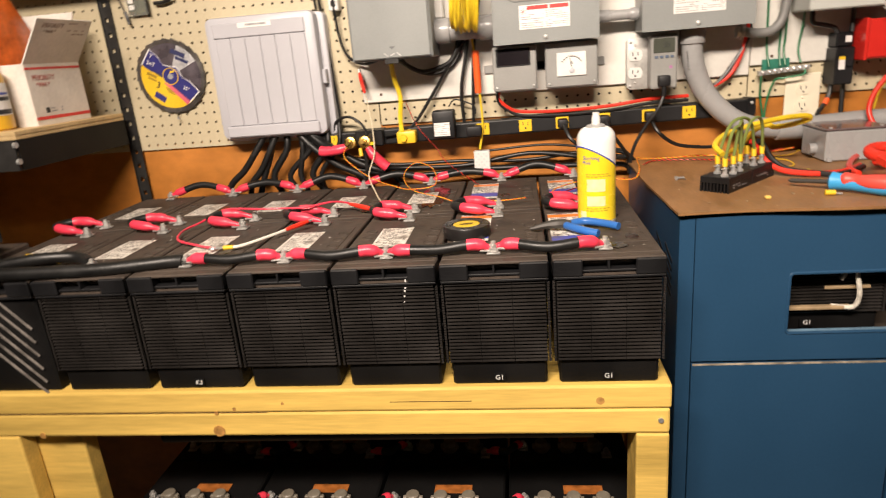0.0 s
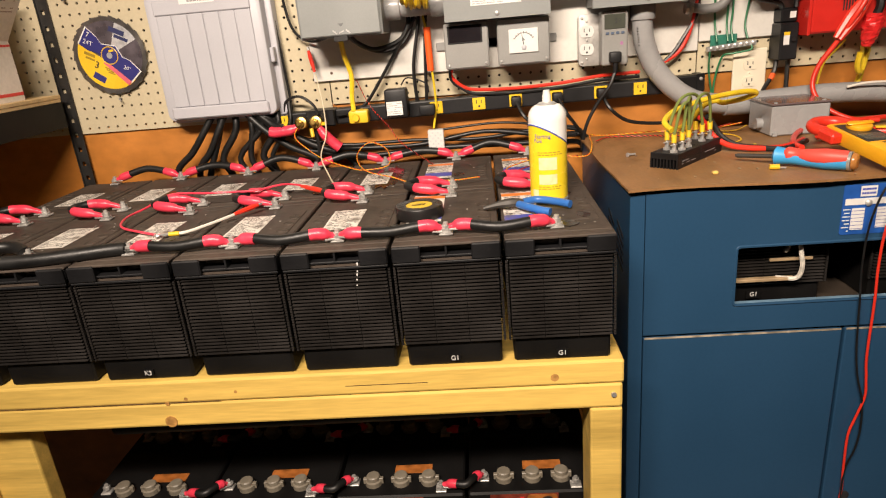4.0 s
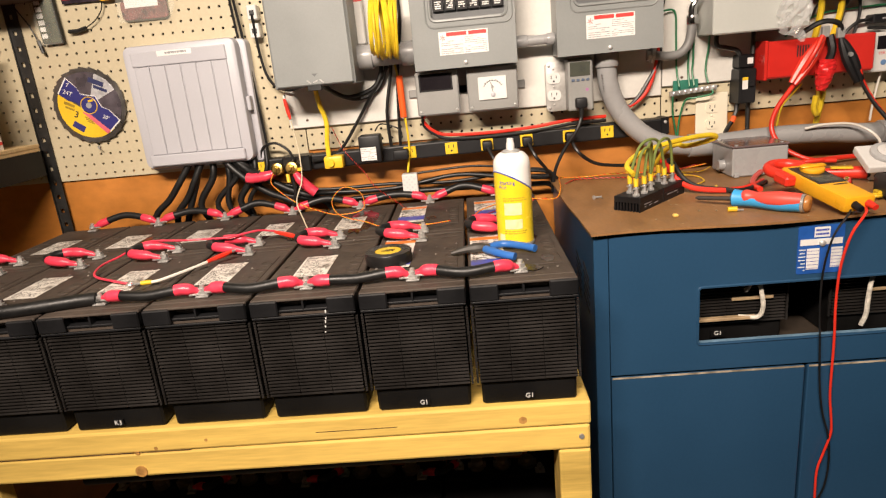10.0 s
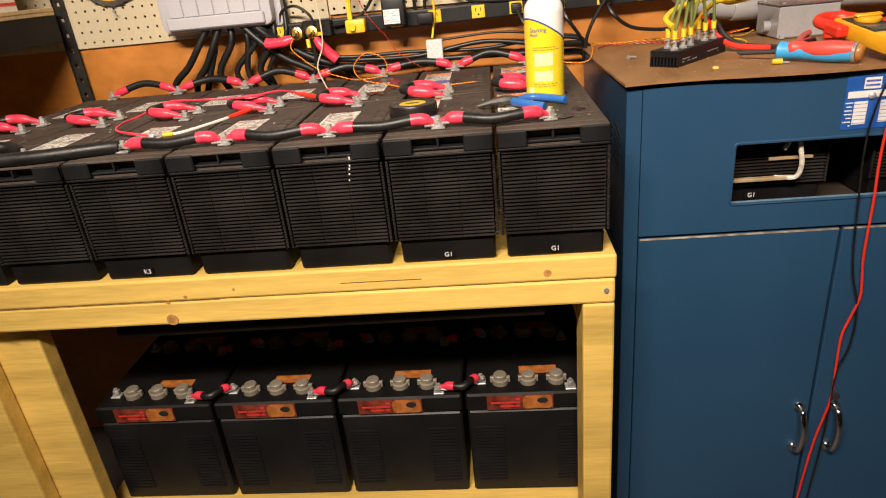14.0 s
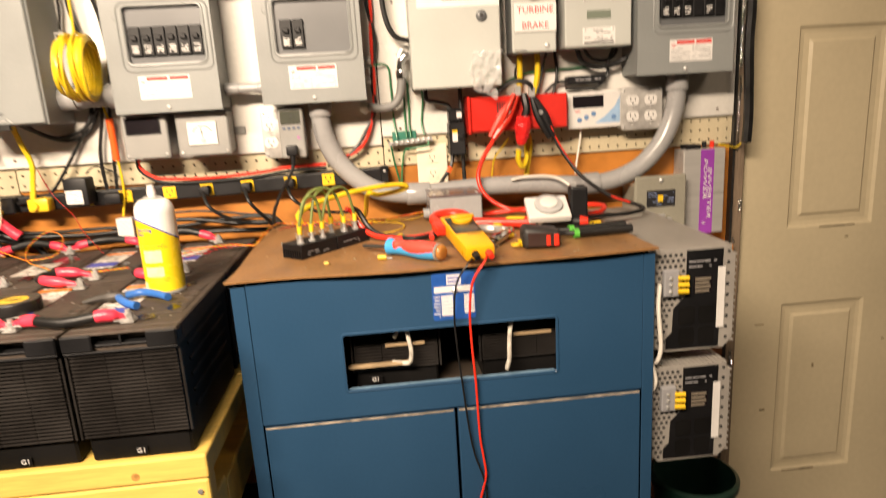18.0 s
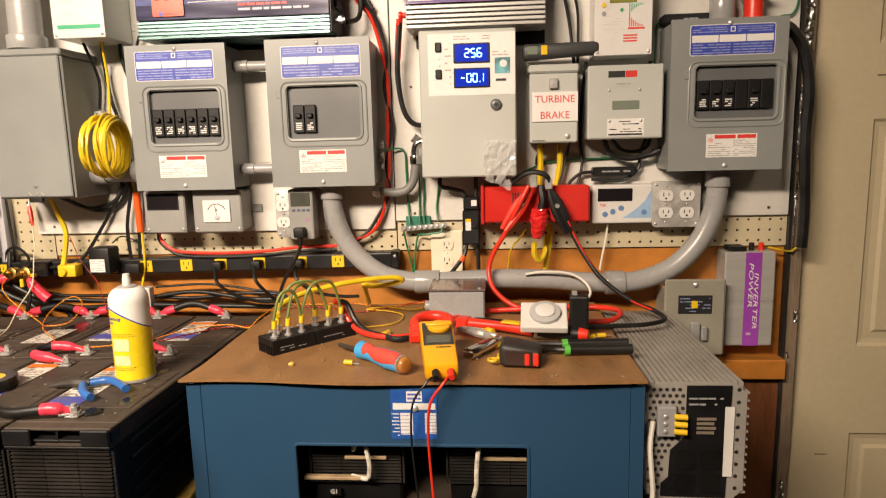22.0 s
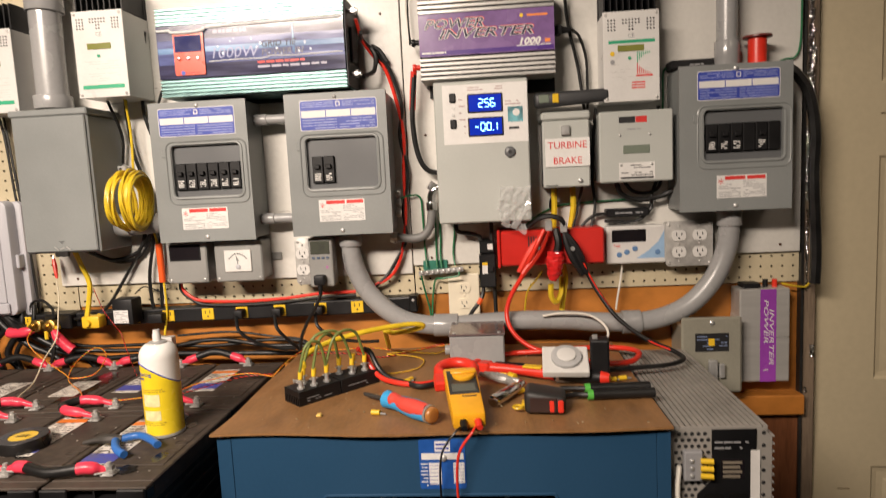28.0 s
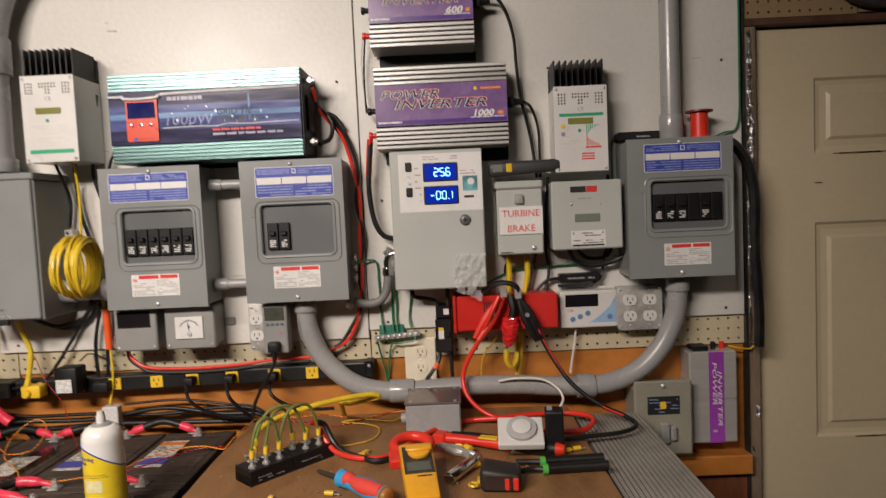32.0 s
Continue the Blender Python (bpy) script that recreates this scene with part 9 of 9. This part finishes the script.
# ---- pale grey plastic cover on the pegboard ----
def media_cover():
    ob = thing("plastic_enclosure", (-0.878, -0.0005, 1.246), "pale grey plastic enclosure with a ribbed lid on the pegboard", "enclosure")
    part("back_box", slab(round_outline(-0.150, 0.152, 0.0, 0.302, 0.014), -0.034, 0.0, 0.004), M_COVER, ob, "", True)
    lid = slab(round_outline(-0.143, 0.136, 0.008, 0.305, 0.018), -0.066, -0.0345, 0.007)
    part("lid", lid, M_COVER, ob, "rounded ribbed lid", True)
    part("lid_band", box(-0.122, 0.112, -0.0705, -0.0655, 0.256, 0.290, 0.002), M_COVER, ob)
    part("lower_ledge", box(-0.126, 0.118, -0.0745, -0.0655, 0.014, 0.042, 0.003), M_COVER, ob)
    for k in range(6):
        a = -0.118 + 0.0385 * k
        part("lid_rib", box(a, a + 0.0365, -0.0695, -0.0658, 0.0425, 0.255, 0.0015), M_COVER, ob)
    sheet = part("label", box(-0.055, 0.030, -0.0712, -0.0705, 0.277, 0.289), M_PAPER, ob, "white paper label")
    bm = rows_of_bars(-0.035, 0.018, 0.279, 0.287, 1, -0.0712, 3, 0.9, 0.6, 0.2)
    part("label_print", bm, M_INKG, sheet)
    part("latch", box(0.1365, 0.146, -0.055, -0.030, 0.13, 0.165, 0.002), M_COVER, ob)


media_cover()


# ---- circular saw blade ----
def saw_blade():
    ob = thing("saw_blade", (-1.163, -0.008, 1.424), "circular saw blade with a yellow and blue card", "saw blade", ry=-6)
    teeth = []
    n = 24
    for k in range(n):
        a = 2 * math.pi * k / n
        for f, rr in ((0.0, 0.0925), (0.30, 0.0935), (0.70, 0.0955), (0.80, 0.0965), (0.85, 0.0925)):
            t = a + f * 2 * math.pi / n
            teeth.append((rr * math.cos(t), rr * math.sin(t)))
    part("blade", slab(teeth, -0.002, 0.0), mat("dull_blade_steel", (0.22, 0.21, 0.20), 0.35, 0.9, var=0.15, scale=20, fine=200), ob, "toothed steel disc")

    def segment(a0, a1, r0, r1, y, m, name, label=""):
        pts = [(r1 * math.cos(radians(a)), r1 * math.sin(radians(a))) for a in np.linspace(a0, a1, 24)]
        pts += [(r0 * math.cos(radians(a)), r0 * math.sin(radians(a))) for a in np.linspace(a1, a0, 12)] if r0 else []
        return part(name, slab(pts, y - 0.0005, y), m, ob, label)
    segment(148, 304, 0, 0.0815, -0.002, M_YEL, "yellow_card", "yellow printed card")
    blue = mat("navy_card", (0.03, 0.03, 0.16), 0.35, var=0.1)
    band = [(-0.0365, 0.074), (-0.068, 0.041), (-0.050, 0.022), (-0.029, 0.012), (0.0, -0.030), (0.030, -0.072), (0.064, -0.050), (0.045, -0.020), (0.030, -0.010), (0.022, 0.018), (-0.012, 0.030), (-0.018, 0.048)]
    part("card_outline", slab([(x * 1.045 + 0.0005, z * 1.045 + 0.0005) for x, z in band], -0.0029, -0.0026), M_PAPER, ob, "thin white outline")
    part("navy_card", slab(band, -0.0034, -0.0030), blue, ob, "navy printed band")
    pink = slab([(-0.014, -0.010), (-0.022, -0.014), (0.024, -0.078), (0.034, -0.071)], -0.0038, -0.0035)
    part("pink_stripe", pink, mat("pink_print", (0.60, 0.12, 0.16), 0.4), ob)
    ring = tube([(0.021 * math.cos(a), -0.0036, 0.021 * math.sin(a)) for a in [2 * math.pi * q / 24 for q in range(25)]], 0.0012, 5, 1)
    part("hub_ring", ring, M_YEL, ob)
    part("hub", slab(disc_outline(0, 0, 0.020), -0.0038, -0.0033), blue, ob)
    part("arbor_hole", slab(disc_outline(0, 0, 0.0075), -0.0042, -0.0038), M_INKG, ob)
    part("hub_mark", box(0.001, 0.014, -0.0042, -0.0038, 0.008, 0.013), M_YEL, ob)
    for text, size, x, z, m in (("7", 0.016, -0.038, 0.058, M_PAPER), ("24T", 0.015, -0.044, 0.040, M_PAPER), ("3", 0.024, -0.040, -0.016, M_INK), ("20°", 0.013, 0.034, -0.038, M_PAPER)):
        o = words(text, size, m, ob, (0, 0, 0))
        o.data.transform(pose(x, -0.0040, z, 0, 33, 0))
    for x, z, w, h in ((-0.050, 0.012, 0.028, 0.007), (-0.052, 0.002, 0.024, 0.005), (-0.014, -0.030, 0.018, 0.003), (-0.012, -0.036, 0.020, 0.003), (-0.010, -0.042, 0.018, 0.003)):
        one = box(-w / 2, w / 2, -0.0004, 0, -h / 2, h / 2)
        one.transform(pose(x, -0.0026, z, 0, 33, 0))
        part("card_print", one, mat("olive_print", (0.30, 0.20, 0.02), 0.4), ob)
    # the blade's sheen is painted as a silver wedge between darker violet sectors
    segment(18, 62, 0.026, 0.0815, -0.002, mat("bright_blade_print", (0.62, 0.62, 0.64), 0.25, 0.35, var=0.2, scale=30), "silver_segment", "silver wedge painted as sheen on the blade")
    segment(62, 138, 0.024, 0.083, -0.002, mat("violet_grey_print", (0.10, 0.085, 0.10), 0.3, 0.3, var=0.3, scale=25), "dark_segment")
    segment(-38, 18, 0.024, 0.083, -0.002, mat("violet_grey_print", (0.10, 0.085, 0.10)), "dark_segment")
    bm = bmesh.new()
    for x, z, w, h in ((0.036, 0.052, 0.040, 0.012), (0.042, 0.034, 0.036, 0.008)):
        one = box(-w / 2, w / 2, -0.0004, 0, -h / 2, h / 2)
        joined(bm, one, pose(x, -0.0026, z, 0, 32, 0))
    part("etched_marks", bm, mat("navy_etch", (0.03, 0.035, 0.10), 0.4), ob)
    one = box(-0.016, 0.016, -0.0010, -0.0005, -0.008, 0.008)
    one.transform(pose(-0.044, -0.002, -0.046, 0, 42, 0))
    part("navy_badge", one, blue, ob)
    peg = rod((0, -0.004, 0), (0, 0.02, 0), 0.003, 8)
    part("hook", peg, M_STEEL, ob)


saw_blade()
tagged(part("peg_hook", tube([(-1.165, 0.004, 1.318), (-1.165, -0.012, 1.318), (-1.158, -0.018, 1.312)], 0.0022, 6, 3), M_STEEL, None, "", True), "small steel peg hook on the pegboard", "hook")
tagged(part("peg_screw", rod((-1.045, 0.004, 1.292), (-1.045, -0.007, 1.292), 0.004, 8), M_STEEL), "steel screw head on the pegboard", "screw")

# ---- shelf unit at the left ----
def slotted_post(x, y, z0, z1, label):
    ob = thing("slotted_post", (x, y, z0), label, "shelf post", "shelf posts")
    h = z1 - z0
    n = int(h / 0.038)
    holes = [(-0.0055, 0.0035, 0.012 + 0.038 * k, 0.023 + 0.038 * k) for k in range(n)]
    part("front_flange", frame_plate(-0.0155, 0.0155, 0, h, holes, -0.0025, 0.0), M_SLOT, ob)
    part("side_flange", box(-0.0155, -0.0130, -0.0065, -0.0027, 0, h), M_SLOT, ob)
    return ob


slotted_post(-1.3075, -0.0042, 0.0, 2.6, "black slotted steel shelf post against the pegboard")
slotted_post(-1.400, -0.440, 1.1105, 1.50, "black slotted steel shelf post at the shelf front")
ob = thing("shelf", (-1.715, -0.24, 1.2600), "plywood shelf on black steel angle beams", "shelf")
part("upper_board", box(-0.40, 0.4155, -0.185, 0.198, 0.0725, 0.0815, 0.001), mat("pale_plywood", (0.55, 0.40, 0.20), 0.55, var=0.15, scale=6, stretch=(1, 6, 1)), ob, "pale plywood board")
part("lower_board", box(-0.40, 0.4145, -0.185, 0.198, 0.0635, 0.0720, 0.001), mat("pale_plywood", (0.55, 0.40, 0.20)), ob)
# side beam coloured blacker than the other beams to stand for its deep shadow
part("side_beam", box(0.4115, 0.4145, -0.185, 0.198, 0.0, 0.0630), M_CASE, ob, "black steel beam")
part("front_beam", box(-0.40, 0.411, -0.190, -0.187, 0.0, 0.0630), M_SLOT, ob)
part("back_beam", box(-0.40, 0.411, 0.193, 0.196, 0.0, 0.0630), M_SLOT, ob)
for y in (-0.198,):
    for z in (0.020, 0.054):
        part("bolt", rod((0.4145, y + 0.003, z), (0.421, y + 0.003, z), 0.006, 8), M_STEEL, ob)
SH = 1.3417
ob = thing("mailing_box", (-1.408, -0.230, SH), "opened white cardboard mailing box with red lines on the shelf", "box", rz=90)
M_CARDW = mat("white_cardboard", (0.70, 0.65, 0.59), 0.6, var=0.1, scale=10, fine=120)
HW, BH = 0.092, 0.134
part("front", box(-HW, HW, -0.085, -0.082, 0, BH), M_CARDW, ob)
part("right_side", box(HW - 0.003, HW, -0.0818, 0.085, 0, BH), M_CARDW, ob)
part("left_side", box(-HW, -HW + 0.003, -0.0818, 0.085, 0, BH), M_CARDW, ob)
part("rear", box(-HW + 0.0035, HW - 0.0035, 0.082, 0.085, 0, BH), M_CARDW, ob)
part("bottom", box(-HW + 0.0035, HW - 0.0035, -0.0815, 0.0815, 0, 0.003), M_CARDW, ob)
LIFT = pose(0.0, -0.082, BH + 0.0005, 34, 0, 0)
flap = box(-HW, HW, -0.003, 0, 0, 0.108)
flap.transform(LIFT)
part("open_flap", flap, M_CARDW, ob, "raised front flap")
side = box(-0.003, 0, -0.07, 0.08, 0, 0.125)
side.transform(pose(HW - 0.001, 0, BH + 0.001, 0, 22, 0))
part("side_flap", side, M_CARDW, ob, "raised side flap")
for z0, z1 in ((BH - 0.013, BH - 0.008), (0.012, 0.019)):
    part("red_line", box(-HW, HW, -0.0856, -0.085, z0, z1), M_INKR, ob, "red printed line")
M_DULL = mat("dull_red_print", (0.42, 0.12, 0.10), 0.5)
words("PRIORITY", 0.017, M_DULL, ob, (-0.040, -0.0855, 0.103))
words("* MAIL *", 0.012, M_DULL, ob, (-0.046, -0.0855, 0.088))
part("print", rows_of_bars(-0.04, 0.0, 0.026, 0.038, 2, -0.085, 4), M_INKG, ob)
part("logo_shape", box(-0.056, -0.044, -0.0855, -0.085, 0.026, 0.038), M_INK, ob)
M_FADE = mat("grey_red_print", (0.33, 0.24, 0.20), 0.5)
o = words("PRIORITY", 0.016, M_FADE, ob, (0, 0, 0))
o.data.transform(LIFT @ pose(-0.035, -0.0036, 0.093))
o = words("* MAIL *", 0.011, M_FADE, ob, (0, 0, 0))
o.data.transform(LIFT @ pose(-0.042, -0.0036, 0.079))
part("flap_print", rows_of_bars(0.015, 0.075, 0.07, 0.105, 4, 0, 8, 0.5, 0.3), M_FADE, ob).matrix_basis = LIFT @ pose(0, -0.0034, 0)
ob = thing("orange_packet", (-1.398, -0.240, SH + 0.004), "glossy orange packet sticking out of the mailing box", "packet", rz=90)
bm = slab([(-0.075, 0.0), (0.07, 0.0), (0.06, 0.20), (0.01, 0.275), (-0.025, 0.30), (-0.055, 0.27), (-0.095, 0.145)], -0.012, 0.010, 0.006)
part("packet", bm, mat("orange_film", (0.62, 0.13, 0.02), 0.22, var=0.35, scale=14, fine=60, bump=0.5), ob, "", True)
ob = thing("bottle", (-1.392, -0.372, SH), "yellow plastic bottle with a white and black label", "bottle", rz=25)
part("body", lathe([(0.040, 0), (0.044, 0.004), (0.044, 0.112), (0.040, 0.124), (0.030, 0.132), (0.022, 0.136)], 28), mat("amber_yellow_plastic", (0.62, 0.36, 0.02), 0.35, var=0.08), ob, "", True)
part("cap", lathe([(0.024, 0.1365), (0.024, 0.156), (0.021, 0.158)], 24), M_GREYL, ob, "grey cap", True)
lab = bmesh.new()
for z0, z1, m, nm in ((0.032, 0.098, M_PAPER, "label"), (0.034, 0.044, M_INK, "label_band"), (0.090, 0.104, M_INKR, "label_logo"), (0.062, 0.070, M_INK, "label_print"), (0.074, 0.079, M_INKB, "label_print")):
    bm = bmesh.new()
    a0, a1, rr = (-130, 40, 0.0444) if nm == "label" else ((-120, 0, 0.0448) if nm != "label_logo" else (-110, -50, 0.0448))
    pts = [radians(a0 + (a1 - a0) * q / 12) for q in range(13)]
    for p, q in zip(pts, pts[1:]):
        bm.faces.new([bm.verts.new((rr * math.cos(t), rr * math.sin(t), z)) for t, z in ((p, z0), (q, z0), (q, z1), (p, z1))])
    part(nm, bm, m, ob)
lab.free()

# ---- packets hanging on the pegboard ----
clear = bpy.data.materials.new("clear_packaging")
clear.use_nodes = True
cb = clear.node_tree.nodes["Principled BSDF"]
cb.inputs["Base Color"].default_value, cb.inputs["Roughness"].default_value, cb.inputs["Alpha"].default_value = (0.85, 0.88, 0.8, 1), 0.06, 0.07


def hook_on(ob, x, z):
    part("hook", tube([(x, 0.012, z), (x, -0.03, z), (x, -0.05, z + 0.006)], 0.002, 6, 3), M_STEEL, ob)


ob = thing("tool_blister", (-0.998, -0.014, 1.668), "yellow blister card with four black and yellow tools", "blister pack", ry=-2)
part("card", slab(round_outline(-0.074, 0.074, 0, 0.20, 0.008), -0.003, 0), M_YEL, ob, "yellow card")
part("blister_back", slab(round_outline(-0.056, 0.054, 0.022, 0.18, 0.012), -0.005, -0.0032), mat("grey_blister", (0.50, 0.50, 0.48), 0.3), ob)
for k in range(4):
    x = -0.040 + 0.026 * k
    tool = part("tool", tube([(x, -0.012, 0.030), (x + 0.001, -0.013, 0.060), (x, -0.012, 0.095), (x, -0.011, 0.16)], 0.009, 10, 4, radii=((0, 0.008), (0.2, 0.0115), (0.5, 0.008), (1, 0.004))), M_BLACK, ob, "", True)
    part("yellow_grip", box(x - 0.003, x + 0.003, -0.0245, -0.020, 0.035, 0.060, 0.001), M_YEL, tool)
    part("steel_shaft", rod((x - 0.002, -0.018, 0.068), (x - 0.004, -0.016, 0.15), 0.0045, 10), M_CHROME, tool, "", True)
part("blister", slab(round_outline(-0.054, 0.052, 0.024, 0.178, 0.012), -0.026, -0.0245), clear, ob)
hook_on(ob, 0.0, 0.19)
ob = thing("small_parts_bag", (-0.965, -0.006, 1.611), "clear plastic bag of reddish small parts", "bag")
part("contents", slab(round_outline(-0.060, 0.055, 0.004, 0.050, 0.010), -0.008, -0.002, 0.002), mat("reddish_parts", (0.16, 0.05, 0.045), 0.5, var=0.5, scale=60, fine=200), ob)
part("card", box(-0.048, 0.035, -0.0095, -0.008, 0.032, 0.056), M_PAPER, ob)
part("bag", slab([(-0.068, 0.0), (0.058, -0.002), (0.078, 0.030), (0.064, 0.20), (-0.066, 0.20)], -0.011, -0.0102), clear, ob)
hook_on(ob, 0.01, 0.17)
ob = thing("long_packet", (-1.211, -0.010, 1.577), "long clear packet with white lettering bars hanging on the pegboard", "packet", ry=-1.5)
part("contents", box(-0.026, 0.024, -0.010, -0.002, 0.004, 0.26, 0.003), mat("olive_dark_print", (0.045, 0.05, 0.02), 0.3, var=0.5, scale=30), ob)
part("white_letters", rows_of_bars(-0.021, -0.006, 0.012, 0.20, 12, -0.0102, 4, 0.95, 0.7, 1.0), M_PAPER, ob)
part("packet", box(-0.031, 0.028, -0.0125, -0.0118, 0, 0.27), clear, ob)
part("edge", box(0.024, 0.028, -0.012, 0.0, 0.0, 0.27, 0.001), M_BLACK, ob)
hook_on(ob, 0.0, 0.25)
ob = thing("bolt_packet", (-1.170, -0.020, 1.738), "navy card packet of steel bolts hanging on the pegboard", "packet", ry=-1)
part("card", box(-0.056, 0.052, -0.004, -0.002, 0, 0.11), mat("navy_card", (0.03, 0.03, 0.16)), ob)
part("label", box(-0.028, 0.012, -0.0048, -0.004, 0.026, 0.05), M_PAPER, ob)
for k in range(4):
    bm = rod((-0.040 + 0.024 * k, -0.012, 0.012), (-0.026 + 0.024 * k, -0.012, 0.014), 0.006, 8)
    part("bolt", bm, M_STEEL, ob)
part("packet", box(-0.060, 0.056, -0.0205, -0.0198, -0.004, 0.11), clear, ob)
hook_on(ob, 0.0, 0.10)
ob = thing("dark_packet", (-1.115, -0.005, 1.668), "dark packet with a red corner hanging on the pegboard", "packet")
part("card", box(-0.055, 0.055, -0.004, 0.0, 0, 0.13), mat("dark_card", (0.03, 0.02, 0.03), 0.3, var=0.3, scale=30), ob)
part("red_corner", box(-0.053, -0.032, -0.0048, -0.004, 0.008, 0.06), mat("dark_red_print2", (0.20, 0.015, 0.02), 0.4), ob)
hook_on(ob, 0.0, 0.12)
ob = thing("small_box", (-1.275, -0.10, 1.694), "plain pale box on the upper shelf", "box")
part("box", box(-0.05, 0.062, -0.03, 0.05, 0, 0.10, 0.003), M_CARDW, ob)
ob = thing("upper_shelf", (-1.28, -0.10, 1.680), "narrow dark upper shelf at the slotted post", "shelf")
part("board", box(-0.30, 0.075, -0.04, 0.095, 0, 0.013, 0.001), M_BROWN, ob)
cable([(-1.290, -0.015, 1.70), (-1.287, -0.015, 1.672), (-1.266, -0.012, 1.630), (-1.254, -0.012, 1.596), (-1.250, -0.012, 1.585)], 0.0016, BLK, "thin black lead hanging on the pegboard", group="pegboard leads")
cable([(-1.251, -0.012, 1.590), (-1.248, -0.012, 1.575), (-1.245, -0.012, 1.560)], 0.0045, BLK, "black probe clip hanging on the pegboard", "probe_clip", "pegboard leads", 8, "clip")
cable([(-1.068, -0.012, 1.668), (-1.075, -0.012, 1.645), (-1.098, -0.012, 1.622), (-1.125, -0.012, 1.608)], 0.0014, BLK, "thin black lead hanging on the pegboard", group="pegboard leads")
cable([(-1.122, -0.012, 1.609), (-1.145, -0.012, 1.604), (-1.168, -0.012, 1.604)], 0.0048, BLK, "black probe clip hanging on the pegboard", "probe_clip", "pegboard leads", 8, "clip")
# round dark object over the door
ob = thing("hanging_disc", (1.56, -0.012, 2.205), "round dark disc hanging on the pegboard over the door", "disc")
part("disc", slab(disc_outline(0, 0, 0.135, 36), -0.03, 0, 0.006), mat("dark_disc", (0.035, 0.028, 0.03), 0.5, var=0.2), ob, "", True)
hook_on(ob, 0, 0.1)
